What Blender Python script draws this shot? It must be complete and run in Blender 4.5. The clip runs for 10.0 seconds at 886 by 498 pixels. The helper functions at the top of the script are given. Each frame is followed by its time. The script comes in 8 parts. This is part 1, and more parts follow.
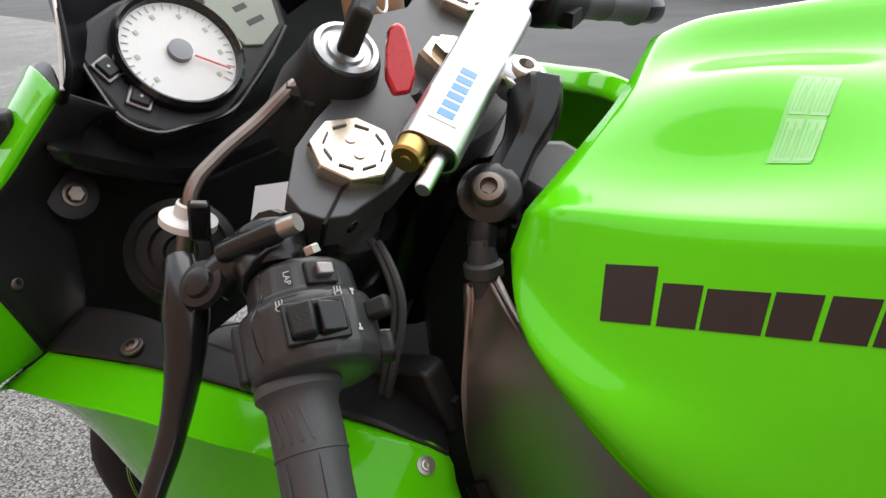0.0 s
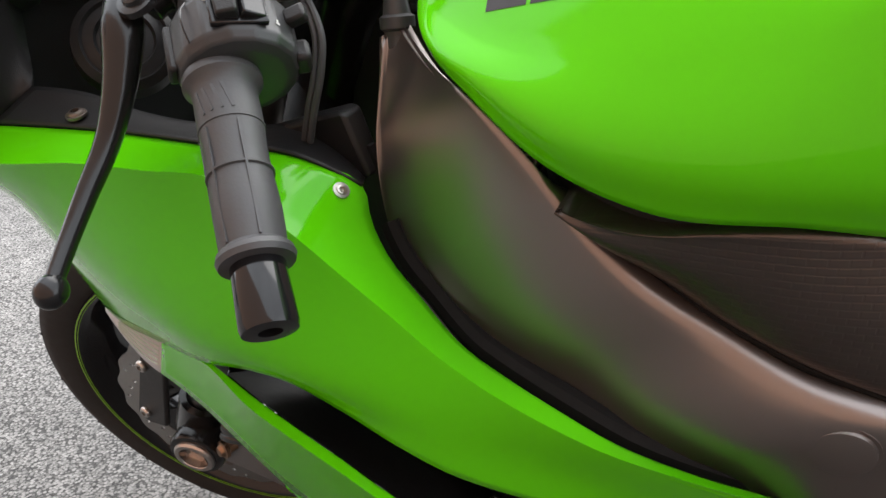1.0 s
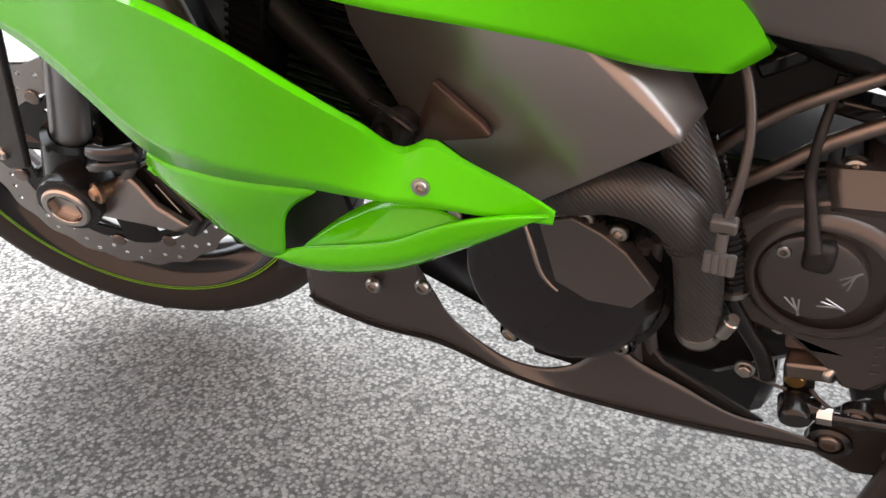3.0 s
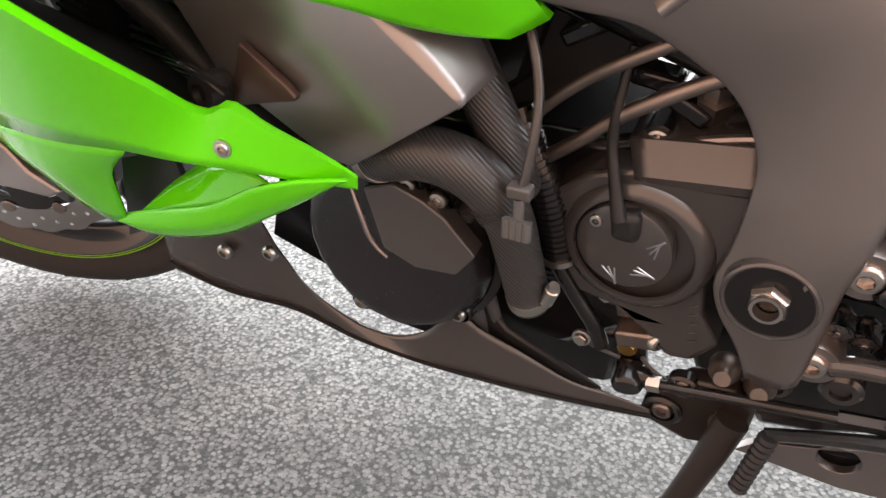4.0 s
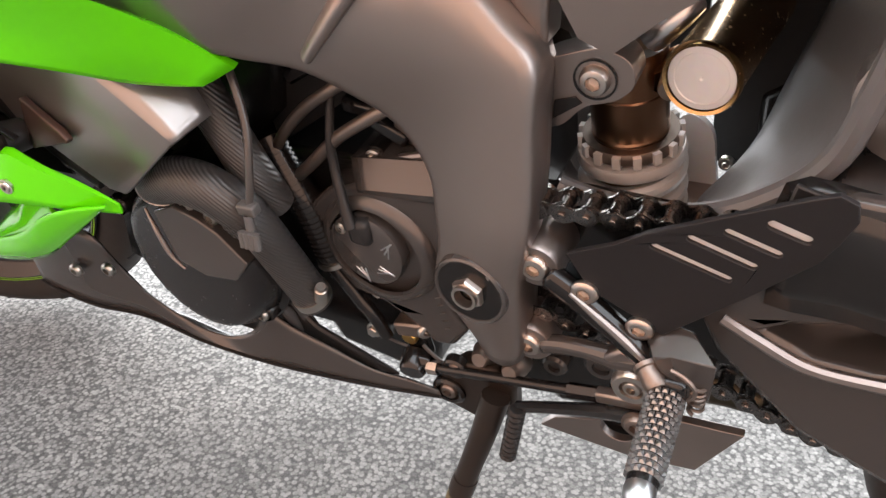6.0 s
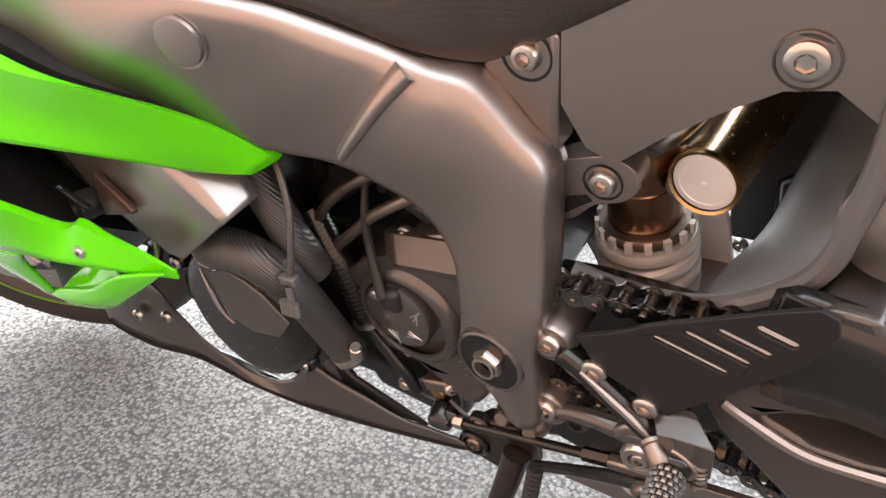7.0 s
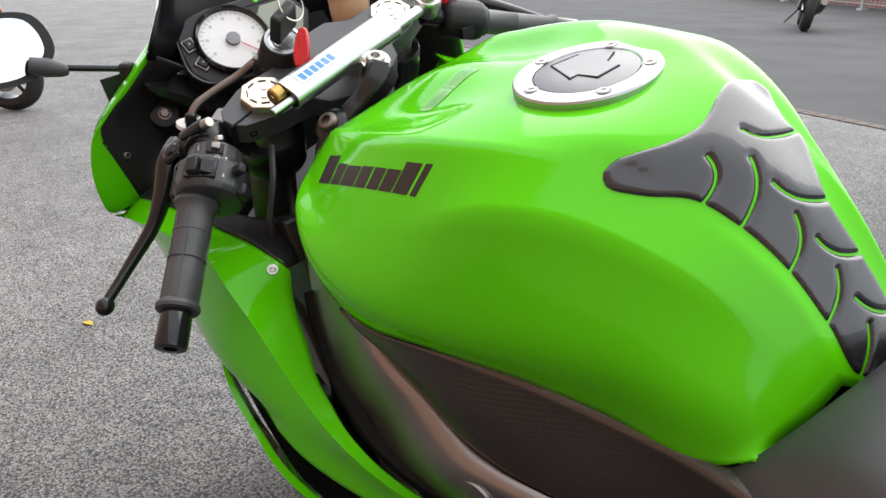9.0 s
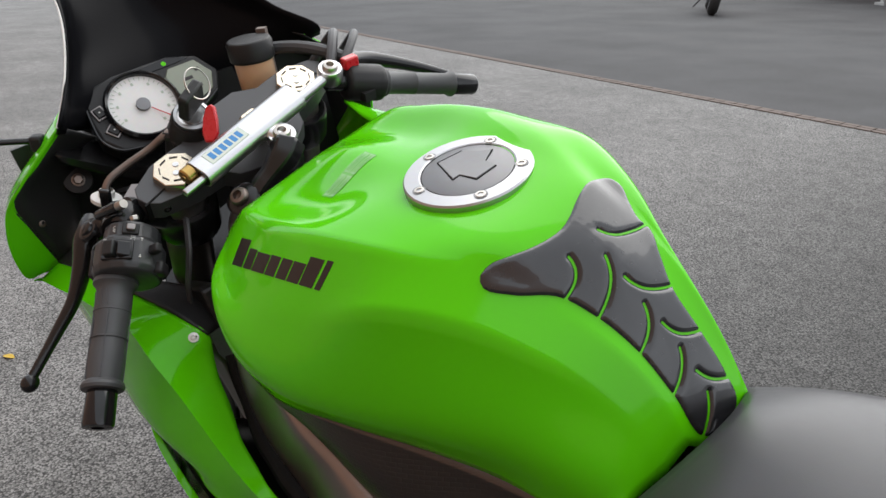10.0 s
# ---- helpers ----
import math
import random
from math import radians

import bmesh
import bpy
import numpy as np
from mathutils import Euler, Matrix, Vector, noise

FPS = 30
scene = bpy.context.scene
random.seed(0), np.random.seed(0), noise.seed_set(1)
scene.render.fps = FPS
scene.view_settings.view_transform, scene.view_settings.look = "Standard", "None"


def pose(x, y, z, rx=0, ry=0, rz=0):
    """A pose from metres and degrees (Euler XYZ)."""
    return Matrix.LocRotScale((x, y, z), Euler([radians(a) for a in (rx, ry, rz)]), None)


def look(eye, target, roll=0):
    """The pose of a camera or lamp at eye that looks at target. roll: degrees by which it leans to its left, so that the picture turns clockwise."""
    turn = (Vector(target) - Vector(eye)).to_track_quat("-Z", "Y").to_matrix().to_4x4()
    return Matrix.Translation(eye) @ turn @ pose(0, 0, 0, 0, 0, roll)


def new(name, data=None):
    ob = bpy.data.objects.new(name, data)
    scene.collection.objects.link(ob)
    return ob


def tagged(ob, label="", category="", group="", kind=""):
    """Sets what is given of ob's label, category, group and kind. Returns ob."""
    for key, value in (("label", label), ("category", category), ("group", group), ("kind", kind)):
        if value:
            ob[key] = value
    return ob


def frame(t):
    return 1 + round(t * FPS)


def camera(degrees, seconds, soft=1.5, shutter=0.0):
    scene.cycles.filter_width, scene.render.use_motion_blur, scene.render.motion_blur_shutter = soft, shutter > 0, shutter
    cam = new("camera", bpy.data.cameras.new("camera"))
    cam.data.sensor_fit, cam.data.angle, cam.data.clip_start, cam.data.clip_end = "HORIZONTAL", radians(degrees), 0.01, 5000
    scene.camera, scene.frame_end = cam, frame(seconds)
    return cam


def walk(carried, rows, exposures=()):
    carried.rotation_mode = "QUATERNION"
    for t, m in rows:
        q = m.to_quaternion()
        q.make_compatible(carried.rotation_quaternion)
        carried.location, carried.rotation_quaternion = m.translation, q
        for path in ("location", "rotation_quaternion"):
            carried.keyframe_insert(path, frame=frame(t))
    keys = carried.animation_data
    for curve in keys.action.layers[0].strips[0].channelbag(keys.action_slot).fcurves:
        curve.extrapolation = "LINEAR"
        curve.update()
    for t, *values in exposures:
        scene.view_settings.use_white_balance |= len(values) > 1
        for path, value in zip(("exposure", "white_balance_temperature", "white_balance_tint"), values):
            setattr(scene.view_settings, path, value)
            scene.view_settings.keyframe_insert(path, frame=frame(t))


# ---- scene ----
cam = camera(61.9, 10.0, soft=1.5)
PATH = [
    (0, (0.596, -0.584, 0.986), (-0.47, 0.93, 0.228), -1.4),
    (0.5, (0.658, -0.643, 0.94), (-0.364, 0.918, 0.222), -0.9),
    (1, (0.681, -0.653, 0.857), (-0.313, 0.914, 0.11), 0.6),
    (1.5, (0.668, -0.667, 0.78), (-0.316, 0.879, -0.022), 1.2),
    (2, (0.677, -0.655, 0.697), (-0.312, 0.864, -0.147), 1.2),
    (2.5, (0.692, -0.64, 0.635), (-0.227, 0.889, -0.271), -0.5),
    (3, (0.728, -0.638, 0.615), (-0.103, 0.925, -0.315), 0.0),
    (3.2, (0.754, -0.631, 0.607), (-0.053, 0.937, -0.337), 0.8),
    (4.3, (0.858, -0.593, 0.615), (0.103, 0.978, -0.367), 1.7),
    (4.5, (0.892, -0.606, 0.625), (0.132, 0.966, -0.351), 1.1),
    (5, (0.972, -0.624, 0.643), (0.193, 0.941, -0.33), -0.3),
    (5.5, (1.018, -0.585, 0.636), (0.205, 0.965, -0.333), -1.6),
    (5.7, (1.026, -0.568, 0.639), (0.197, 0.97, -0.334), -2.2),
    (6.8, (1.047, -0.572, 0.694), (0.134, 0.934, -0.253), -3.2),
    (7, (1.061, -0.568, 0.709), (0.08, 0.901, -0.229), -3.4),
    (7.5, (1.073, -0.575, 0.752), (0.023, 0.876, -0.139), -3.6),
    (8, (1.07, -0.572, 0.813), (-0.169, 0.792, 0.038), -4.3),
    (8.5, (1.056, -0.551, 0.917), (-0.423, 0.599, 0.215), -3.0),
    (9, (1.059, -0.559, 1.003), (-0.491, 0.484, 0.291), -0.1),
    (9.5, (1.066, -0.563, 1.081), (-0.456, 0.516, 0.361), 0.8),
    (10, (1.098, -0.554, 1.096), (-0.333, 0.627, 0.348), -0.9),
]
EXPOSURES = [(0, 0.75), (0.5, 0.75), (1.0, 1.2), (2.0, 1.85), (3.0, 2.3), (5.0, 2.6), (7.0, 2.75), (7.6, 2.8), (8.0, 2.7), (8.5, 1.65), (9.0, 0.75), (10.0, 0.3)]
walk(cam, [(t, look(eye, target, roll)) for t, eye, target, roll in PATH], exposures=EXPOSURES)

# ---- light: a bright overcast sky and one very soft sun ----
SUN_ELEV, SUN_TURN = 45, 343
world = bpy.data.worlds.new("overcast_sky")
scene.world = world
world.use_nodes = True
wn = world.node_tree
sky = wn.nodes.new("ShaderNodeTexSky")
sky.sky_type, sky.sun_disc = "NISHITA", False
sky.sun_elevation, sky.sun_rotation = radians(SUN_ELEV), radians(SUN_TURN)
sky.dust_density = 3.0
cloud_noise = wn.nodes.new("ShaderNodeTexNoise")
cloud_noise.inputs["Scale"].default_value, cloud_noise.inputs["Detail"].default_value = 2.2, 4
cloud_ramp = wn.nodes.new("ShaderNodeValToRGB")
cloud_ramp.color_ramp.elements[0].position, cloud_ramp.color_ramp.elements[0].color = 0.35, (9.0, 9.4, 10.0, 1)
cloud_ramp.color_ramp.elements[1].position, cloud_ramp.color_ramp.elements[1].color = 0.68, (12.9, 13.5, 14.3, 1)
wn.links.new(cloud_noise.outputs["Fac"], cloud_ramp.inputs["Fac"])
sky_mix = wn.nodes.new("ShaderNodeMix")
sky_mix.data_type = "RGBA"
sky_mix.inputs["Factor"].default_value = 0.93
wn.links.new(sky.outputs["Color"], sky_mix.inputs["A"])
wn.links.new(cloud_ramp.outputs["Color"], sky_mix.inputs["B"])
wn.links.new(sky_mix.outputs["Result"], wn.nodes["Background"].inputs["Color"])
wn.nodes["Background"].inputs["Strength"].default_value = 0.1

sun_data = bpy.data.lights.new("sun", "SUN")
sun_data.energy, sun_data.angle, sun_data.color = 1.9, radians(75), (1.0, 0.97, 0.93)
sun = new("sun", sun_data)
sun.matrix_world = look((-1.0, 5.0, 5.2), (0.5, 0.0, 0.0))


# ---- materials ----
def links_of(mat):
    return mat.node_tree.nodes, mat.node_tree.links, mat.node_tree.nodes["Principled BSDF"]


def basic(name, color, rough=0.5, metal=0.0, coat=0.0, coat_rough=0.05, spec=0.5, var=0.25, scale=40.0, bump=0.0, bump_scale=400.0, mottling=0.12, transmission=0.0, sheen=0.0, wear=0.15):
    """A procedural surface: base colour varied at two scales, roughness wear and a fine bump."""
    mat = bpy.data.materials.new(name)
    mat.use_nodes = True
    nodes, links, b = links_of(mat)
    co = nodes.new("ShaderNodeTexCoord")
    big, fine = nodes.new("ShaderNodeTexNoise"), nodes.new("ShaderNodeTexNoise")
    big.inputs["Scale"].default_value, big.inputs["Detail"].default_value = scale * 0.25, 3
    fine.inputs["Scale"].default_value, fine.inputs["Detail"].default_value = scale * 4, 5
    for n in (big, fine):
        links.new(co.outputs["Object"], n.inputs["Vector"])
    m1, m2 = nodes.new("ShaderNodeMix"), nodes.new("ShaderNodeMix")
    for m in (m1, m2):
        m.data_type = "RGBA"
    dark = [c * (1 - var) for c in color[:3]]
    lite = [min(1, c * (1 + var)) for c in color[:3]]
    m1.inputs["A"].default_value, m1.inputs["B"].default_value = (*dark, 1), (*lite, 1)
    links.new(big.outputs["Fac"], m1.inputs["Factor"])
    m2.blend_type = "MULTIPLY"
    m2.inputs["Factor"].default_value = mottling
    links.new(m1.outputs["Result"], m2.inputs["A"])
    links.new(fine.outputs["Color"], m2.inputs["B"])
    links.new(m2.outputs["Result"], b.inputs["Base Color"])
    mr = nodes.new("ShaderNodeMapRange")
    mr.inputs["To Min"].default_value, mr.inputs["To Max"].default_value = max(0.02, rough * (1 - wear)), min(1, rough * (1 + wear))
    links.new(fine.outputs["Fac"], mr.inputs["Value"])
    links.new(mr.outputs["Result"], b.inputs["Roughness"])
    b.inputs["Metallic"].default_value = metal
    b.inputs["Coat Weight"].default_value, b.inputs["Coat Roughness"].default_value = coat, coat_rough
    b.inputs["Specular IOR Level"].default_value = spec
    b.inputs["Transmission Weight"].default_value = transmission
    b.inputs["Sheen Weight"].default_value = sheen
    if bump:
        bn, bp = nodes.new("ShaderNodeTexNoise"), nodes.new("ShaderNodeBump")
        bn.inputs["Scale"].default_value, bn.inputs["Detail"].default_value = bump_scale, 3
        links.new(co.outputs["Object"], bn.inputs["Vector"])
        bp.inputs["Strength"].default_value, bp.inputs["Distance"].default_value = bump, 0.001
        links.new(bn.outputs["Fac"], bp.inputs["Height"])
        links.new(bp.outputs["Normal"], b.inputs["Normal"])
    return mat


GREEN = basic("lime_paint", (0.104, 0.600, 0.003), 0.085, 0.0, 0.0, 0.03, spec=0.25, var=0.04, scale=3, mottling=0.03)
BLACK = basic("satin_black_frame", (0.275, 0.242, 0.229), 0.33, 0.90, 0.0, spec=0.5, var=0.05, mottling=0.04, wear=0.03)
GREY = basic("graphite_plastic", (0.270, 0.248, 0.240), 0.30, 0.80, spec=0.7, var=0.06, mottling=0.05)
MATTE = basic("matte_black_plastic", (0.015, 0.0148, 0.0155), 0.46, spec=0.36, bump=0.25, bump_scale=900)
RUBBER = basic("black_rubber", (0.058, 0.059, 0.062), 0.48, spec=0.5, bump=0.12, bump_scale=500)
TYRE = basic("tyre_rubber", (0.028, 0.026, 0.025), 0.75, spec=0.3, var=0.35, scale=20, bump=0.3, bump_scale=600)
GLOSSBLACK = basic("gloss_black", (0.010, 0.010, 0.011), 0.12, spec=0.45, var=0.1)
ENGINE = basic("black_engine_paint", (0.010, 0.0098, 0.0102), 0.17, 0.1, spec=0.45, bump=0.03, bump_scale=500)
ALU = basic("brushed_aluminium", (0.66, 0.66, 0.67), 0.30, 1.0, var=0.06, scale=60)
STEEL = basic("zinc_steel", (0.52, 0.49, 0.45), 0.32, 1.0, var=0.15, scale=120)
DULLSTEEL = basic("dull_steel", (0.27, 0.225, 0.20), 0.45, 1.0, var=0.3, scale=150)
CHAINMETAL = basic("oily_chain_steel", (0.17, 0.16, 0.155), 0.28, 1.0, var=0.4, scale=200)
GOLD = basic("gold_anodised", (0.52, 0.33, 0.15), 0.26, 1.0, var=0.08, scale=60)
BRASS = basic("brass", (0.55, 0.36, 0.12), 0.33, 1.0, var=0.15, scale=80)
WARMSTEEL = basic("warm_zinc_steel", (0.57, 0.515, 0.475), 0.30, 1.0, var=0.08, scale=90)
DARKSATIN = basic("satin_black_castings", (0.014, 0.0140, 0.0147), 0.22, 0.15, spec=0.5, var=0.15, bump=0.06, bump_scale=900)
CLAMPGREY = basic("satin_grey_clamp", (0.060, 0.061, 0.065), 0.42, 0.2, spec=0.5, var=0.08, bump=0.05, bump_scale=900)
COPPER = basic("bronze_anodised", (0.36, 0.22, 0.14), 0.30, 1.0, var=0.15, scale=80)
CHAMPAGNE = basic("champagne_anodised", (0.72, 0.63, 0.50), 0.25, 1.0, var=0.05, scale=80)
SPRING = basic("silver_spring_paint", (0.72, 0.725, 0.73), 0.36, 0.45, var=0.03, mottling=0.03)
COVERBLACK = basic("black_cover_paint", (0.084, 0.081, 0.081), 0.20, 0.5, var=0.06, mottling=0.05)
COVERGLOSS = basic("black_crankcase_paint", (0.020, 0.020, 0.022), 0.26, 0.35, spec=0.6, var=0.06, mottling=0.05)
RUST = basic("rusty_black_steel", (0.034, 0.027, 0.023), 0.36, 0.5, var=0.5, scale=60)
SATINCOVER = basic("satin_graphite_casting", (0.092, 0.087, 0.086), 0.25, 0.60, var=0.06, mottling=0.05, bump=0.04, bump_scale=900)
# cover plastic darkened for the shade on the inward-slanting tab
TABSHADE = basic("shaded_tab_plastic", (0.085, 0.055, 0.047), 0.34, 0.6, var=0.06, mottling=0.05)
DISC = basic("brake_disc_steel", (0.40, 0.38, 0.36), 0.38, 1.0, var=0.2, scale=60)
RED = basic("red_plastic", (0.62, 0.012, 0.02), 0.28, coat=0.5, var=0.08)
WHITE = basic("white_plastic", (0.74, 0.73, 0.70), 0.42, var=0.05)
ORANGE = basic("orange_lens", (0.75, 0.20, 0.015), 0.2, coat=0.5, var=0.08)
YELLOWED = basic("yellowed_rubber", (0.115, 0.095, 0.045), 0.6, var=0.3)
FLUID = basic("amber_fluid_tank", (0.74, 0.47, 0.27), 0.3, coat=0.3, var=0.15, scale=30)
STICKER = basic("white_sticker", (0.66, 0.72, 0.66), 0.35, coat=0.5, var=0.04)
FOIL = basic("clear_foil_over_green", (0.17, 0.60, 0.09), 0.25, var=0.04)
INK = basic("dark_print", (0.014, 0.008, 0.008), 0.35, var=0.1)
BLUEINK = basic("blue_print", (0.02, 0.22, 0.55), 0.3, coat=0.5, var=0.05)
WHITEINK = basic("white_print", (0.55, 0.55, 0.53), 0.5, var=0.05)
GREYINK = basic("grey_print", (0.42, 0.50, 0.40), 0.5, var=0.05)
DIAL = basic("white_dial", (0.78, 0.78, 0.76), 0.4, var=0.03)
LCD = basic("lcd_glass", (0.24, 0.27, 0.20), 0.15, coat=0.8, var=0.1)
PADGEL = basic("clear_domed_black_gel", (0.022, 0.0225, 0.025), 0.26, spec=0.5, coat=0.6, coat_rough=0.02, var=0.1)
LEATHER = basic("black_vinyl", (0.050, 0.051, 0.056), 0.36, spec=0.6, bump=0.10, bump_scale=1400)
HEADLAMP = basic("clear_lamp_plastic", (0.56, 0.53, 0.525), 0.30, coat=0.3, var=0.2, scale=60)
FENCEMETAL = basic("grey_fence_metal", (0.42, 0.42, 0.41), 0.5, 0.3, var=0.15)
# near-black colour that stands for the shade in gaps, joints and recesses
TRIMGAP = basic("gap_black", (0.006, 0.006, 0.006), 0.7, spec=0.2)
PEGMETAL = basic("worn_dark_aluminium", (0.44, 0.445, 0.45), 0.32, 1.0, var=0.2, scale=120)


def carbon_weave(name, color, size, rough, depth, sunk=False, metal=0.0):
    """A woven pattern of small dashes pressed into black plastic."""
    mat = basic(name, color, rough, metal, spec=0.6)
    nodes, links, b = links_of(mat)
    co = nodes.new("ShaderNodeTexCoord")
    mp = nodes.new("ShaderNodeMapping")
    mp.inputs["Rotation"].default_value = (radians(90), 0, 0)
    br = nodes.new("ShaderNodeTexBrick")
    br.inputs["Scale"].default_value = 1.0 / size
    br.inputs["Mortar Size"].default_value, br.inputs["Mortar Smooth"].default_value = 0.09, 0.6
    br.inputs["Brick Width"].default_value, br.inputs["Row Height"].default_value = 1.0, 0.5
    bp = nodes.new("ShaderNodeBump")
    bp.inputs["Strength"].default_value, bp.inputs["Distance"].default_value = depth, 0.0012
    bp.invert = sunk
    links.new(co.outputs["Object"], mp.inputs["Vector"])
    links.new(mp.outputs["Vector"], br.inputs["Vector"])
    links.new(br.outputs["Fac"], bp.inputs["Height"])
    links.new(bp.outputs["Normal"], b.inputs["Normal"])
    return mat


WEAVE = carbon_weave("embossed_black_plastic", (0.108, 0.093, 0.086), 0.0085, 0.33, 0.15, True, 0.8)


def ribbed_rubber():
    """Hose rubber with a fine wrapped-cloth grain."""
    mat = basic("cloth_wrapped_rubber", (0.046, 0.044, 0.043), 0.40, 0.3, spec=0.6)
    nodes, links, b = links_of(mat)
    co, wv, bp = nodes.new("ShaderNodeTexCoord"), nodes.new("ShaderNodeTexWave"), nodes.new("ShaderNodeBump")
    wv.inputs["Scale"].default_value, wv.inputs["Distortion"].default_value = 150, 1.0
    wv.bands_direction = "DIAGONAL"
    bp.inputs["Strength"].default_value, bp.inputs["Distance"].default_value = 0.35, 0.001
    links.new(co.outputs["Object"], wv.inputs["Vector"])
    links.new(wv.outputs["Fac"], bp.inputs["Height"])
    links.new(bp.outputs["Normal"], b.inputs["Normal"])
    return mat


HOSE = ribbed_rubber()


def asphalt():
    mat = bpy.data.materials.new("worn_asphalt")
    mat.use_nodes = True
    nodes, links, b = links_of(mat)
    co = nodes.new("ShaderNodeTexCoord")
    stones, grit, patch, stain = (nodes.new("ShaderNodeTexVoronoi"), nodes.new("ShaderNodeTexNoise"), nodes.new("ShaderNodeTexNoise"), nodes.new("ShaderNodeTexNoise"))
    stones.inputs["Scale"].default_value = 185
    grit.inputs["Scale"].default_value, grit.inputs["Detail"].default_value, grit.inputs["Roughness"].default_value = 165, 6, 0.85
    patch.inputs["Scale"].default_value, patch.inputs["Detail"].default_value = 1.3, 6
    stain.inputs["Scale"].default_value, stain.inputs["Detail"].default_value = 9, 5
    for n in (stones, grit, patch, stain):
        links.new(co.outputs["Object"], n.inputs["Vector"])
    ramp = nodes.new("ShaderNodeValToRGB")
    e = ramp.color_ramp.elements
    e[0].position, e[0].color = 0.452, (0.010, 0.0115, 0.011, 1)
    e[1].position, e[1].color = 0.585, (0.255, 0.249, 0.241, 1)
    mid = e.new(0.497)
    mid.color = (0.128, 0.125, 0.121, 1)
    links.new(grit.outputs["Fac"], ramp.inputs["Fac"])
    tone = nodes.new("ShaderNodeValToRGB")
    tone.color_ramp.elements[0].position, tone.color_ramp.elements[0].color = 0.35, (0.74, 0.74, 0.74, 1)
    tone.color_ramp.elements[1].position, tone.color_ramp.elements[1].color = 0.65, (1.0, 1.0, 1.0, 1)
    links.new(patch.outputs["Fac"], tone.inputs["Fac"])
    tone2 = nodes.new("ShaderNodeValToRGB")
    tone2.color_ramp.elements[0].position, tone2.color_ramp.elements[0].color = 0.32, (0.82, 0.82, 0.82, 1)
    tone2.color_ramp.elements[1].position, tone2.color_ramp.elements[1].color = 0.68, (1.10, 1.10, 1.10, 1)
    links.new(stain.outputs["Fac"], tone2.inputs["Fac"])
    m1, m2 = nodes.new("ShaderNodeMix"), nodes.new("ShaderNodeMix")
    for m in (m1, m2):
        m.data_type, m.blend_type = "RGBA", "MULTIPLY"
        m.inputs["Factor"].default_value = 1.0
    # sparse pale stones between the dark ones
    pick, stone = nodes.new("ShaderNodeValToRGB"), nodes.new("ShaderNodeMix")
    pick.color_ramp.elements[0].position, pick.color_ramp.elements[0].color = 0.92, (0, 0, 0, 1)
    pick.color_ramp.elements[1].position, pick.color_ramp.elements[1].color = 0.98, (0.18, 0.18, 0.18, 1)
    links.new(stones.outputs["Color"], pick.inputs["Fac"])
    stone.data_type = "RGBA"
    stone.inputs["B"].default_value = (0.46, 0.455, 0.45, 1)
    links.new(pick.outputs["Color"], stone.inputs["Factor"])
    # single chips of stone, dark to pale, with pits between them
    chip, pit, chips, body = nodes.new("ShaderNodeValToRGB"), nodes.new("ShaderNodeValToRGB"), nodes.new("ShaderNodeMix"), nodes.new("ShaderNodeMix")
    c = chip.color_ramp.elements
    c[0].position, c[0].color = 0.30, (0.130, 0.127, 0.123, 1)
    c[1].position, c[1].color = 0.80, (0.300, 0.294, 0.285, 1)
    c.new(0.46).color = (0.190, 0.186, 0.180, 1)
    links.new(stones.outputs["Color"], chip.inputs["Fac"])
    pit.color_ramp.elements[0].position, pit.color_ramp.elements[0].color = 0.47, (1, 1, 1, 1)
    pit.color_ramp.elements[1].position, pit.color_ramp.elements[1].color = 0.66, (0.06, 0.06, 0.06, 1)
    links.new(stones.outputs["Distance"], pit.inputs["Fac"])
    chips.data_type, chips.blend_type = "RGBA", "MULTIPLY"
    chips.inputs["Factor"].default_value = 1.0
    links.new(chip.outputs["Color"], chips.inputs["A"])
    links.new(pit.outputs["Color"], chips.inputs["B"])
    body.data_type = "RGBA"
    body.inputs["Factor"].default_value = 0.72
    links.new(ramp.outputs["Color"], body.inputs["A"])
    links.new(chips.outputs["Result"], body.inputs["B"])
    links.new(body.outputs["Result"], stone.inputs["A"])
    links.new(stone.outputs["Result"], m1.inputs["A"])
    links.new(tone.outputs["Color"], m1.inputs["B"])
    links.new(m1.outputs["Result"], m2.inputs["A"])
    links.new(tone2.outputs["Color"], m2.inputs["B"])
    # the newer surface beyond the joint is smoother and more even
    sep, line, side, far = nodes.new("ShaderNodeSeparateXYZ"), nodes.new("ShaderNodeMath"), nodes.new("ShaderNodeMath"), nodes.new("ShaderNodeMix")
    links.new(co.outputs["Object"], sep.inputs["Vector"])
    line.operation, line.inputs[1].default_value = "MULTIPLY_ADD", 0.146
    links.new(sep.outputs["X"], line.inputs[0])
    links.new(sep.outputs["Y"], line.inputs[2])
    side.operation, side.inputs[1].default_value = "GREATER_THAN", 4.37
    links.new(line.outputs["Value"], side.inputs[0])
    streak, even = nodes.new("ShaderNodeTexNoise"), nodes.new("ShaderNodeValToRGB")
    streak.inputs["Scale"].default_value, streak.inputs["Detail"].default_value = 0.8, 8
    links.new(co.outputs["Object"], streak.inputs["Vector"])
    even.color_ramp.elements[0].position, even.color_ramp.elements[0].color = 0.3, (0.017, 0.017, 0.0182, 1)
    even.color_ramp.elements[1].position, even.color_ramp.elements[1].color = 0.7, (0.037, 0.037, 0.039, 1)
    links.new(streak.outputs["Fac"], even.inputs["Fac"])
    far.data_type = "RGBA"
    links.new(side.outputs["Value"], far.inputs["Factor"])
    links.new(m2.outputs["Result"], far.inputs["A"])
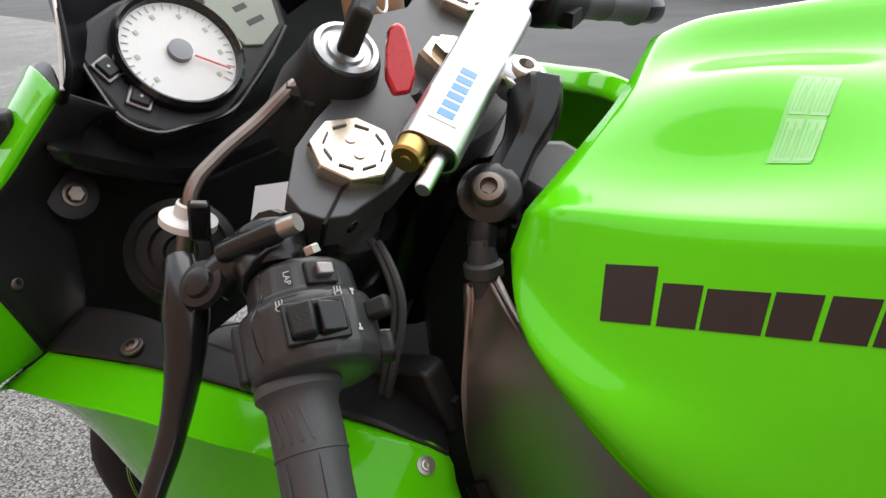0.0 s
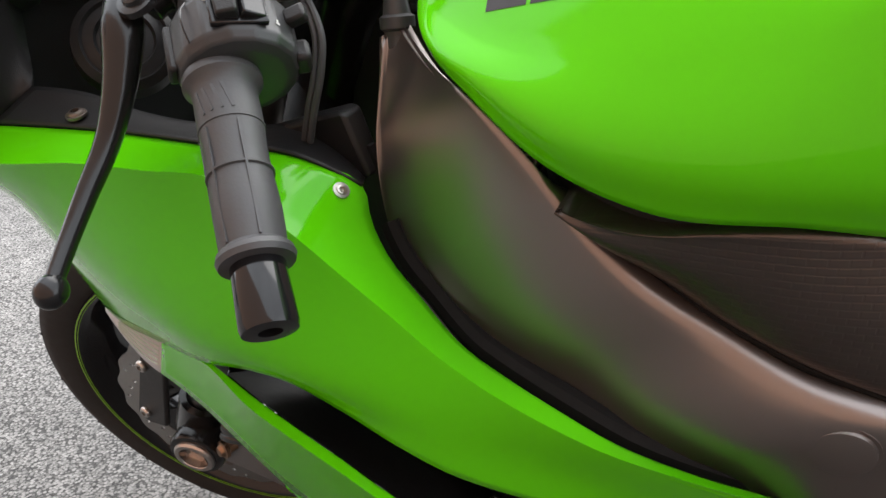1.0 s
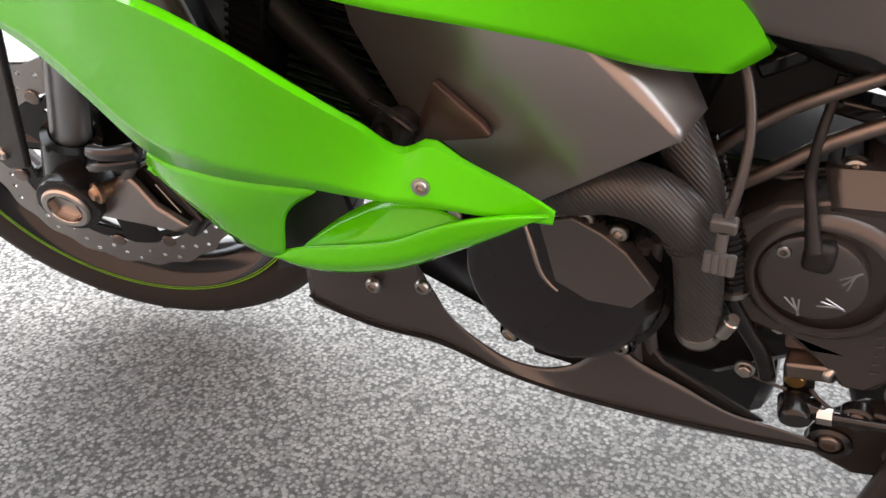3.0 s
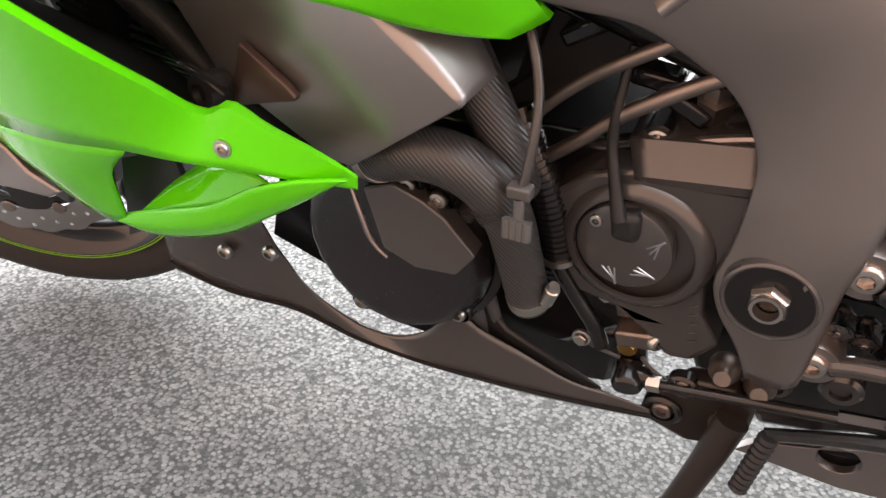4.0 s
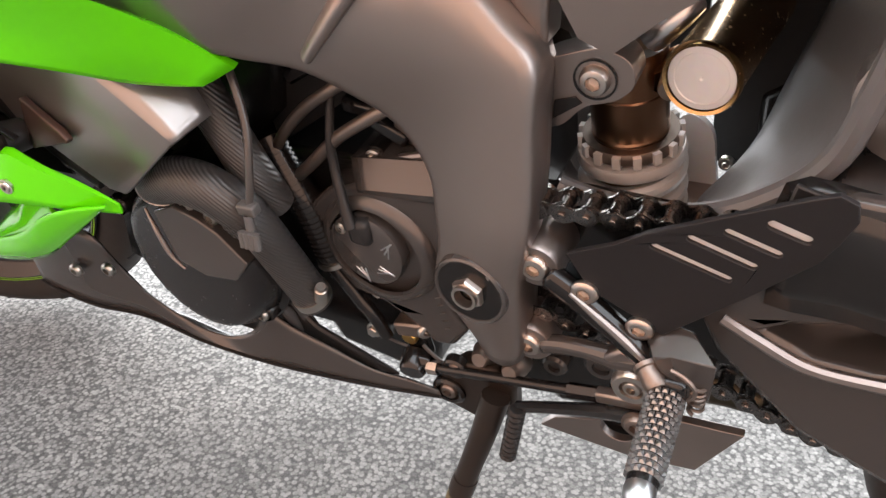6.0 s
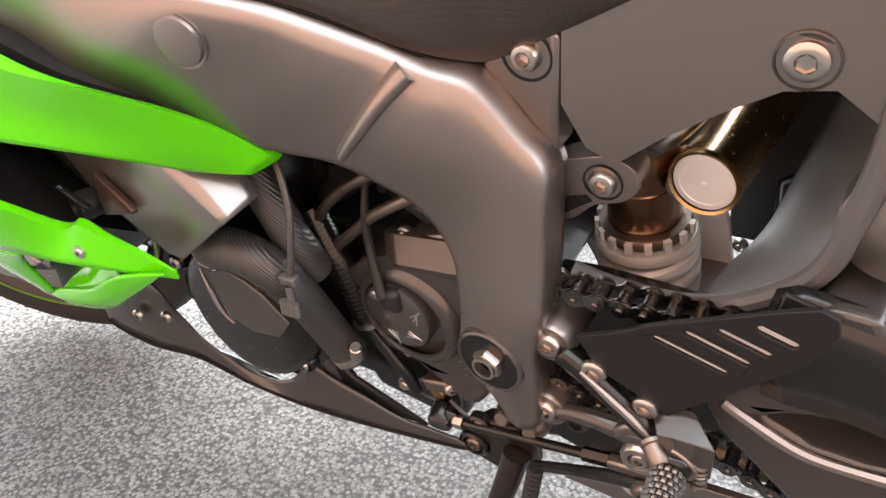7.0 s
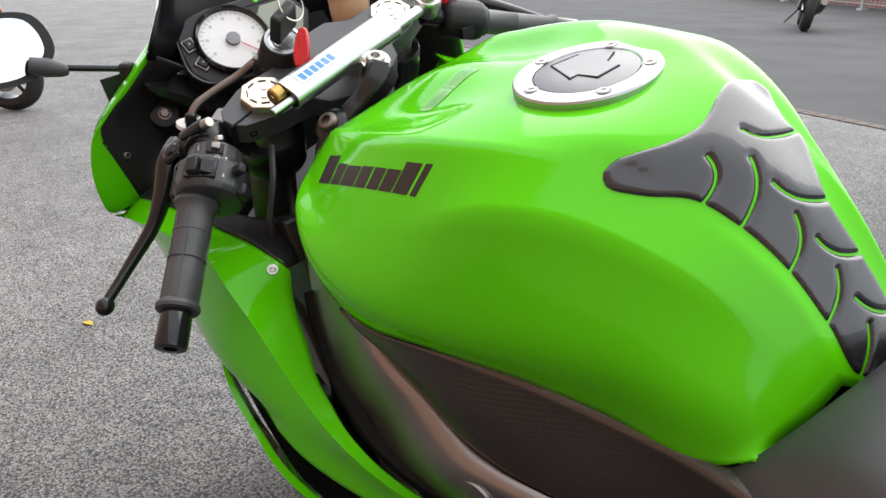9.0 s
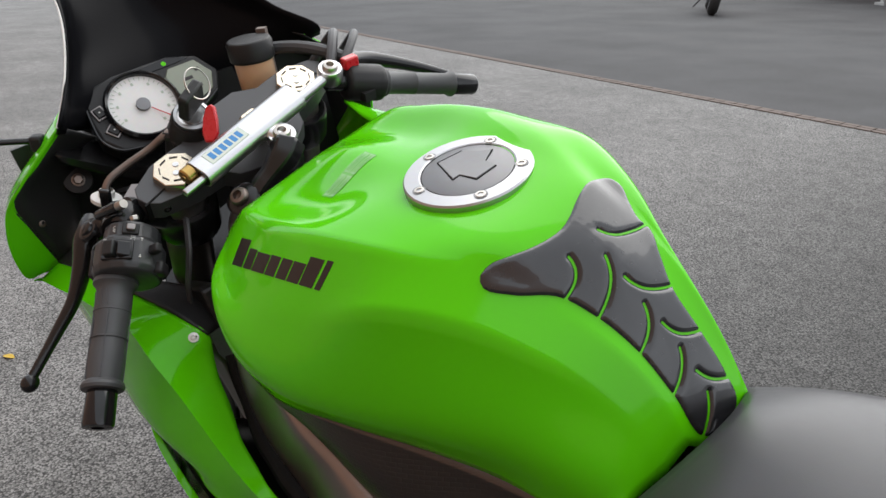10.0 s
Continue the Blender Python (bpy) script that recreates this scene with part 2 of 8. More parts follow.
    links.new(even.outputs["Color"], far.inputs["B"])
    # tone scaled in drifting patches: paler towards the front, darker towards the rear
    drift, toned, pale = nodes.new("ShaderNodeMath"), nodes.new("ShaderNodeMapRange"), nodes.new("ShaderNodeMix")
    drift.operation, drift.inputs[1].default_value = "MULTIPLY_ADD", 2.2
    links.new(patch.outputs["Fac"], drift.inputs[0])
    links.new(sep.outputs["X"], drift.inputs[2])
    toned.inputs["From Min"].default_value, toned.inputs["From Max"].default_value = 1.7, 0.0
    toned.inputs["To Min"].default_value, toned.inputs["To Max"].default_value = 0.46, 1.50
    links.new(drift.outputs["Value"], toned.inputs["Value"])
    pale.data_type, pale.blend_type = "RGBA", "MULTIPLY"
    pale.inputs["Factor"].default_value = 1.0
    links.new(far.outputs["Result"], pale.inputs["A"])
    links.new(toned.outputs["Result"], pale.inputs["B"])
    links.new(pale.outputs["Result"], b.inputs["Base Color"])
    b.inputs["Roughness"].default_value = 0.85
    bp = nodes.new("ShaderNodeBump")
    bp.inputs["Strength"].default_value, bp.inputs["Distance"].default_value = 0.55, 0.004
    links.new(grit.outputs["Fac"], bp.inputs["Height"])
    links.new(bp.outputs["Normal"], b.inputs["Normal"])
    return mat


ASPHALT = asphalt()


def brickwork(name, first, second):
    mat = bpy.data.materials.new(name)
    mat.use_nodes = True
    nodes, links, b = links_of(mat)
    co, mp, br = nodes.new("ShaderNodeTexCoord"), nodes.new("ShaderNodeMapping"), nodes.new("ShaderNodeTexBrick")
    mp.inputs["Rotation"].default_value = (radians(90), 0, 0)
    br.inputs["Scale"].default_value = 1.0
    br.inputs["Brick Width"].default_value, br.inputs["Row Height"].default_value, br.inputs["Mortar Size"].default_value = 0.225, 0.075, 0.01
    br.inputs["Color1"].default_value, br.inputs["Color2"].default_value = first, second
    br.inputs["Mortar"].default_value = (0.34, 0.30, 0.27, 1)
    links.new(co.outputs["Object"], mp.inputs["Vector"])
    links.new(mp.outputs["Vector"], br.inputs["Vector"])
    links.new(br.outputs["Color"], b.inputs["Base Color"])
    bp = nodes.new("ShaderNodeBump")
    bp.inputs["Strength"].default_value, bp.inputs["Distance"].default_value = 0.5, -0.008
    links.new(br.outputs["Fac"], bp.inputs["Height"])
    links.new(bp.outputs["Normal"], b.inputs["Normal"])
    b.inputs["Roughness"].default_value = 0.85
    return mat


BRICKWALL = brickwork("red_brick_masonry", (0.38, 0.185, 0.110, 1), (0.45, 0.245, 0.155, 1))
DARKBRICK = brickwork("dark_red_brick_masonry", (0.20, 0.070, 0.055, 1), (0.27, 0.105, 0.085, 1))


def dark_glass():
    mat = bpy.data.materials.new("smoked_screen")
    mat.use_nodes = True
    nodes, links, b = links_of(mat)
    b.inputs["Base Color"].default_value = (0.006, 0.006, 0.007, 1)
    b.inputs["Roughness"].default_value = 0.28
    b.inputs["Specular IOR Level"].default_value = 0.05
    return mat


SMOKED = dark_glass()


def mirror_glass():
    mat = bpy.data.materials.new("mirror_glass")
    mat.use_nodes = True
    b = links_of(mat)[2]
    b.inputs["Base Color"].default_value = (0.56, 0.59, 0.63, 1)
    b.inputs["Metallic"].default_value, b.inputs["Roughness"].default_value = 1.0, 0.02
    return mat


MIRROR = mirror_glass()


# ---- building helpers ----
def part(name, bm, material, parent, label="", sharp=35.0):
    """One mesh object under a thing or a part."""
    me = bpy.data.meshes.new(name)
    bmesh.ops.recalc_face_normals(bm, faces=bm.faces)
    bm.to_mesh(me)
    bm.free()
    me.materials.append(material)
    for p in me.polygons:
        p.use_smooth = True
    me.set_sharp_from_angle(angle=radians(sharp))
    ob = new(name, me)
    if parent is not None:
        ob.parent = parent
    if label:
        ob["label"] = label
    return ob


def again(ob, name, m, parent=None):
    """Another object on the mesh of ob, at m under the same parent."""
    o = new(name, ob.data)
    o.parent = parent or ob.parent
    o.matrix_basis = m
    return o


def bevelled(ob, width=0.002, segments=2, angle=40):
    md = ob.modifiers.new("bevel", "BEVEL")
    md.width, md.segments, md.limit_method, md.angle_limit = width, segments, "ANGLE", radians(angle)
    md.harden_normals = False
    return ob


def thick(ob, depth=0.003, offset=-1):
    md = ob.modifiers.new("thickness", "SOLIDIFY")
    md.thickness, md.offset = depth, offset
    return ob


def curve(points, n):
    """n points along a smooth curve through the given ones, evenly by chord length."""
    p = np.array([tuple(q) for q in points], float)
    if len(p) == 2:
        return [Vector(p[0] + (p[1] - p[0]) * k) for k in np.linspace(0, 1, n)]
    d = np.maximum(np.linalg.norm(np.diff(p, axis=0), axis=1), 1e-6)
    s = np.r_[0, np.cumsum(d)]
    tan = np.zeros_like(p)
    for i in range(1, len(p) - 1):
        tan[i] = ((p[i] - p[i - 1]) / d[i - 1] * d[i] + (p[i + 1] - p[i]) / d[i] * d[i - 1]) / (d[i - 1] + d[i])
    tan[0] = 2 * (p[1] - p[0]) / d[0] - tan[1]
    tan[-1] = 2 * (p[-1] - p[-2]) / d[-1] - tan[-2]
    out = []
    for v in np.linspace(0, s[-1], n):
        i = min(int(np.searchsorted(s, v, side="right")) - 1, len(p) - 2)
        h = d[i]
        u = (v - s[i]) / h
        out.append(Vector((2 * u**3 - 3 * u**2 + 1) * p[i] + (u**3 - 2 * u**2 + u) * h * tan[i] + (-2 * u**3 + 3 * u**2) * p[i + 1] + (u**3 - u**2) * h * tan[i + 1]))
    return out


def loft(rails, nu, nv, soft=True, creases=()):
    """A sheet through rails that run the same way: nu points along, nv across between each two rails; it breaks at the rails in creases."""
    lines = [curve(r, nu) for r in rails]
    total = (len(rails) - 1) * nv + 1
    bm = bmesh.new()
    cols = []
    for i in range(nu):
        across = [l[i] for l in lines]
        if soft and len(across) > 2:
            p = np.array([tuple(q) for q in across])
            pts = []
            m = len(p)
            tan = np.zeros_like(p)
            for k in range(m):
                tan[k] = (p[min(k + 1, m - 1)] - p[max(k - 1, 0)]) / (min(k + 1, m - 1) - max(k - 1, 0))
            for k in range(m - 1):
                t0 = p[k + 1] - p[k] if k in creases else tan[k]
                t1 = p[k + 1] - p[k] if k + 1 in creases else tan[k + 1]
                for j in range(nv):
                    u = j / nv
                    pts.append((2 * u**3 - 3 * u**2 + 1) * p[k] + (u**3 - 2 * u**2 + u) * t0 + (-2 * u**3 + 3 * u**2) * p[k + 1] + (u**3 - u**2) * t1)
            pts.append(p[-1])
        else:
            pts = [across[k].lerp(across[k + 1], j / nv) for k in range(len(across) - 1) for j in range(nv)] + [across[-1]]
        cols.append([bm.verts.new(q) for q in pts])
    for a, b in zip(cols, cols[1:]):
        for k in range(total - 1):
            bm.faces.new((a[k], b[k], b[k + 1], a[k + 1]))
    return bm


def outward(ob, way):
    """Turns the faces of an open sheet so that on the whole they look along way."""
    me = ob.data
    total = Vector((0, 0, 0))
    for p in me.polygons:
        total += p.normal * p.area
    if total.dot(Vector(way)) < 0:
        me.flip_normals()
    return ob


def basis(at, axis, side=(0, 0, 1)):
    """A pose at a point with its z along axis; side fixes the turn about it."""
    z = Vector(axis).normalized()
    x = Vector(side) - z * z.dot(Vector(side))
    if x.length < 1e-4:
        x = Vector((1, 0, 0)) - z * z.x
    x.normalize()
    y = z.cross(x)
    m = Matrix((x, y, z)).transposed().to_4x4()
    m.translation = Vector(at)
    return m


def lathe(profile, m=None, n=28, bm=None):
    """Turns a profile of (radius, height) round the z axis of m."""
    bm = bm or bmesh.new()
    m = m or Matrix.Identity(4)
    rings = []
    for r, h in profile:
        if r < 1e-5:
            rings.append([bm.verts.new(m @ Vector((0, 0, h)))])
        else:
            rings.append([bm.verts.new(m @ Vector((r * math.cos(2 * math.pi * k / n), r * math.sin(2 * math.pi * k / n), h))) for k in range(n)])
    for a, b in zip(rings, rings[1:]):
        for k in range(n):
            j = (k + 1) % n
            if len(a) == 1 and len(b) == 1:
                continue
            if len(a) == 1:
                bm.faces.new((a[0], b[k], b[j]))
            elif len(b) == 1:
                bm.faces.new((a[k], a[j], b[0]))
            else:
                bm.faces.new((a[k], a[j], b[j], b[k]))
    return bm


def tube(points, radius, n=12, samples=24, bm=None, caps=True, flat=1.0):
    """A round (or flattened) tube swept along a smooth curve."""
    bm = bm or bmesh.new()
    pts = curve(points, samples) if len(points) > 2 else [Vector(points[0]), Vector(points[1])]
    m = len(pts)
    rad = [radius] * m if isinstance(radius, (int, float)) else list(np.interp(np.linspace(0, 1, m), np.linspace(0, 1, len(radius)), radius))
    rings, up = [], None
    for i, p in enumerate(pts):
        t = (pts[min(i + 1, m - 1)] - pts[max(i - 1, 0)]).normalized()
        if up is None:
            up = Vector((0, 0, 1)) if abs(t.z) < 0.9 else Vector((0, 1, 0))
        up = (up - t * up.dot(t)).normalized()
        side = t.cross(up)
        rings.append([bm.verts.new(p + (up * math.cos(2 * math.pi * k / n) * flat + side * math.sin(2 * math.pi * k / n)) * rad[i]) for k in range(n)])
    for a, b in zip(rings, rings[1:]):
        for k in range(n):
            j = (k + 1) % n
            bm.faces.new((a[k], a[j], b[j], b[k]))
    if caps:
        bm.faces.new(list(reversed(rings[0])))
        bm.faces.new(rings[-1])
    return bm


def plate(outline, y0, y1, holes=(), bm=None, m=None):
    """A flat piece: an outline in (x, z) with holes, from y0 to y1; y0 may follow a function of x and z."""
    from mathutils.geometry import tessellate_polygon
    bm = bm or bmesh.new()
    m = m or Matrix.Identity(4)
    f0 = y0 if callable(y0) else (lambda x, z: y0)
    f1 = y1 if callable(y1) else (lambda x, z: y1)
    loops = [list(outline)] + [list(h) for h in holes]
    tris = tessellate_polygon([[Vector((x, z, 0)) for x, z in l] for l in loops])
    flat = [q for l in loops for q in l]
    front = [bm.verts.new(m @ Vector((x, f0(x, z), z))) for x, z in flat]
    back = [bm.verts.new(m @ Vector((x, f1(x, z), z))) for x, z in flat]
    for a, b, c in tris:
        bm.faces.new((front[a], front[b], front[c]))
        bm.faces.new((back[c], back[b], back[a]))
    k = 0
    for l in loops:
        n = len(l)
        for i in range(n):
            j = (i + 1) % n
            bm.faces.new((front[k + i], front[k + j], back[k + j], back[k + i]))
        k += n
    return bm


def rounded(points, n):
    """A smooth closed outline in (x, z) through the given points."""
    p = [(x, z, 0) for x, z in points]
    loop = curve(p[-2:] + p + p[:2], n * 3)
    k = len(p)
    # keep one turn: cut from the first to the return to it
    start = min(range(len(loop) // 2), key=lambda i: (loop[i] - Vector(p[0])).length)
    end = min(range(len(loop) // 2, len(loop)), key=lambda i: (loop[i] - Vector(p[0])).length)
    step = max(1, (end - start) // n)
    return [(q.x, q.y) for q in loop[start:end:step]]


def round_hole(x, z, r, n=12):
    return [(x + r * math.cos(2 * math.pi * k / n), z + r * math.sin(2 * math.pi * k / n)) for k in range(n)]


def slot(x0, z0, x1, z1, r, n=5):
    """A slot with round ends from one centre to the other."""
    a = math.atan2(z1 - z0, x1 - x0)
    out = []
    for cx, cz, start in ((x0, z0, a + math.pi / 2), (x1, z1, a - math.pi / 2)):
        out += [(cx + r * math.cos(start + math.pi * k / n), cz + r * math.sin(start + math.pi * k / n)) for k in range(n + 1)]
    return out


def block(size, m=None, bm=None, taper=1.0):
    """A box centred in m; taper narrows its top."""
    bm = bm or bmesh.new()
    m = m or Matrix.Identity(4)
    sx, sy, sz = (v / 2 for v in size)
    v = [bm.verts.new(m @ Vector((x * (taper if z > 0 else 1), y * (taper if z > 0 else 1), z))) for z in (-sz, sz) for y in (-sy, sy) for x in (-sx, sx)]
    for f in ((0, 1, 3, 2), (4, 6, 7, 5), (0, 4, 5, 1), (2, 3, 7, 6), (0, 2, 6, 4), (1, 5, 7, 3)):
        bm.faces.new([v[i] for i in f])
    return bm


def bolt(at, axis, r, parent, material=None, name="bolt", washer=0.0, height=None):
    """A button-head bolt with a hexagon socket."""
    h = height or r * 0.55
    bm = bmesh.new()
    m = basis(at, axis)
    if washer:
        lathe([(0, -0.001), (washer, -0.001), (washer, 0.001), (r * 0.9, 0.0012)], m, 20, bm)
    lathe([(r * 0.96, -0.002), (r, 0.0), (r * 0.97, h * 0.45), (r * 0.82, h * 0.85), (r * 0.55, h), (r * 0.48, h)], m, 20, bm)
    lathe([(r * 0.48, h), (r * 0.44, h * 0.2), (0, h * 0.1)], m, 6, bm)
    return part(name, bm, material or STEEL, parent)


def hexbolt(at, axis, r, parent, material=None, flange=True, name="bolt"):
    bm = bmesh.new()
    m = basis(at, axis)
    if flange:
        lathe([(0, -0.001), (r * 1.35, -0.001), (r * 1.35, 0.0015), (r, 0.002)], m, 18, bm)
    lathe([(r, 0.0), (r, r * 0.85), (r * 0.85, r), (0, r)], m, 6, bm)
    return part(name, bm, material or STEEL, parent)


# ---- the motorcycle's own axes: x to the rear, y to its right, z up; it leans on its stand ----
LEAN = 13.5
bike = new("motorcycle")
bike.matrix_basis = Matrix.Translation((0, 0.04, 0)) @ Matrix.Rotation(radians(LEAN), 4, "X")
tagged(bike, "lime green sports motorcycle leaning on its side stand on asphalt", "motorcycle", kind="")

# ---- ground, joint, walls ----
bm = bmesh.new()
N = 24
spread = [math.copysign(abs(k / N) ** 3 * 300, k) for k in range(-N, N + 1)]
grid = [[bm.verts.new((x, y, 0)) for y in spread] for x in spread]
for i in range(2 * N):
    for j in range(2 * N):
        bm.faces.new((grid[i][j], grid[i + 1][j], grid[i + 1][j + 1], grid[i][j + 1]))
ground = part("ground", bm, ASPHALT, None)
tagged(ground, "grey worn asphalt yard with coarse light grit", "ground", kind="structure")

# a paved joint of small reddish setts across the yard
joint = tagged(new("trim"), "narrow joint of brown setts across the asphalt", "paving joint", kind="structure")
SETT = basic("brown_sett", (0.135, 0.105, 0.09), 0.85, var=0.3, scale=10, bump=0.5, bump_scale=90)
sett_mesh = None
for i in range(145):
    for row in (0, 1):
        x = -12.0 + i * 0.105
        y = 4.37 - x * 0.146 + row * 0.058
        if sett_mesh is None:
            ob = bevelled(part("sett", block((0.097, 0.05, 0.02)), SETT, joint), 0.004, 1)
            ob.modifiers.clear()
            sett_mesh = ob
        else:
            ob = again(sett_mesh, "sett", Matrix.Identity(4), joint)
        ob.matrix_basis = pose(x, y, -0.004 + 0.002 * random.random(), 0, 0, -8.3 + random.uniform(-1, 1))

# the brick building that stands behind the camera and shows in the paint
tagged(part("wall_south", block((34, 0.3, 8.0), pose(0, -4.6, 4.0)), BRICKWALL, None), "long red brick wall of a building beside the yard", "wall", kind="structure")

# far side: a brick wall with a mesh fence before it, running away to the back
FENCE0, FENCE_DIR = Vector((-3.0, 14.2, 0)), Vector((-0.80, 0.60, 0))
fence_turn = math.degrees(math.atan2(FENCE_DIR.y, FENCE_DIR.x))
far_wall = tagged(part("wall_north", block((26, 0.25, 2.6), pose(12, -0.9, 1.3)), DARKBRICK, None), "red brick wall behind a grey mesh fence", "wall", kind="structure")
far_wall.matrix_basis = Matrix.Translation(FENCE0) @ pose(0, 0, 0, 0, 0, fence_turn)
fence = tagged(new("fence"), "grey wire mesh fence in front of a brick wall", "fence")
fence.matrix_basis = Matrix.Translation(FENCE0) @ pose(0, 0, 0, 0, 0, fence_turn)
wire = part("wire", tube([(0, 0, 0.10), (0, 0, 1.9)], 0.006, 5), FENCEMETAL, fence)
for k in range(1, 100):
    again(wire, "wire", pose(k * 0.2, 0, 0), fence)
rail = part("rail", tube([(0, 0.01, 0.16), (20, 0.01, 0.16)], 0.009, 6), FENCEMETAL, fence)
for k in range(1, 10):
    again(rail, "rail", pose(0, 0, 0.19 * k), fence)
post = part("post", block((0.08, 0.06, 2.0), pose(0, 0.03, 1.0)), FENCEMETAL, fence)
foot = part("post_foot", block((0.30, 0.16, 0.05), pose(0, 0.03, 0.025)), FENCEMETAL, post)
for k in range(1, 9):
    p = again(post, "post", pose(2.5 * k, 0, 0), fence)
    again(foot, "post_foot", Matrix.Identity(4), p)


# ---- the other parked motorcycles, seen from afar ----
def parked_motorcycle(at, turn, paint, label, lamp):
    """A plain standing motorcycle: x to its front, leaning on a stand."""
    top = tagged(new("motorcycle"), label, "motorcycle", group="other parked motorcycles")
    top.matrix_basis = Matrix.Translation(at) @ pose(0, 0, 0, 0, 0, turn) @ pose(0, 0, 0, 9, 0, 0)
    for x, w in ((0.0, 0.082), (1.40, 0.058)):
        m = basis((x, 0, 0.305), (0, 1, 0))
        wheel = part("wheel", lathe([(0.215, -w * 0.8), (0.25, -w), (0.285, -w * 0.7), (0.303, -w * 0.3), (0.305, 0), (0.303, w * 0.3), (0.285, w * 0.7), (0.25, w), (0.215, w * 0.8)], m, 48), TYRE, top, "black tyre")
        part("rim", lathe([(0.215, -w * 0.8), (0.205, -w * 0.7), (0.200, 0), (0.205, w * 0.7), (0.215, w * 0.8)], m, 40), GLOSSBLACK, wheel)
        part("brake_disc", lathe([(0.09, -w * 0.9), (0.15, -w * 0.9), (0.15, -w * 0.8), (0.09, -w * 0.8)], m, 36), DISC, wheel)
        part("hub", lathe([(0, -w), (0.04, -w), (0.04, w), (0, w)], m, 20), ENGINE, wheel)
        for k in range(5):
            a = 2 * math.pi * k / 5
            part("spoke", tube([m @ Vector((0.03 * math.cos(a), 0.03 * math.sin(a), 0)), m @ Vector((0.205 * math.cos(a), 0.205 * math.sin(a), 0))], 0.014, 8), GLOSSBLACK, wheel)
    for y in (-0.10, 0.10):
        part("fork_leg", tube([(1.40, y, 0.305), (1.12, y, 0.95)], 0.026, 12), DULLSTEEL, top)
        part("swingarm", tube([(0.0, y, 0.305), (0.50, y * 0.9, 0.42)], 0.026, 10), ENGINE, top)
    fender = part("front_fender", loft([[(1.62, -0.07, 0.50), (1.42, -0.07, 0.63), (1.14, -0.07, 0.48)], [(1.63, 0.0, 0.53), (1.42, 0.0, 0.665), (1.12, 0.0, 0.50)], [(1.62, 0.07, 0.50), (1.42, 0.07, 0.63), (1.14, 0.07, 0.48)]], 16, 4), paint, top, "painted front mudguard")
    thick(fender, 0.004)
    bevelled(part("engine", block((0.42, 0.34, 0.36), pose(0.72, 0, 0.47), taper=0.85), ENGINE, top), 0.04, 3)
    thick(part("fuel_tank", loft([[(0.55, -0.10, 0.72), (0.75, -0.15, 0.74), (1.05, -0.11, 0.80)], [(0.56, -0.10, 0.82), (0.76, -0.13, 0.92), (1.06, -0.09, 0.90)], [(0.58, 0.0, 0.85), (0.78, 0.0, 0.97), (1.07, 0.0, 0.93)], [(0.56, 0.10, 0.82), (0.76, 0.13, 0.92), (1.06, 0.09, 0.90)], [(0.55, 0.10, 0.72), (0.75, 0.15, 0.74), (1.05, 0.11, 0.80)]], 20, 5), paint, top), 0.005)
    bevelled(part("seat", block((0.62, 0.24, 0.09), pose(0.26, 0, 0.80, 0, 4, 0), taper=0.85), LEATHER, top), 0.03, 3)
    bevelled(part("tail_lamp", block((0.06, 0.14, 0.05), pose(-0.07, 0, 0.80)), RED, top), 0.01, 2)
    part("handlebar", tube([(0.98, -0.36, 1.02), (1.06, -0.12, 1.02), (1.06, 0.12, 1.02), (0.98, 0.36, 1.02)], 0.014, 10, 20), ENGINE, top)
    bevelled(part("headlamp", block((0.12, 0.20, 0.18), pose(1.24, 0, 0.88)), HEADLAMP, top), 0.03, 3)
    part("number_plate_holder", block((0.01, 0.18, 0.14), pose(-0.20, 0, 0.60, 0, 20, 0)), MATTE, top)
    for x, y in ((1.27, -0.17), (1.27, 0.17), (-0.08, -0.16), (-0.08, 0.16)):
        part("indicator", lathe([(0.0, -0.03), (0.022, -0.025), (0.026, 0.0), (0.022, 0.025), (0, 0.03)], basis((x, y, 0.74), (1, 0, 0)), 16), ORANGE, top, "orange indicator")
    if lamp:
        part("side_reflector", lathe([(0.030, 0.0), (0.028, 0.006), (0, 0.007)], basis((1.40, -0.135, 0.70), (0, -1, 0)), 20), ORANGE, top, "round orange reflector")
        part("side_reflector", lathe([(0.030, 0.0), (0.028, 0.006), (0, 0.007)], basis((1.40, 0.135, 0.70), (0, 1, 0)), 20), ORANGE, top, "round orange reflector")
    part("silencer", tube([(0.62, -0.15, 0.30), (0.30, -0.17, 0.36), (-0.06, -0.18, 0.50)], [0.03, 0.05, 0.05], 16, 14), DULLSTEEL, top)
    part("side_stand", tube([(0.62, 0.14, 0.30), (0.58, 0.30, 0.052)], 0.012, 8), ENGINE, top)
    return top


BLUEBLACK = basic("dark_blue_paint", (0.012, 0.014, 0.024), 0.15, var=0.1)
parked_motorcycle((-6.2, 11.55, 0), 124, BLUEBLACK, "dark parked motorcycle seen from behind on the far asphalt", False)
parked_motorcycle((-6.35, -1.15, 0), 48, BLUEBLACK, "dark parked motorcycle with an orange reflector beside its fork", True)

# a fallen leaf
LEAFY = basic("yellow_leaf", (0.55, 0.36, 0.03), 0.6, var=0.2, scale=60)
leaf = part("fallen_leaf", loft([[(-0.022, 0, 0.002), (0, 0.011, 0.006), (0.024, 0, 0.002)], [(-0.022, 0, 0.002), (0, 0.0, 0.003), (0.024, 0, 0.002)], [(-0.022, 0, 0.002), (0, -0.011, 0.007), (0.024, 0, 0.002)]], 8, 2), LEAFY, None)
thick(leaf, 0.0006)
leaf.matrix_basis = pose(-1.2, -0.33, 0.0005, 0, 0, 30)
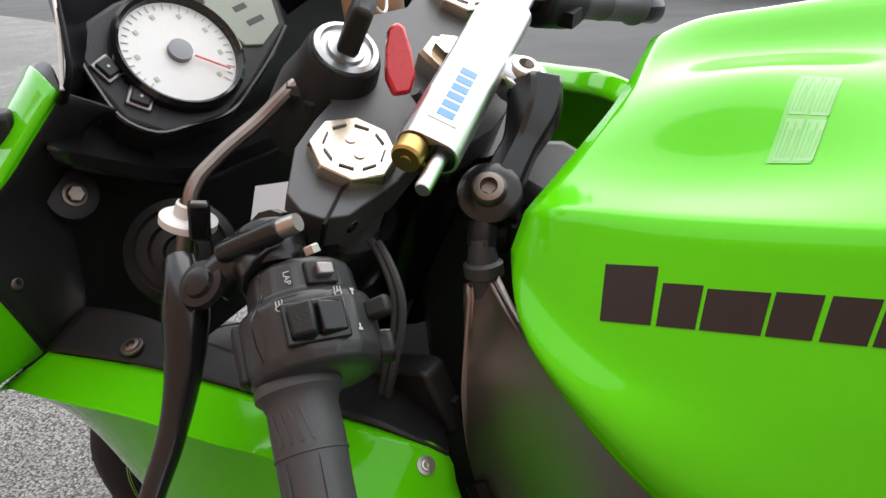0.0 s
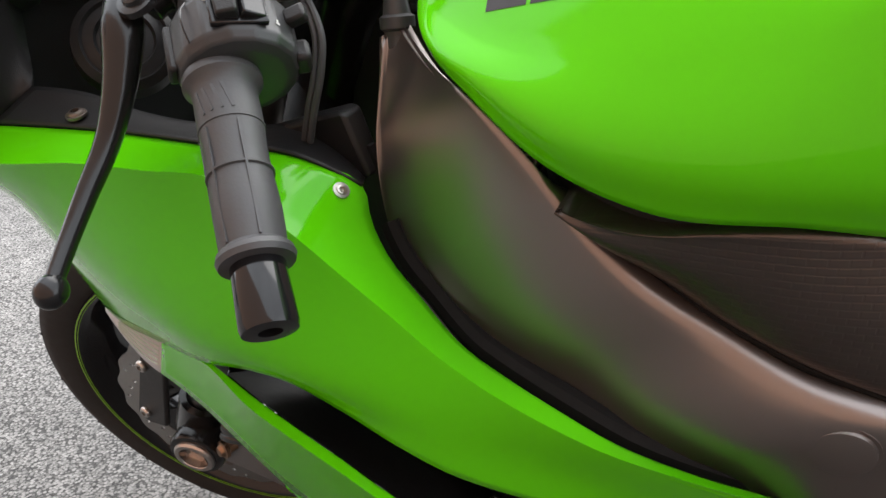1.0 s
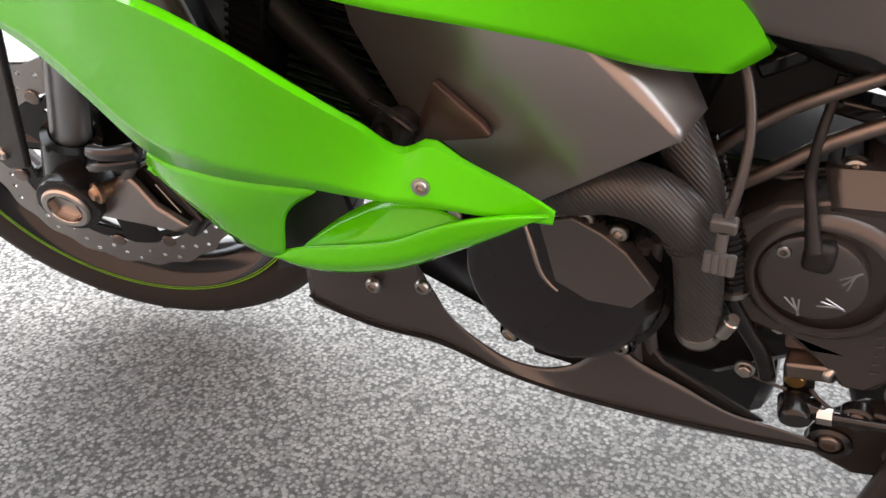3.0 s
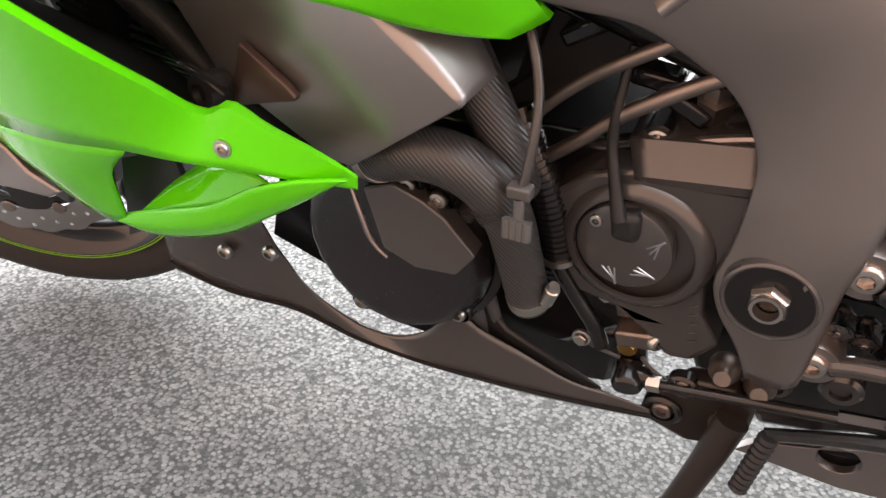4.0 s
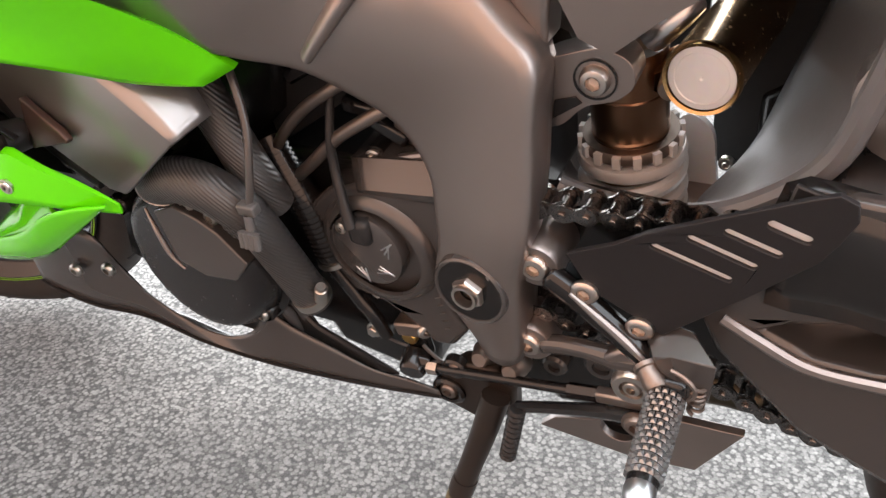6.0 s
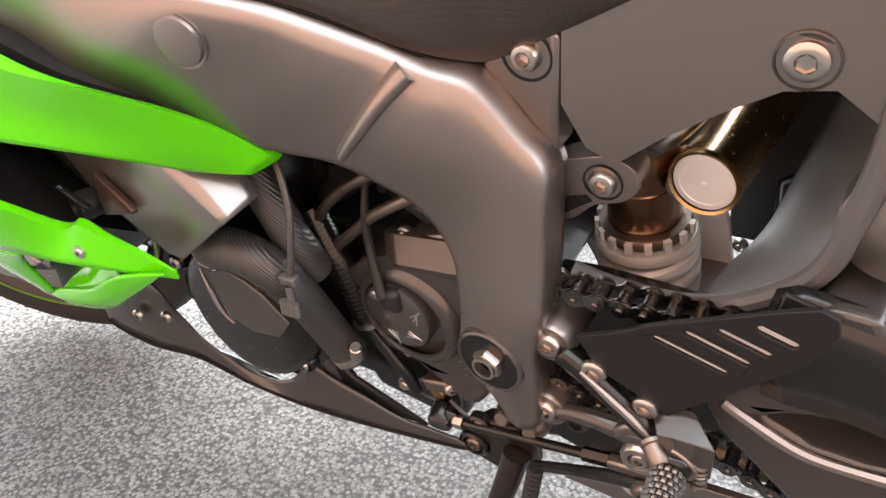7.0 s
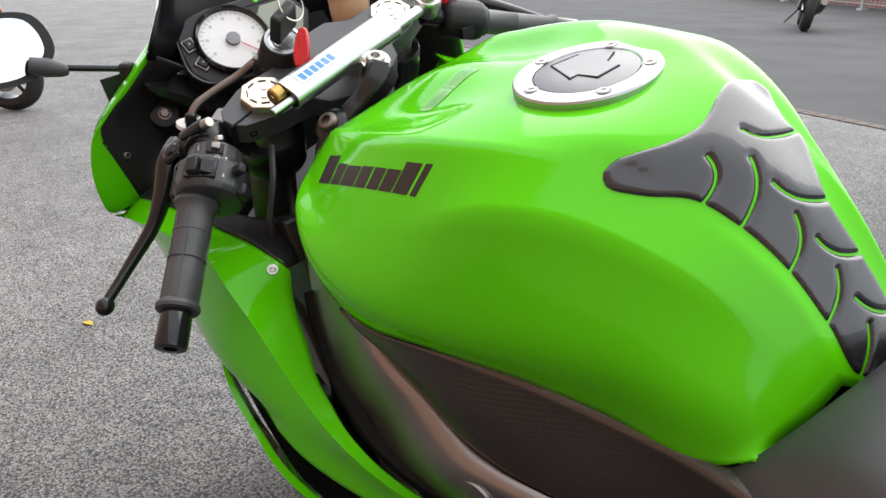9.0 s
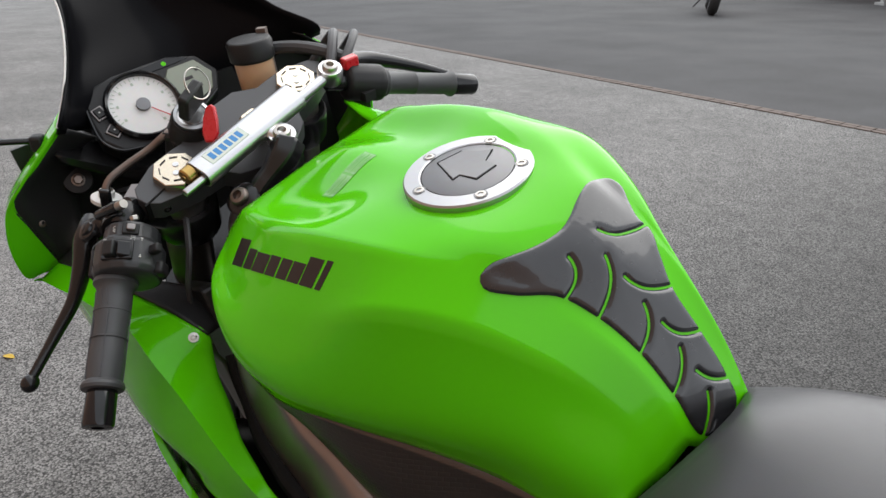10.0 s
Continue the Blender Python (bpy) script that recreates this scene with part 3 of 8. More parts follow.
tagged(leaf, "small yellow fallen leaf lying on the asphalt", "leaf")

# ---- fuel tank: a sheet over rails from the left lower edge across the top to the right ----
TANK_EDGE = [(0.430, -0.119, 0.870), (0.450, -0.147, 0.864), (0.485, -0.169, 0.852), (0.535, -0.181, 0.824), (0.590, -0.179, 0.807), (0.655, -0.158, 0.802), (0.722, -0.122, 0.784), (0.768, -0.097, 0.766), (0.830, -0.080, 0.753), (0.862, -0.070, 0.772)]
TANK_BELLY = [(0.424, -0.116, 0.880), (0.448, -0.147, 0.872), (0.490, -0.170, 0.863), (0.548, -0.184, 0.844), (0.613, -0.178, 0.838), (0.690, -0.152, 0.835), (0.750, -0.124, 0.831), (0.797, -0.096, 0.819), (0.838, -0.072, 0.796), (0.866, -0.048, 0.776)]
TANK_SHOULDER = [(0.420, -0.108, 0.889), (0.452, -0.134, 0.881), (0.500, -0.155, 0.873), (0.560, -0.159, 0.875), (0.628, -0.144, 0.889), (0.712, -0.117, 0.914), (0.763, -0.089, 0.904), (0.805, -0.062, 0.877), (0.842, -0.036, 0.835), (0.872, -0.026, 0.782)]
TANK_CREASE = [(0.420, -0.090, 0.902), (0.446, -0.098, 0.912), (0.490, -0.103, 0.920), (0.550, -0.106, 0.930), (0.630, -0.101, 0.939), (0.700, -0.085, 0.941), (0.750, -0.059, 0.930), (0.792, -0.037, 0.903), (0.835, -0.015, 0.864), (0.875, -0.004, 0.793)]
TANK_SCOOP = [(0.426, -0.050, 0.912), (0.455, -0.055, 0.916), (0.500, -0.058, 0.921), (0.555, -0.058, 0.930), (0.625, -0.056, 0.9450), (0.700, -0.052, 0.9470), (0.755, -0.036, 0.9395), (0.797, -0.018, 0.906), (0.842, 0.002, 0.856), (0.882, 0.012, 0.785)]
TANK_RIDGE = [(0.432, 0.000, 0.924), (0.462, 0.000, 0.935), (0.505, 0.000, 0.946), (0.560, 0.000, 0.948), (0.625, 0.000, 0.9520), (0.700, 0.000, 0.9525), (0.757, 0.006, 0.945), (0.800, 0.016, 0.915), (0.845, 0.024, 0.858), (0.885, 0.030, 0.785)]


def other_side(p):
    """The tank's right half: p mirrored in its middle plane, which leans a little towards the front."""
    a = radians(float(np.interp(p[0], [0.43, 0.68, 0.78, 0.87], [8.5, 8.0, 6.0, 6.0])))
    middle = Vector((0, float(np.interp(p[0], [0.72, 0.76, 0.80, 0.845, 0.885], [0.0, 0.007, 0.016, 0.021, 0.022])), 0.93))
    turn = Matrix.Rotation(a, 3, "X")
    q = turn.transposed() @ (Vector(p) - middle)
    r = turn @ Vector((q.x, -q.y, q.z)) + middle
    r.y = min(r.y, float(np.interp(p[0], [0.70, 0.76, 0.80, 0.84, 0.88], [0.14, 0.100, 0.080, 0.070, 0.067])))
    return r


left_rails = [TANK_EDGE, TANK_BELLY, TANK_SHOULDER, TANK_CREASE, TANK_SCOOP]
tank_rails = left_rails + [TANK_RIDGE] + [[other_side(p) for p in rail] for rail in reversed(left_rails)]
fuel_tank = part("fuel_tank", loft(tank_rails, 60, 7, creases=(2, 3)), GREEN, bike, "glossy lime green fuel tank", 50)
outward(fuel_tank, (0, 0, 1))
thick(fuel_tank, 0.006)


def on_tank(x, y, lift=0.0, way=(0.25, 0, -1), start=0.4):
    """The place on the tank below (x, y), seen along way, lifted along the normal."""
    w = Vector(way).normalized()
    hit, place, normal, _ = fuel_tank.ray_cast(Vector((x, y, 0.93)) - w * start, w)
    if not hit:
        return Vector((x, y, 0.9)), Vector((0, 0, 1))
    if normal.dot(w) > 0:
        normal = -normal
    return place + normal * lift, normal


FILLERALU = basic("grey_brushed_aluminium", (0.46, 0.46, 0.47), 0.38, 1.0, var=0.05, scale=60)
# filler: ring, round lid with a key flap, five countersunk screws
CAP = Vector((0.6715, 0.0088, 0.9585))
cap_axis = Vector((0.05, -0.078, 0.9957))
cap_m = basis(CAP, cap_axis, (-1, 0, 0))
filler = part("filler_cap", lathe([(0.0535, -0.007), (0.0535, -0.0005), (0.0522, 0.0010), (0.0400, 0.0016), (0.0388, 0.0008), (0.0386, -0.004)], cap_m, 64), FILLERALU, fuel_tank, "brushed aluminium filler ring")
LID = basic("grey_cast_lid", (0.20, 0.20, 0.205), 0.42, 0.7, var=0.08)
part("lid_joint", lathe([(0.0388, -0.001), (0.0378, -0.001)], cap_m, 56), TRIMGAP, filler, "dark joint round the lid")
part("lid", lathe([(0.0379, -0.004), (0.0379, 0.0006), (0.0368, 0.0012), (0.012, 0.0020), (0, 0.0020)], cap_m, 56), LID, filler, "grey round lid")
FLAP = [(0.0240, -0.0165), (0.0090, -0.0225), (0.0018, -0.0300), (-0.0064, -0.0141), (-0.0190, -0.0132), (-0.0197, 0.0085), (-0.0032, 0.0112), (-0.0029, 0.0185), (0.0285, 0.0066)]
bm = plate(FLAP, 0.0012, 0.0030)
for v in bm.verts:
    x, h, y = v.co
    v.co = cap_m @ Vector((x, y, h - 0.0008 * (x > 0.02)))
bevelled(part("flap", bm, LID, filler, "raised grey key flap"), 0.0005, 2)
rim = FLAP[2:] + FLAP[:1]
bm = bmesh.new()
for (x0, y0), (x1, y1) in zip(rim, rim[1:]):
    tube([cap_m @ Vector((x0 * 1.02, y0 * 1.02, 0.0017)), cap_m @ Vector((x1 * 1.02, y1 * 1.02, 0.0017))], 0.0007, 5, bm=bm)
part("flap_gap", bm, TRIMGAP, filler)
for ang in (-143, -70, 4, 75, 150):
    q = radians(ang)
    at = cap_m @ Vector((0.0437 * math.cos(q), 0.0437 * math.sin(q), 0.0012))
    bm = lathe([(0.0042, 0.0002), (0.0040, 0.0009), (0.0024, 0.0010), (0.0020, -0.0006), (0.0, -0.0006)], basis(at, cap_axis), 18)
    part("screw", bm, STEEL, filler)
    part("screw_seat", lathe([(0.0056, 0.0004), (0.0043, 0.0003)], basis(at, cap_axis), 20), LID, filler)
# lettering on the tank side as plain blocks of the letters' size
WORD = [(0.0, 0.150), (0.165, 0.105), (0.280, 0.150), (0.440, 0.105), (0.560, 0.100), (0.670, 0.105), (0.785, 0.110), (0.915, 0.045)]
HEIGHT = [0.88, 0.64, 0.60, 0.62, 0.62, 0.62, 0.86, 0.88]


def side_point(x, z, lift):
    """The place on the tank's left flank at (x, z)."""
    hit, place, normal, _ = fuel_tank.ray_cast(Vector((x, -0.4, z + 0.12)), Vector((0, 0.30, -0.12)).normalized())
    if not hit:
        return Vector((x, -0.13, z))
    return place + (normal if normal.y < 0 else -normal) * lift


def on_flank(p0, p1, u, v, lift):
    """u along the word, v up its height, laid on the flank by rays from the left."""
    base = Vector(p0).lerp(Vector(p1), u)
    upv = Vector((0.004 - 0.012 * (1 - u), 0.020, 0.021))
    q = base + upv * v
    way = Vector((0.05, 0.75, -0.66)).normalized()
    hit, place, normal, _ = fuel_tank.ray_cast(q - way * 0.2, way)
    if not hit:
        return q
    return place + (normal if normal.dot(way) < 0 else -normal) * lift


for (u0, w), h in zip(WORD, HEIGHT):
    bm = bmesh.new()
    nu, nv = 6, 5
    vs = [[bm.verts.new(on_flank((0.483, -0.138, 0.884), (0.6397, -0.1380, 0.9170), u0 + w * i / nu + 0.012 * (j / nv), h * j / nv, 0.0003)) for j in range(nv + 1)] for i in range(nu + 1)]
    for i in range(nu):
        for j in range(nv):
            bm.faces.new((vs[i][j], vs[i + 1][j], vs[i + 1][j + 1], vs[i][j + 1]))
    outward(part("letter_block", bm, INK, fuel_tank, "dark maroon letter block"), (0, -1, 0.5))

PRINTED = basic("pale_print", (0.30, 0.64, 0.24), 0.35, var=0.04)
# white information sticker with grey lines
def laid_sheet(name, x0, x1, y0, y1, lift, mat, parent, label="", n=8, skew=0.0):
    bm = bmesh.new()
    vs = [[bm.verts.new(on_tank(x0 + (x1 - x0) * i / n + skew * j / n, y0 + (y1 - y0) * j / n, lift)[0]) for j in range(n + 1)] for i in range(n + 1)]
    for i in range(n):
        for j in range(n):
            bm.faces.new((vs[i][j], vs[i + 1][j], vs[i + 1][j + 1], vs[i][j + 1]))
    return outward(part(name, bm, mat, parent, label), (0, 0, 1))


sticker = laid_sheet("sticker", 0.528, 0.5475, -0.052, 0.004, 0.0004, FOIL, fuel_tank, "thin pale information sticker with small print", skew=0.006)
for y0, y1 in ((-0.0505, -0.0265), (-0.0240, 0.0025)):
    for x0, x1 in ((0.5290, 0.5372), (0.5384, 0.5466)):
        shift = 0.006 * ((y0 + y1) / 2 + 0.052) / 0.056
        laid_sheet("text_field", x0 + shift, x1 + shift, y0, y1, 0.0006, PRINTED, sticker, n=4, skew=0.0026)
        for k in range(4):
            xa = x0 + 0.0009 + k * 0.0018 + shift
            laid_sheet("text_bar", xa, xa + 0.0008, y0 + 0.002, y1 - 0.002 - 0.004 * (k % 2), 0.0008, FOIL, sticker, n=3, skew=0.0024)
# domed gel pad on the rear of the tank: an outline in (along the slope, across), with curved slits cut in from its edges
PAD_EDGE = [(0.765, -0.065), (0.756, -0.062), (0.753, -0.053), (0.758, -0.041), (0.764, -0.026), (0.767, -0.012), (0.767, 0.003), (0.761, 0.017), (0.754, 0.028), (0.747, 0.041), (0.743, 0.054), (0.744, 0.067), (0.749, 0.076), (0.760, 0.079), (0.780, 0.073), (0.800, 0.067), (0.812, 0.069), (0.838, 0.060), (0.866, 0.051), (0.912, 0.051), (0.960, 0.053), (0.985, 0.051), (0.995, 0.033), (0.990, 0.013), (0.942, 0.003), (0.893, -0.004), (0.846, -0.016), (0.812, -0.030), (0.786, -0.054)]
PAD_SLITS = [
    [(0.820, -0.034), (0.807, -0.010), (0.791, -0.007)],
    [(0.852, -0.022), (0.834, 0.005), (0.810, 0.016)],
    [(0.898, -0.011), (0.885, 0.011), (0.864, 0.019)],
    [(0.944, -0.003), (0.929, 0.019), (0.914, 0.026)],
    [(0.990, 0.005), (0.976, 0.021), (0.960, 0.029)],
    [(0.808, 0.077), (0.805, 0.049), (0.800, 0.036), (0.787, 0.026)],
    [(0.869, 0.059), (0.863, 0.040), (0.853, 0.026), (0.835, 0.018)],
    [(0.916, 0.058), (0.911, 0.042), (0.904, 0.032), (0.887, 0.024)],
    [(0.968, 0.062), (0.963, 0.051), (0.955, 0.039), (0.939, 0.029)],
]


def from_segments(points, loop):
    """The least distance of many points in the plane to a chain of segments."""
    best = np.full(len(points), 9.0)
    for a, b in zip(loop, loop[1:]):
        a, b = np.array(a), np.array(b)
        k = np.clip(((points - a) @ (b - a)) / max(1e-12, (b - a) @ (b - a)), 0, 1)
        best = np.minimum(best, np.linalg.norm(points - a - k[:, None] * (b - a), axis=1))
    return best


def pad_depth(points):
    """How far inside the pad each point lies; negative outside and in the slits."""
    loop = rounded(PAD_EDGE, 90)
    loop = loop + loop[:1]
    inside = np.zeros(len(points), bool)
    for (x0, y0), (x1, y1) in zip(loop, loop[1:]):
        hit = (y0 > points[:, 1]) != (y1 > points[:, 1])
        inside ^= hit & (points[:, 0] < (x1 - x0) * (points[:, 1] - y0) / ((y1 - y0) or 1e-12) + x0)
    depth = np.where(inside, 1, -1) * from_segments(points, loop)
    for slit in PAD_SLITS:
        depth = np.minimum(depth, from_segments(points, [(q.x, q.y) for q in curve([(x, y, 0) for x, y in slit], 12)]) - 0.0011)
    return depth


def gel_pad():
    step = 0.0013
    nx, ny = 205, 120
    pts = np.array([(0.738 + i * step, -0.074 + j * step) for i in range(nx) for j in range(ny)])
    d = pad_depth(pts)
    gx = (pad_depth(pts + (1e-4, 0)) - d) / 1e-4
    gy = (pad_depth(pts + (0, 1e-4)) - d) / 1e-4
    near = np.abs(d) < step * 0.75
    pts[near] -= np.stack((gx, gy), 1)[near] * d[near][:, None]
    depth = np.where(near, 0, d)
    bm = bmesh.new()
    made = {}

    def vertex(k):
        if k not in made:
            lift = 0.0003 + 0.0024 * (1 - math.exp(-max(0.0, depth[k]) / 0.0016))
            place = on_tank(pts[k][0], pts[k][1], lift, way=(-0.8, 0, -1))[0]
            made[k] = bm.verts.new(place) if place.z < 0.96 and (place - Vector((pts[k][0], pts[k][1], 0.9))).length > 1e-6 else None
        return made[k]

    for i in range(nx - 1):
        for j in range(ny - 1):
            ks = (i * ny + j, (i + 1) * ny + j, (i + 1) * ny + j + 1, i * ny + j + 1)
            if min(depth[k] for k in ks) >= 0 and max(depth[k] for k in ks) > 0:
                vs = [vertex(k) for k in ks]
                if None not in vs:
                    bm.faces.new(vs)
    return bm


tank_pad = outward(part("tank_pad", gel_pad(), PADGEL, fuel_tank, "black domed gel tank pad with green slits", 60), (0, 0, 1))

# ---- left side fairings ----
UF_TOP = [(0.121, -0.236, 0.814), (0.162, -0.223, 0.812), (0.210, -0.210, 0.810), (0.292, -0.195, 0.806), (0.367, -0.180, 0.800), (0.399, -0.165, 0.778), (0.405, -0.171, 0.759), (0.419, -0.178, 0.741), (0.445, -0.185, 0.721), (0.483, -0.197, 0.701), (0.514, -0.201, 0.691), (0.546, -0.205, 0.684), (0.584, -0.200, 0.666), (0.609, -0.193, 0.656), (0.633, -0.183, 0.645), (0.655, -0.167, 0.629), (0.699, -0.129, 0.577)]
UF_RIDGE = [(0.090, -0.262, 0.792), (0.159, -0.252, 0.797), (0.220, -0.244, 0.804), (0.287, -0.236, 0.806), (0.336, -0.228, 0.806), (0.396, -0.227, 0.777), (0.422, -0.224, 0.755), (0.451, -0.223, 0.735), (0.481, -0.222, 0.713), (0.510, -0.221, 0.698), (0.548, -0.218, 0.683), (0.577, -0.213, 0.672), (0.618, -0.203, 0.661), (0.654, -0.185, 0.643), (0.698, -0.133, 0.575)]
UF_MID = [(0.050, -0.215, 0.720), (0.120, -0.232, 0.716), (0.212, -0.247, 0.712), (0.289, -0.253, 0.708), (0.365, -0.253, 0.702), (0.424, -0.246, 0.687), (0.478, -0.235, 0.668), (0.550, -0.214, 0.643), (0.610, -0.193, 0.620), (0.655, -0.171, 0.600), (0.690, -0.142, 0.572)]
UF_LOW = [(0.024, -0.185, 0.632), (0.090, -0.205, 0.613), (0.213, -0.232, 0.636), (0.293, -0.247, 0.657), (0.344, -0.249, 0.671), (0.379, -0.248, 0.673), (0.412, -0.242, 0.657), (0.454, -0.243, 0.647), (0.487, -0.237, 0.632), (0.518, -0.228, 0.622), (0.563, -0.211, 0.610), (0.606, -0.190, 0.595), (0.646, -0.164, 0.575), (0.682, -0.148, 0.569)]


def mirrored(rails):
    return [[(x, -y, z) for x, y, z in r] for r in rails]


side_fairing = thick(outward(part("side_fairing", loft([UF_TOP, UF_RIDGE, UF_MID, UF_LOW], 70, 6, creases=(1,)), GREEN, bike, "lime green upper side fairing", 26), (0, -1, 0)), 0.003)
thick(outward(part("side_fairing", loft([[(x, y - 0.01, z + 0.042) for x, y, z in r] for r in mirrored([UF_TOP, UF_RIDGE, UF_MID, UF_LOW])], 50, 4), GREEN, bike, "lime green upper side fairing", 50), (0, 1, 0)), 0.003)
fb = side_fairing.ray_cast(Vector((0.393, -0.175, 0.778)) + Vector((0.0, -0.15, 0.15)), Vector((0, 0.7071, -0.7071)))
fb_at, fb_way = (fb[1], fb[2] if fb[2].y < 0 else -fb[2]) if fb[0] else (Vector((0.383, -0.170, 0.771)), Vector((0.15, -0.75, 0.65)))
bolt(fb_at, fb_way, 0.0038, side_fairing, STEEL, washer=0.0055)

# lower fairing: upper face down to the crease, lower lip with the air slot
LF_TOP = [(0.204, -0.227, 0.630), (0.245, -0.236, 0.643), (0.287, -0.243, 0.653), (0.329, -0.247, 0.641), (0.374, -0.250, 0.630), (0.412, -0.251, 0.619), (0.446, -0.250, 0.604), (0.473, -0.241, 0.582), (0.497, -0.226, 0.556), (0.515, -0.204, 0.528), (0.529, -0.202, 0.535), (0.551, -0.199, 0.522), (0.580, -0.194, 0.506), (0.602, -0.191, 0.492)]
LF_EDGE = [(0.206, -0.229, 0.630), (0.247, -0.238, 0.643), (0.288, -0.246, 0.652), (0.333, -0.255, 0.639), (0.377, -0.258, 0.628), (0.415, -0.259, 0.618), (0.449, -0.258, 0.604), (0.476, -0.249, 0.582), (0.500, -0.234, 0.557), (0.518, -0.212, 0.528), (0.533, -0.210, 0.535), (0.553, -0.206, 0.523), (0.581, -0.199, 0.507), (0.602, -0.192, 0.491)]
LF_CREASE = [(0.185, -0.229, 0.589), (0.235, -0.231, 0.571), (0.271, -0.230, 0.538), (0.301, -0.223, 0.495), (0.357, -0.232, 0.495), (0.413, -0.237, 0.501), (0.459, -0.236, 0.506), (0.497, -0.229, 0.502), (0.532, -0.220, 0.498), (0.564, -0.207, 0.490), (0.600, -0.191, 0.481)]
lower_fairing = thick(outward(part("lower_fairing", loft([LF_TOP, LF_EDGE, LF_CREASE], 60, 6, creases=(1,)), GREEN, bike, "lime green lower fairing panel", 50), (0, -1, 0)), 0.003)
thick(outward(part("lower_fairing", loft(mirrored([LF_TOP, LF_EDGE, LF_CREASE]), 40, 3), GREEN, bike, "lime green lower fairing panel", 50), (0, 1, 0)), 0.003)
lf_hit = lower_fairing.ray_cast(Vector((0.603, -0.297, 0.511)), Vector((-0.75, 0.80, 0.0)).normalized())
bolt(lf_hit[1] if lf_hit[0] else Vector((0.53, -0.22, 0.52)), (0.15, -1, 0.15), 0.0046, lower_fairing, WARMSTEEL, washer=0.0058)
# sheet added inside so that the slit between the fairings looks black
part("slit_backing", loft([[(x, y + 0.010, z - 0.020) for x, y, z in LF_TOP[2:9]], [(x - 0.03, -0.135, z - 0.105) for x, y, z in LF_TOP[2:9]]], 30, 4), MATTE, lower_fairing, "black sheet added to darken the fairing slit")
# front part of the lip, before the slot
LIP_A = [(0.300, -0.222, 0.493), (0.314, -0.224, 0.489), (0.355, -0.231, 0.493), (0.412, -0.236, 0.500), (0.436, -0.236, 0.502), (0.462, -0.234, 0.503)]
LIP_B = [(0.267, -0.204, 0.465), (0.287, -0.209, 0.456), (0.324, -0.218, 0.453), (0.362, -0.223, 0.453), (0.395, -0.222, 0.457), (0.418, -0.220, 0.465)]
LIP_C = [(0.273, -0.204, 0.462), (0.288, -0.200, 0.435), (0.321, -0.200, 0.409), (0.348, -0.203, 0.402), (0.371, -0.203, 0.398), (0.385, -0.203, 0.405)]
lip = thick(outward(part("lip", loft([LIP_A, LIP_B, LIP_C], 24, 5), GREEN, lower_fairing, sharp=50), (0, -1, 0)), 0.003)
# rear part of the lip: a blade below the slot, and its inner face
LIP_D = [(0.376, -0.201, 0.405), (0.405, -0.204, 0.419), (0.443, -0.208, 0.434), (0.492, -0.213, 0.454), (0.548, -0.213, 0.485), (0.602, -0.202, 0.495)]
LIP_E = [(0.370, -0.203, 0.399), (0.404, -0.207, 0.408), (0.444, -0.210, 0.419), (0.494, -0.212, 0.438), (0.547, -0.210, 0.469), (0.601, -0.202, 0.494)]
LIP_F = [(0.362, -0.198, 0.395), (0.396, -0.202, 0.395), (0.442, -0.202, 0.403), (0.491, -0.202, 0.422), (0.535, -0.203, 0.450), (0.597, -0.201, 0.492)]
thick(outward(part("lip", loft([LIP_D, LIP_E, LIP_F], 24, 4), GREEN, lower_fairing, sharp=50), (0, -1, 0)), 0.003)
LIP_G = [(0.401, -0.200, 0.414), (0.448, -0.186, 0.452), (0.480, -0.190, 0.472), (0.546, -0.206, 0.482)]
LIP_H = [(0.401, -0.200, 0.413), (0.440, -0.204, 0.428), (0.490, -0.209, 0.448), (0.546, -0.209, 0.480)]
thick(outward(part("lip", loft([LIP_G, LIP_H], 20, 4), GREEN, lower_fairing, sharp=50), (0, -1, 0)), 0.002)

# plate added behind the slot to keep the opening dark
part("slot_backing", plate([(0.352, 0.365), (0.385, 0.450), (0.440, 0.470), (0.446, 0.430), (0.410, 0.395)], -0.186, -0.181), MATTE, lower_fairing, "black panel behind the slot")
# dark side cover (duct) between the two fairings
FACE_CV = [(0.440, -0.150, 0.640), (0.606, -0.172, 0.590), (0.6655, -0.175, 0.541), (0.583, -0.171, 0.480), (0.566, -0.171, 0.482), (0.488, -0.164, 0.524), (0.455, -0.158, 0.578)]
bm = bmesh.new()
bm.faces.new([bm.verts.new(p) for p in FACE_CV])
side_cover = bevelled(thick(outward(part("side_cover", bm, GREY, bike, "graphite grey plastic side cover", 14), (0, -1, 0)), 0.005), 0.0012, 2, 30)
CV_D = [(0.606, -0.122, 0.612), (0.640, -0.130, 0.585), (0.6715, -0.141, 0.5435)]
CV_E = [(0.606, -0.172, 0.590), (0.636, -0.1735, 0.5655), (0.6655, -0.175, 0.541)]
thick(outward(part("cover_top", loft([CV_D, CV_E], 12, 4), GREY, side_cover, "sharp-edged upper face"), (0.6, -0.5, 0.6)), 0.004)
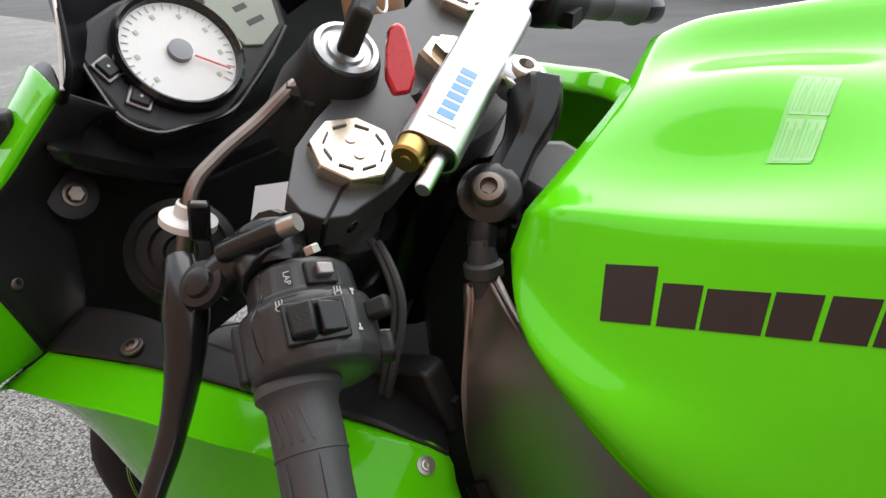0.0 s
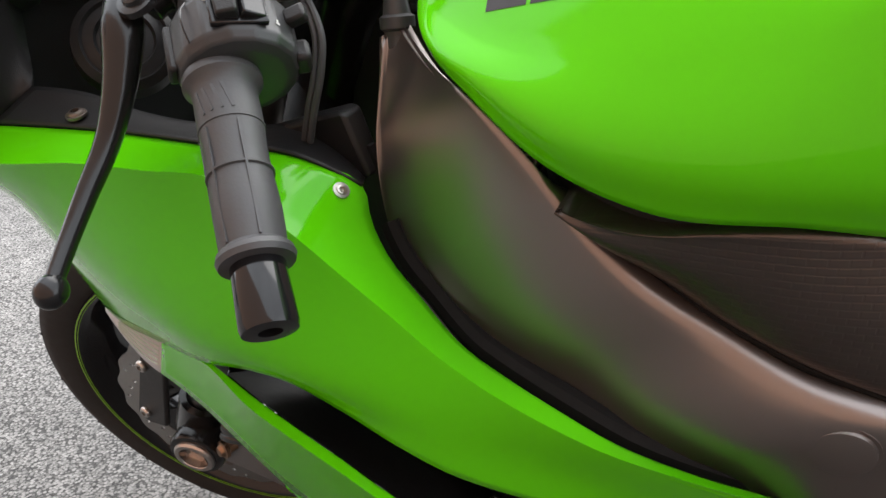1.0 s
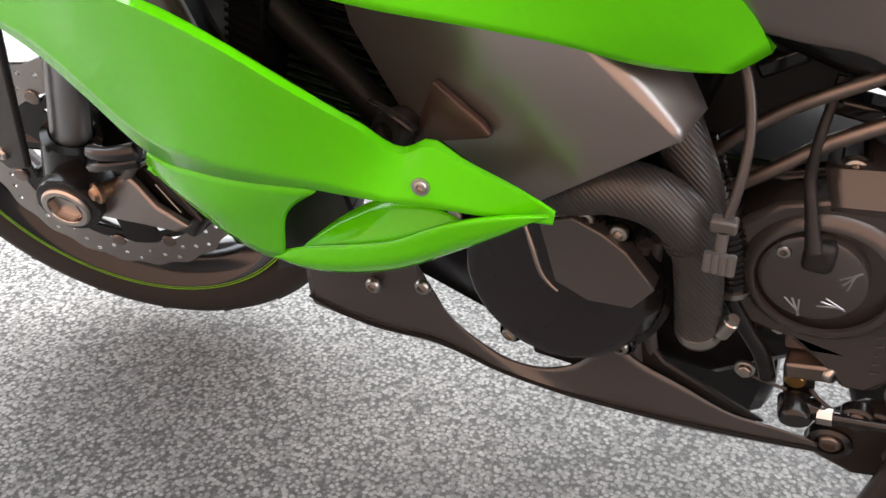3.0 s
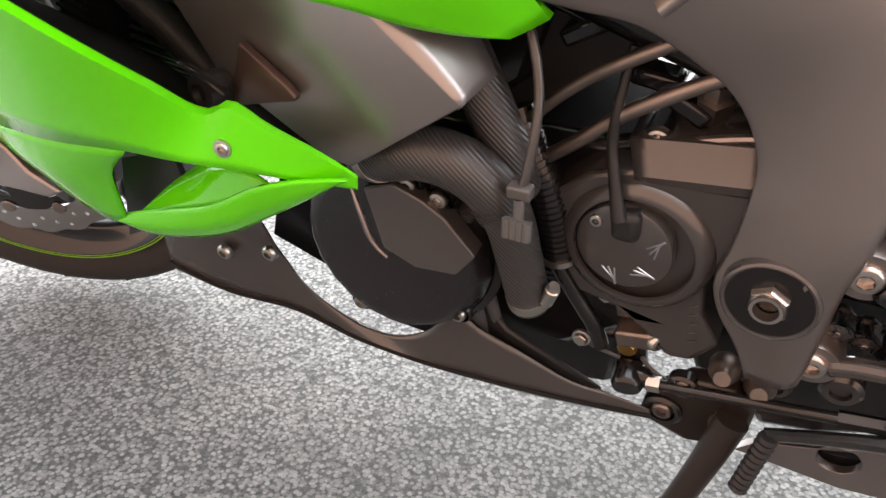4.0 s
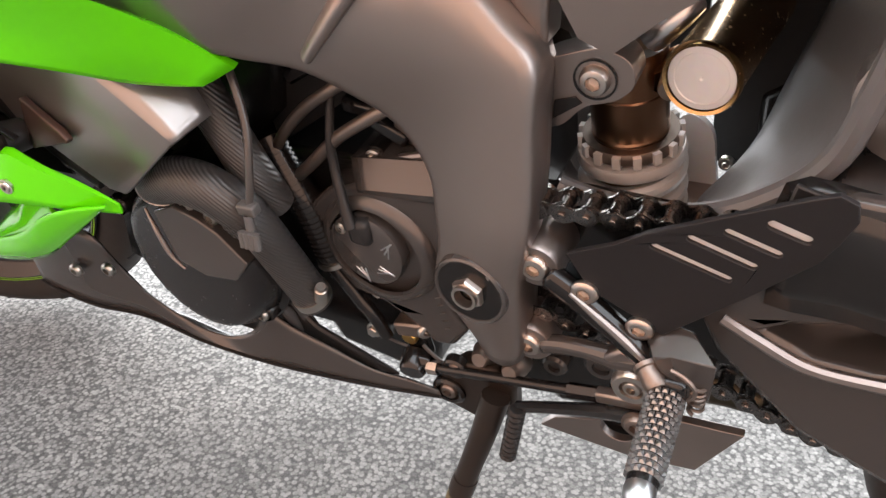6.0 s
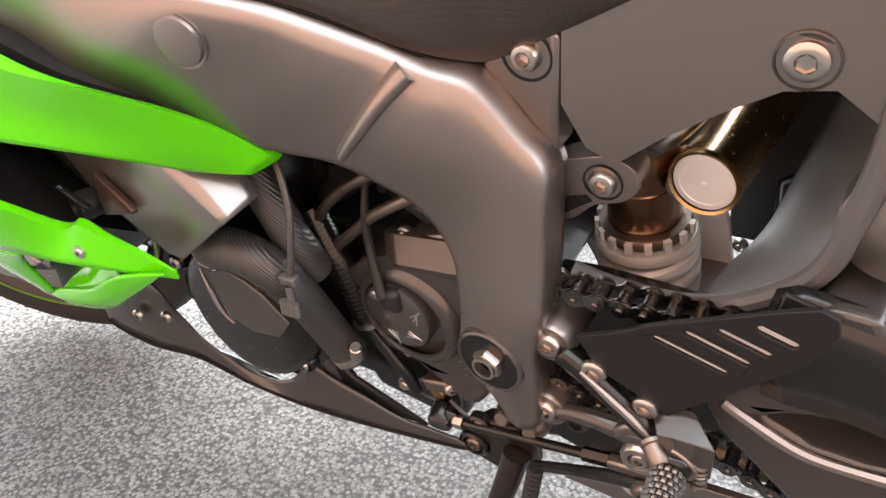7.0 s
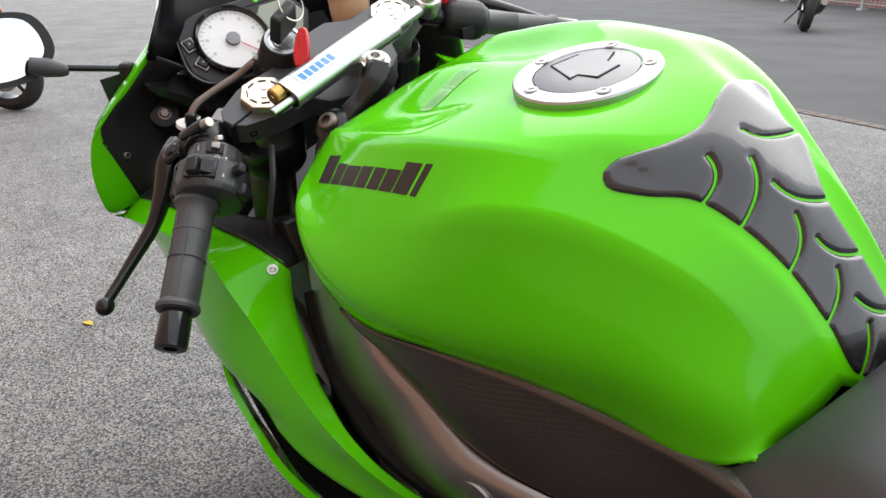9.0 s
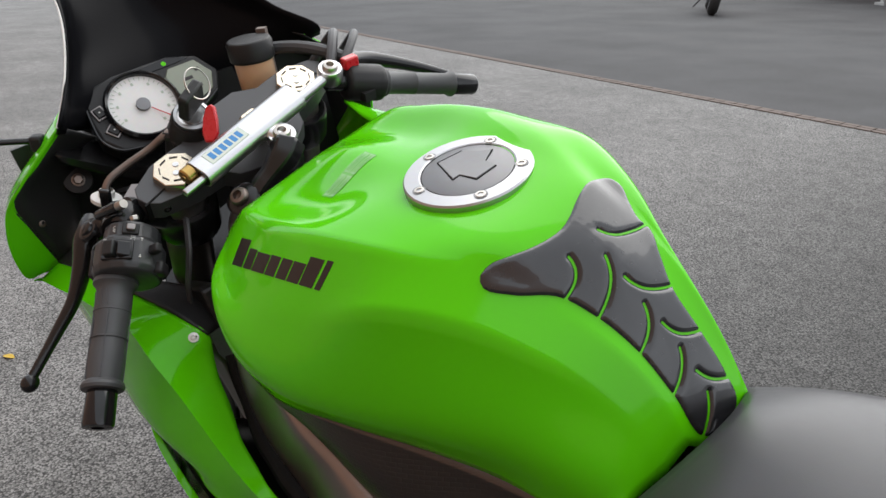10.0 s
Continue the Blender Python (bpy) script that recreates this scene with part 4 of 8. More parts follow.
# tab at its front lower end with the rubber fairing mount before it
TAB = [(0.4965, -0.1700, 0.5060), (0.5055, -0.1705, 0.5305), (0.5175, -0.1710, 0.5540), (0.5500, -0.1745, 0.5320), (0.5553, -0.1760, 0.5262), (0.5535, -0.1762, 0.5235), (0.5145, -0.1750, 0.5136)]
bm = bmesh.new()
bm.faces.new([bm.verts.new(p) for p in TAB])
# the tab's darker colour stands for the shade on its slant
bevelled(thick(outward(part("tab", bm, TABSHADE, side_cover, "pointed tab coloured dark brown for its shade"), (0, -1, 0)), 0.006), 0.0012, 2)
part("mount_bracket", tube([(0.478, -0.184, 0.541), (0.492, -0.185, 0.537), (0.508, -0.183, 0.525)], 0.0032, 8, 10, flat=0.6), ENGINE, side_cover, "thin metal bracket edge")
# ---- belly pan ----
BP_A = [(0.356, -0.156, 0.365), (0.420, -0.155, 0.408), (0.458, -0.150, 0.394), (0.474, -0.146, 0.350), (0.490, -0.142, 0.315), (0.512, -0.137, 0.291), (0.533, -0.134, 0.277), (0.564, -0.132, 0.274), (0.589, -0.130, 0.285), (0.608, -0.128, 0.306), (0.619, -0.126, 0.322), (0.639, -0.124, 0.307), (0.675, -0.121, 0.289), (0.719, -0.117, 0.268), (0.751, -0.113, 0.263), (0.778, -0.110, 0.256)]
BP_B = [(0.356, -0.162, 0.318), (0.420, -0.159, 0.300), (0.470, -0.148, 0.291), (0.534, -0.141, 0.268), (0.586, -0.137, 0.260), (0.634, -0.132, 0.256), (0.679, -0.126, 0.254), (0.721, -0.120, 0.253), (0.779, -0.111, 0.253)]
BP_C = [(0.356, -0.158, 0.300), (0.420, -0.148, 0.282), (0.470, -0.137, 0.270), (0.534, -0.130, 0.249), (0.586, -0.126, 0.240), (0.634, -0.122, 0.238), (0.679, -0.118, 0.236), (0.721, -0.113, 0.237), (0.779, -0.108, 0.243)]
BP_D = [(0.356, -0.135, 0.290), (0.420, -0.126, 0.272), (0.470, -0.117, 0.262), (0.534, -0.112, 0.243), (0.586, -0.108, 0.236), (0.634, -0.106, 0.235), (0.679, -0.103, 0.234), (0.721, -0.100, 0.236), (0.779, -0.098, 0.242)]
belly_pan = thick(outward(part("belly_pan", loft([BP_A, BP_B, BP_C, BP_D], 70, 5, creases=(1,)), COVERBLACK, bike, "satin black belly pan", 40), (0, -1, -0.2)), 0.003)
part("pan_groove", tube([(x, y - 0.0012, z - 0.001) for x, y, z in BP_B], 0.0016, 6, 60), TRIMGAP, belly_pan, "dark joint along the lower edge")
bevelled(part("pan_liner", plate([(0.548, 0.266), (0.546, 0.300), (0.560, 0.330), (0.625, 0.345), (0.660, 0.300), (0.740, 0.262), (0.640, 0.262)], -0.112, -0.106), MATTE, belly_pan, "black inner face behind the pan"), 0.002, 1)
thick(outward(part("belly_pan", loft(mirrored([BP_A, BP_B, BP_C, BP_D]), 40, 3), COVERBLACK, bike, "satin black belly pan", 50), (0, 1, -0.2)), 0.003)
for x, y, z in ((0.430, -0.162, 0.352), (0.476, -0.158, 0.362)):
    bolt((x, y, z), (0, -1, 0), 0.007, belly_pan, STEEL)

# ---- front cowl, inner panels, screen ----
CW_EDGE = [(0.160, -0.171, 0.980), (0.147, -0.211, 0.948), (0.1335, -0.2535, 0.9115), (0.131, -0.2575, 0.907), (0.124, -0.2715, 0.877), (0.116, -0.278, 0.834), (0.105, -0.274, 0.806), (0.099, -0.269, 0.801)]
CW_OUT = [(0.110, -0.155, 0.985), (0.085, -0.195, 0.945), (0.060, -0.235, 0.900), (0.050, -0.247, 0.870), (0.045, -0.250, 0.820), (0.050, -0.245, 0.780)]
CW_NOSE = [(0.000, -0.110, 0.960), (-0.040, -0.130, 0.910), (-0.070, -0.145, 0.850), (-0.085, -0.150, 0.800), (-0.090, -0.150, 0.750), (-0.085, -0.150, 0.700)]
cowl = thick(outward(part("front_cowl", loft([CW_EDGE, CW_OUT, CW_NOSE], 30, 6), GREEN, bike, "lime green front cowl", 50), (-0.2, -1, 0)), 0.003)
thick(outward(part("front_cowl", loft(mirrored([CW_EDGE, CW_OUT, CW_NOSE]), 24, 4), GREEN, bike, "lime green front cowl", 50), (-0.2, 1, 0)), 0.003)
CW_IN = [(0.159, -0.167, 0.977), (0.146, -0.206, 0.945), (0.134, -0.249, 0.909), (0.133, -0.250, 0.905), (0.127, -0.245, 0.875), (0.118, -0.238, 0.840), (0.108, -0.232, 0.812), (0.105, -0.230, 0.806)]
outward(part("cowl_rim", loft([CW_EDGE, CW_IN], 30, 3), GREEN, cowl), (1, 0, 0))
liner = [[(x + 0.006, -y * 0.965, z) for x, y, z in r] for r in (CW_EDGE, CW_OUT, CW_NOSE)]
thick(outward(part("cowl_liner", loft(liner, 24, 4), MATTE, cowl, "black cowl lining"), (0.2, -1, 0)), 0.002)
left_liner = [CW_IN] + [[(x + 0.007, -y, z) for x, y, z in r] for r in liner[1:]]
thick(outward(part("cowl_liner", loft(left_liner, 24, 4), MATTE, cowl, "black cowl lining"), (0.2, 1, 0)), 0.002)
LOW_A = [(0.100, -0.270, 0.798), (0.045, -0.235, 0.770), (-0.085, -0.150, 0.700)]
LOW_B = [(0.090, -0.262, 0.790), (0.050, -0.215, 0.720), (0.024, -0.185, 0.632)]
thick(outward(part("cowl_lower", loft([LOW_A, LOW_B], 16, 6), GREEN, cowl), (0, -1, 0)), 0.003)
PANEL_IN = [(0.150, -0.135, 0.950), (0.120, -0.158, 0.930), (0.108, -0.172, 0.895), (0.112, -0.184, 0.860), (0.124, -0.197, 0.838), (0.128, -0.203, 0.832)]
inner_panel = thick(outward(part("inner_panel", loft([CW_IN, PANEL_IN], 24, 5), MATTE, bike, "black plastic inner cowl panel"), (1, 0.4, 0)), 0.002)
bolt((0.121, -0.231, 0.870), (1, 0.5, 0.2), 0.005, inner_panel, DULLSTEEL, "screw")
SHELF_IN = [(0.128, -0.203, 0.832), (0.170, -0.188, 0.826), (0.215, -0.180, 0.814), (0.260, -0.172, 0.808), (0.310, -0.150, 0.803), (0.345, -0.125, 0.797), (0.357, -0.112, 0.788), (0.375, -0.130, 0.770)]
shelf = thick(outward(part("inner_shelf", loft([[(x, y - 0.0005, z + 0.0028) for x, y, z in UF_TOP[:6]], [(0.124, -0.22, 0.824), (0.165, -0.205, 0.820), (0.211, -0.196, 0.813), (0.290, -0.180, 0.806), (0.362, -0.160, 0.797), (0.392, -0.156, 0.777)], SHELF_IN], 40, 4), MATTE, bike, "black plastic shelf along the fairing top"), (0, 0.3, 1)), 0.002)
bolt((0.182, -0.208, 0.8185), (0.1, -0.1, 1), 0.006, shelf, DULLSTEEL, "screw", washer=0.0075)
TIP = [(0.296, 0.794), (0.318, 0.801), (0.340, 0.809), (0.3724, 0.8193), (0.3804, 0.8183), (0.392, 0.776), (0.372, 0.770)]
for y in (-0.150, 0.132):
    bevelled(part("shelf_tip", plate(TIP, y, y + 0.018), MATTE, shelf, "black pointed shelf end"), 0.003, 2)
SC_L = [(0.178, -0.176, 0.984), (0.140, -0.138, 1.025), (0.100, -0.110, 1.065), (0.050, -0.092, 1.095), (0.000, -0.085, 1.118)]
SC_LM = [(0.110, -0.120, 0.985), (0.065, -0.095, 1.030), (0.030, -0.075, 1.072), (-0.005, -0.060, 1.110), (-0.040, -0.052, 1.140)]
SC_M = [(0.040, 0.020, 0.990), (0.000, 0.020, 1.040), (-0.030, 0.020, 1.085), (-0.060, 0.020, 1.125), (-0.090, 0.020, 1.160)]
for rail, lower in ((SC_L, (0.168, -0.178, 0.976)), (SC_LM, (0.098, -0.118, 0.950)), (SC_M, (0.060, 0.020, 0.920))):
    rail.insert(0, lower)
SC_R = [[(x, 0.012 - y, z) for x, y, z in r] for r in (SC_LM, SC_L)]
screen = thick(outward(part("windscreen", loft([SC_L, SC_LM, SC_M, *SC_R], 24, 5), SMOKED, bike, "dark smoked windscreen"), (-1, 0, 0)), 0.003)
part("screen_trim", tube(SC_L[1:], 0.0013, 6), WHITE, screen, "pale worn screen edge")
# dash floor under the clock
DASH_F = [(0.150, -0.186, 0.949), (0.150, -0.150, 0.922), (0.150, -0.111, 0.895), (0.150, -0.040, 0.880), (0.150, 0.110, 0.880)]
DASH_B = [(0.100, -0.150, 0.960), (0.098, -0.110, 0.930), (0.098, -0.060, 0.895), (0.098, 0.0, 0.890), (0.098, 0.110, 0.890)]
DASH_D = [(0.146, -0.184, 0.936), (0.146, -0.150, 0.908), (0.146, -0.111, 0.880), (0.146, -0.040, 0.865), (0.146, 0.110, 0.865)]
dash = thick(outward(part("dash_panel", loft([DASH_B, DASH_F, DASH_D], 24, 3, creases=(1,)), DARKSATIN, bike, "black plastic dash panel"), (0.5, 0, 1)), 0.004)
part("vent_boss", lathe([(0.018, -0.02), (0.017, 0.0), (0.012, 0.001), (0.0, 0.001)], basis((0.118, -0.171, 0.902), (0.9, -0.1, 0.4)), 24), MATTE, dash)
hexbolt((0.120, -0.171, 0.902), (0.9, -0.1, 0.4), 0.006, dash, DULLSTEEL)
# panel added to black out the gap between fairing top and spar
part("gap_panel", plate([(0.300, 0.790), (0.390, 0.795), (0.402, 0.740), (0.395, 0.690), (0.300, 0.690)], -0.142, -0.136), MATTE, bike, "black panel added to darken the gap behind the fairing")
# plate added so that the space behind the forks stays dark
bevelled(part("void_backing", plate([(0.262, 0.560), (0.285, 0.820), (0.305, 0.870), (0.385, 0.880), (0.450, 0.850), (0.460, 0.560)], -0.035, 0.035), MATTE, bike, "black plate added to fill the dark space behind the forks"), 0.010, 2)
# block added to close the dark interior between the spars
bevelled(part("void_block", block((0.085, 0.150, 0.150), pose(0.440, 0.0, 0.790), taper=0.9), MATTE, bike, "black block added to fill the dark space between the spars"), 0.012, 3)
# horn, a ribbed black disc low behind the cowl
part("horn", lathe([(0.0, 0.004), (0.010, 0.004), (0.012, 0.008), (0.020, 0.006), (0.022, 0.010), (0.030, 0.006), (0.032, 0.009), (0.038, 0.004), (0.040, -0.012), (0.030, -0.020)], basis((0.165, -0.140, 0.846), (0.7, -0.4, 0.5)), 36), MATTE, bike, "ribbed black horn disc")
# dark inner box behind the steering head so that the nose is closed
part("nose_wall", block((0.006, 0.44, 0.22), pose(0.078, 0.0, 0.845)), MATTE, bike, "black lining behind the cowl")
part("inner_nose", block((0.10, 0.24, 0.20), pose(0.02, 0.0, 0.80)), MATTE, bike)
# headlamp corner below the cowl
HL_A = [(0.073, -0.195, 0.611), (0.133, -0.208, 0.620), (0.201, -0.221, 0.633)]
HL_B = [(0.071, -0.198, 0.598), (0.113, -0.210, 0.582), (0.180, -0.226, 0.584)]
headlamp = thick(outward(part("headlamp", loft([HL_A, HL_B], 14, 5), HEADLAMP, bike, "clear plastic lower headlamp corner"), (0, -1, 0)), 0.004)
for k in range(7):
    u = 0.12 + 0.115 * k
    a, b = Vector(HL_A[0]).lerp(Vector(HL_B[0]), u), Vector(HL_A[2]).lerp(Vector(HL_B[2]), u)
    mid = Vector(HL_A[1]).lerp(Vector(HL_B[1]), u)
    part("rib", tube([mid.lerp(a, 0.4) + Vector((0, -0.0012, 0)), mid + Vector((0, -0.0012, 0)), mid.lerp(b, 0.9) + Vector((0, -0.0012, 0))], 0.0006, 5, 10), GREYINK, headlamp)

FORKSTEEL = basic("polished_fork_steel", (0.40, 0.40, 0.405), 0.36, 1.0, var=0.05)
# ---- front wheel: turned to the left ----
WN = Vector((-0.3074, 0.9469, 0.0945)).normalized()
WC = Vector((-0.0152, -0.0134, 0.3273))
wheel_m = basis(WC, WN, (0, 0, 1))
front_wheel = new("front_wheel")
front_wheel.parent = bike
front_wheel["label"] = "black alloy front wheel with green rim stripe"
tyre_profile = [(0.222, -0.043), (0.235, -0.051), (0.259, -0.0545), (0.276, -0.048), (0.286, -0.032), (0.2915, -0.014), (0.2925, 0.0), (0.2915, 0.014), (0.286, 0.032), (0.276, 0.048), (0.259, 0.0545), (0.235, 0.051), (0.222, 0.043)]
tyre = part("tyre", lathe(tyre_profile, wheel_m, 96), TYRE, front_wheel, "black road tyre with curved grooves", 50)
GROOVE = basic("tyre_groove", (0.008, 0.008, 0.008), 0.9)
for k in range(18):
    a = 2 * math.pi * k / 18
    for s in (-1, 1):
        pts = []
        for q in np.linspace(0, 1, 7):
            hgt = s * (0.012 + 0.036 * q)
            rad = float(np.interp(abs(hgt), [0, 0.014, 0.032, 0.048, 0.0545], [0.2925, 0.2915, 0.286, 0.276, 0.259]))
            ang = a + 0.20 * q + (0.17 if s > 0 else 0)
            rad -= 0.0015
            pts.append(wheel_m @ Vector((rad * math.cos(ang), rad * math.sin(ang), hgt)))
        part("tread_groove", tube(pts, 0.0029, 5, 8), GROOVE, tyre)
rim = part("rim", lathe([(0.222, -0.046), (0.226, -0.050), (0.224, -0.053), (0.217, -0.052), (0.212, -0.040), (0.196, -0.028), (0.190, 0.0), (0.196, 0.028), (0.212, 0.040), (0.217, 0.052), (0.224, 0.053), (0.222, 0.046)], wheel_m, 96), GLOSSBLACK, front_wheel, "gloss black rim", 60)
RIMTAPE = basic("yellow_green_tape", (0.20, 0.46, 0.01), 0.35, var=0.08)
part("rim_stripe", lathe([(0.2215, -0.0535), (0.2234, -0.0536), (0.2234, -0.0532)], wheel_m, 96), RIMTAPE, rim, "thin green rim stripe")
part("rim_stripe", lathe([(0.2190, -0.0528), (0.2198, -0.0532), (0.2198, -0.0528)], wheel_m, 96), RIMTAPE, rim)
part("hub", lathe([(0.0, -0.055), (0.035, -0.055), (0.038, -0.030), (0.030, 0.0), (0.038, 0.030), (0.035, 0.055), (0, 0.055)], wheel_m, 28), GLOSSBLACK, front_wheel)
for k in range(3):
    bm = bmesh.new()
    for d in (-0.22, 0.22):
        a = radians(20 + 120 * k)
        tube([wheel_m @ Vector((0.03 * math.cos(a), 0.03 * math.sin(a), 0)), wheel_m @ Vector((0.11 * math.cos(a + d * 0.5), 0.11 * math.sin(a + d * 0.5), 0)), wheel_m @ Vector((0.195 * math.cos(a + d), 0.195 * math.sin(a + d), 0))], [0.016, 0.012, 0.014], 10, 8, bm)
    part("spoke", bm, GLOSSBLACK, front_wheel)
# brake discs with wavy edge and drillings
def disc_outline(r0, wave, count, n=180):
    return [((r0 + wave * math.cos(count * 2 * math.pi * k / n)) * math.cos(2 * math.pi * k / n), (r0 + wave * math.cos(count * 2 * math.pi * k / n)) * math.sin(2 * math.pi * k / n)) for k in range(n)]


drill = []
for k in range(48):
    a = 2 * math.pi * k / 48
    drill.append(round_hole((0.128 + 0.007 * (k % 3)) * math.cos(a), (0.128 + 0.007 * (k % 3)) * math.sin(a), 0.0031, 8))
for s in (-1, 1):
    m = wheel_m @ pose(0, 0, s * 0.070) @ pose(0, 0, 0, 90, 0, 0)
    brake_disc = part("brake_disc", plate(disc_outline(0.151, 0.0022, 20), -0.0025, 0.0025, [disc_outline(0.113, 0, 1, 60)] + drill, m=m), DISC, front_wheel, "drilled wave brake disc")
    carrier_holes = []
    for k in range(5):
        a = 2 * math.pi * k / 5
        carrier_holes.append([((0.078 + dr) * math.cos(a + da), (0.078 + dr) * math.sin(a + da)) for dr, da in ((-0.028, -0.18), (0.018, -0.38), (0.022, 0.0), (0.018, 0.38), (-0.028, 0.18))])
    part("disc_carrier", plate(disc_outline(0.112, 0.003, 10, 100), -0.002, 0.002, [disc_outline(0.034, 0, 1, 30)] + carrier_holes, m=m), ENGINE, brake_disc, "black disc carrier")
    for k in range(10):
        a = 2 * math.pi * (k + 0.5) / 10
        lm = wheel_m @ Vector((0.113 * math.cos(a), 0.113 * math.sin(a), s * 0.0735))
        part("rotor_button", lathe([(0.0, 0.0025), (0.004, 0.0025), (0.008, 0.002), (0.009, 0)], basis(lm, WN * s), 14), DULLSTEEL, brake_disc)

# ---- fork legs ----
CAP_L, CAP_R = Vector((0.329, -0.111, 0.9375)), Vector((0.291, 0.074, 0.967))
AX_L = Vector((-0.0142, -0.1186, 0.3026))
AX_R = WC + WN * 0.115
fork = new("front_fork")
fork.parent = bike
fork["label"] = "upside-down front fork with black clamps"
for top, low, side in ((CAP_L, AX_L, -1), (CAP_R, AX_R, 1)):
    d = (low - top).normalized()
    m = basis(top, d, (0, 1, 0))
    length = (low - top).length
    leg = part("fork_tube", lathe([(0.0262, 0.022), (0.0262, 0.37), (0.0285, 0.375), (0.0285, 0.405), (0.0245, 0.409), (0.022, 0.410)], m, 32), BLACK, fork, "satin black upper fork tube")
    part("slider", lathe([(0.0205, 0.40), (0.0205, length - 0.10)], m, 28), FORKSTEEL, leg, "polished fork slider")
    part("fork_foot", lathe([(0.0225, length - 0.115), (0.030, length - 0.112), (0.031, length - 0.05), (0.027, length - 0.02), (0.022, length + 0.01), (0, length + 0.012)], m, 28), ENGINE, leg, "black cast fork foot")
    if side < 0:
        bevelled(part("fork_guard", plate([(0.056, 0.545), (0.093, 0.548), (0.020, 0.385), (-0.012, 0.378), (-0.028, 0.392)], -0.168, -0.160), MATTE, fork, "black fork guard strip"), 0.003, 2)
        for x, z in ((0.030, 0.487), (-0.008, 0.400)):
            bolt((x, -0.169, z), (0, -1, 0), 0.0075, fork, WARMSTEEL, washer=0.0)
# axle clamp and axle end
AXN = -WN
axle_m = basis((0.037, -0.160, 0.334), AXN)
part("axle_clamp", lathe([(0.034, -0.050), (0.035, -0.008), (0.033, -0.003), (0.026, -0.002)], axle_m, 32), DARKSATIN, fork, "black axle clamp")
axle = part("axle", lathe([(0.0262, -0.02), (0.0262, 0.0005), (0.0240, 0.003), (0.0190, 0.003), (0.0184, 0.0020)], axle_m, 36), WARMSTEEL, fork, "hollow warm steel axle end")
part("hex_socket", lathe([(0.0186, 0.0022), (0.0176, -0.006), (0.0, -0.006)], axle_m, 6), WARMSTEEL, axle, "wide hexagon socket", 20)
pinch = part("pinch_bolt", lathe([(0.0, 0.006), (0.006, 0.005), (0.0085, 0.001), (0.0115, 0.0), (0.0115, -0.004), (0.008, -0.006), (0.008, -0.03)], basis((0.079, -0.146, 0.353), (-0.2, -1, 0.15)), 16), COPPER, fork, "bronze pinch bolt")
part("clamp_arm", tube([(0.115, -0.150, 0.414), (0.148, -0.150, 0.418), (0.164, -0.140, 0.418)], [0.008, 0.007, 0.009], 10, 12), DARKSATIN, fork, "cast lug of the fork foot", 60)
part("clamp_arm", tube([(0.103, -0.150, 0.394), (0.140, -0.150, 0.404), (0.159, -0.138, 0.405)], [0.006, 0.005, 0.008], 10, 12), DARKSATIN, fork, "", 60)
# radial caliper behind its bracket
caliper = bevelled(part("brake_caliper", plate([(0.104, 0.371), (0.144, 0.389), (0.160, 0.362), (0.188, 0.318), (0.165, 0.293), (0.133, 0.304), (0.106, 0.335)], -0.118, -0.085), ENGINE, bike, "black radial brake caliper"), 0.006, 3)
bevelled(part("caliper_bracket", plate([(0.035, 0.303), (0.071, 0.340), (0.098, 0.363), (0.119, 0.375), (0.128, 0.364), (0.144, 0.341), (0.183, 0.324), (0.160, 0.312), (0.107, 0.309)], -0.132, -0.122), BLACK, caliper, "brown-black cast caliper bracket"), 0.003, 2)
for k in range(6):
    at = Vector((0.148, -0.122, 0.361)).lerp(Vector((0.166, -0.122, 0.336)), k / 5)
    part("letter_block", block((0.0016, 0.0006, 0.0065), Matrix.Translation(at) @ pose(0, 0, 0, 0, -35, 0)), WHITEINK, caliper, "small white lettering as bars")
part("caliper_port", tube([(0.109, -0.124, 0.372), (0.106, -0.124, 0.357), (0.114, -0.124, 0.346), (0.130, -0.124, 0.343)], 0.004, 8, 12), DULLSTEEL, caliper, "steel spacer edge")
tube_pts = [(0.10, -0.125, 0.36), (0.16, -0.13, 0.42), (0.18, -0.11, 0.52), (0.25, -0.05, 0.70)]
part("brake_hose", tube(tube_pts, 0.005), RUBBER, caliper, "black brake hose")

# ---- top clamp and what sits on it ----
S0 = (CAP_L + CAP_R) / 2
SW = (CAP_R - CAP_L).normalized()
SU = ((CAP_L - AX_L) + (CAP_R - AX_R)).normalized()
SU = (SU - SW * SU.dot(SW)).normalized()
SF = SU.cross(SW)
steer = Matrix((SW, SF, SU)).transposed().to_4x4()
steer.translation = S0
HALF = [(0.060, 0.030), (0.079, 0.031), (0.106, 0.030), (0.138, 0.018), (0.145, 0.006), (0.1435, -0.006), (0.134, -0.0165), (0.097, -0.029), (0.062, -0.033), (0.052, -0.050), (0.026, -0.062)]
CLAMP = [(-x, f) for x, f in HALF] + [(0.0, -0.065)] + [(x, f) for x, f in reversed(HALF)] + [(0.035, 0.046), (-0.035, 0.046)]
steering = new("steering_clamp")
steering.parent = bike
steering["label"] = "black top fork clamp"


def flat(outline, z0, z1, holes=()):
    """A level plate of the steering head: an outline across and ahead, between two heights."""
    bm = plate(outline, z0, z1, holes)
    for v in bm.verts:
        x, h, f = v.co
        v.co = steer @ Vector((x, f, h))
    return bm


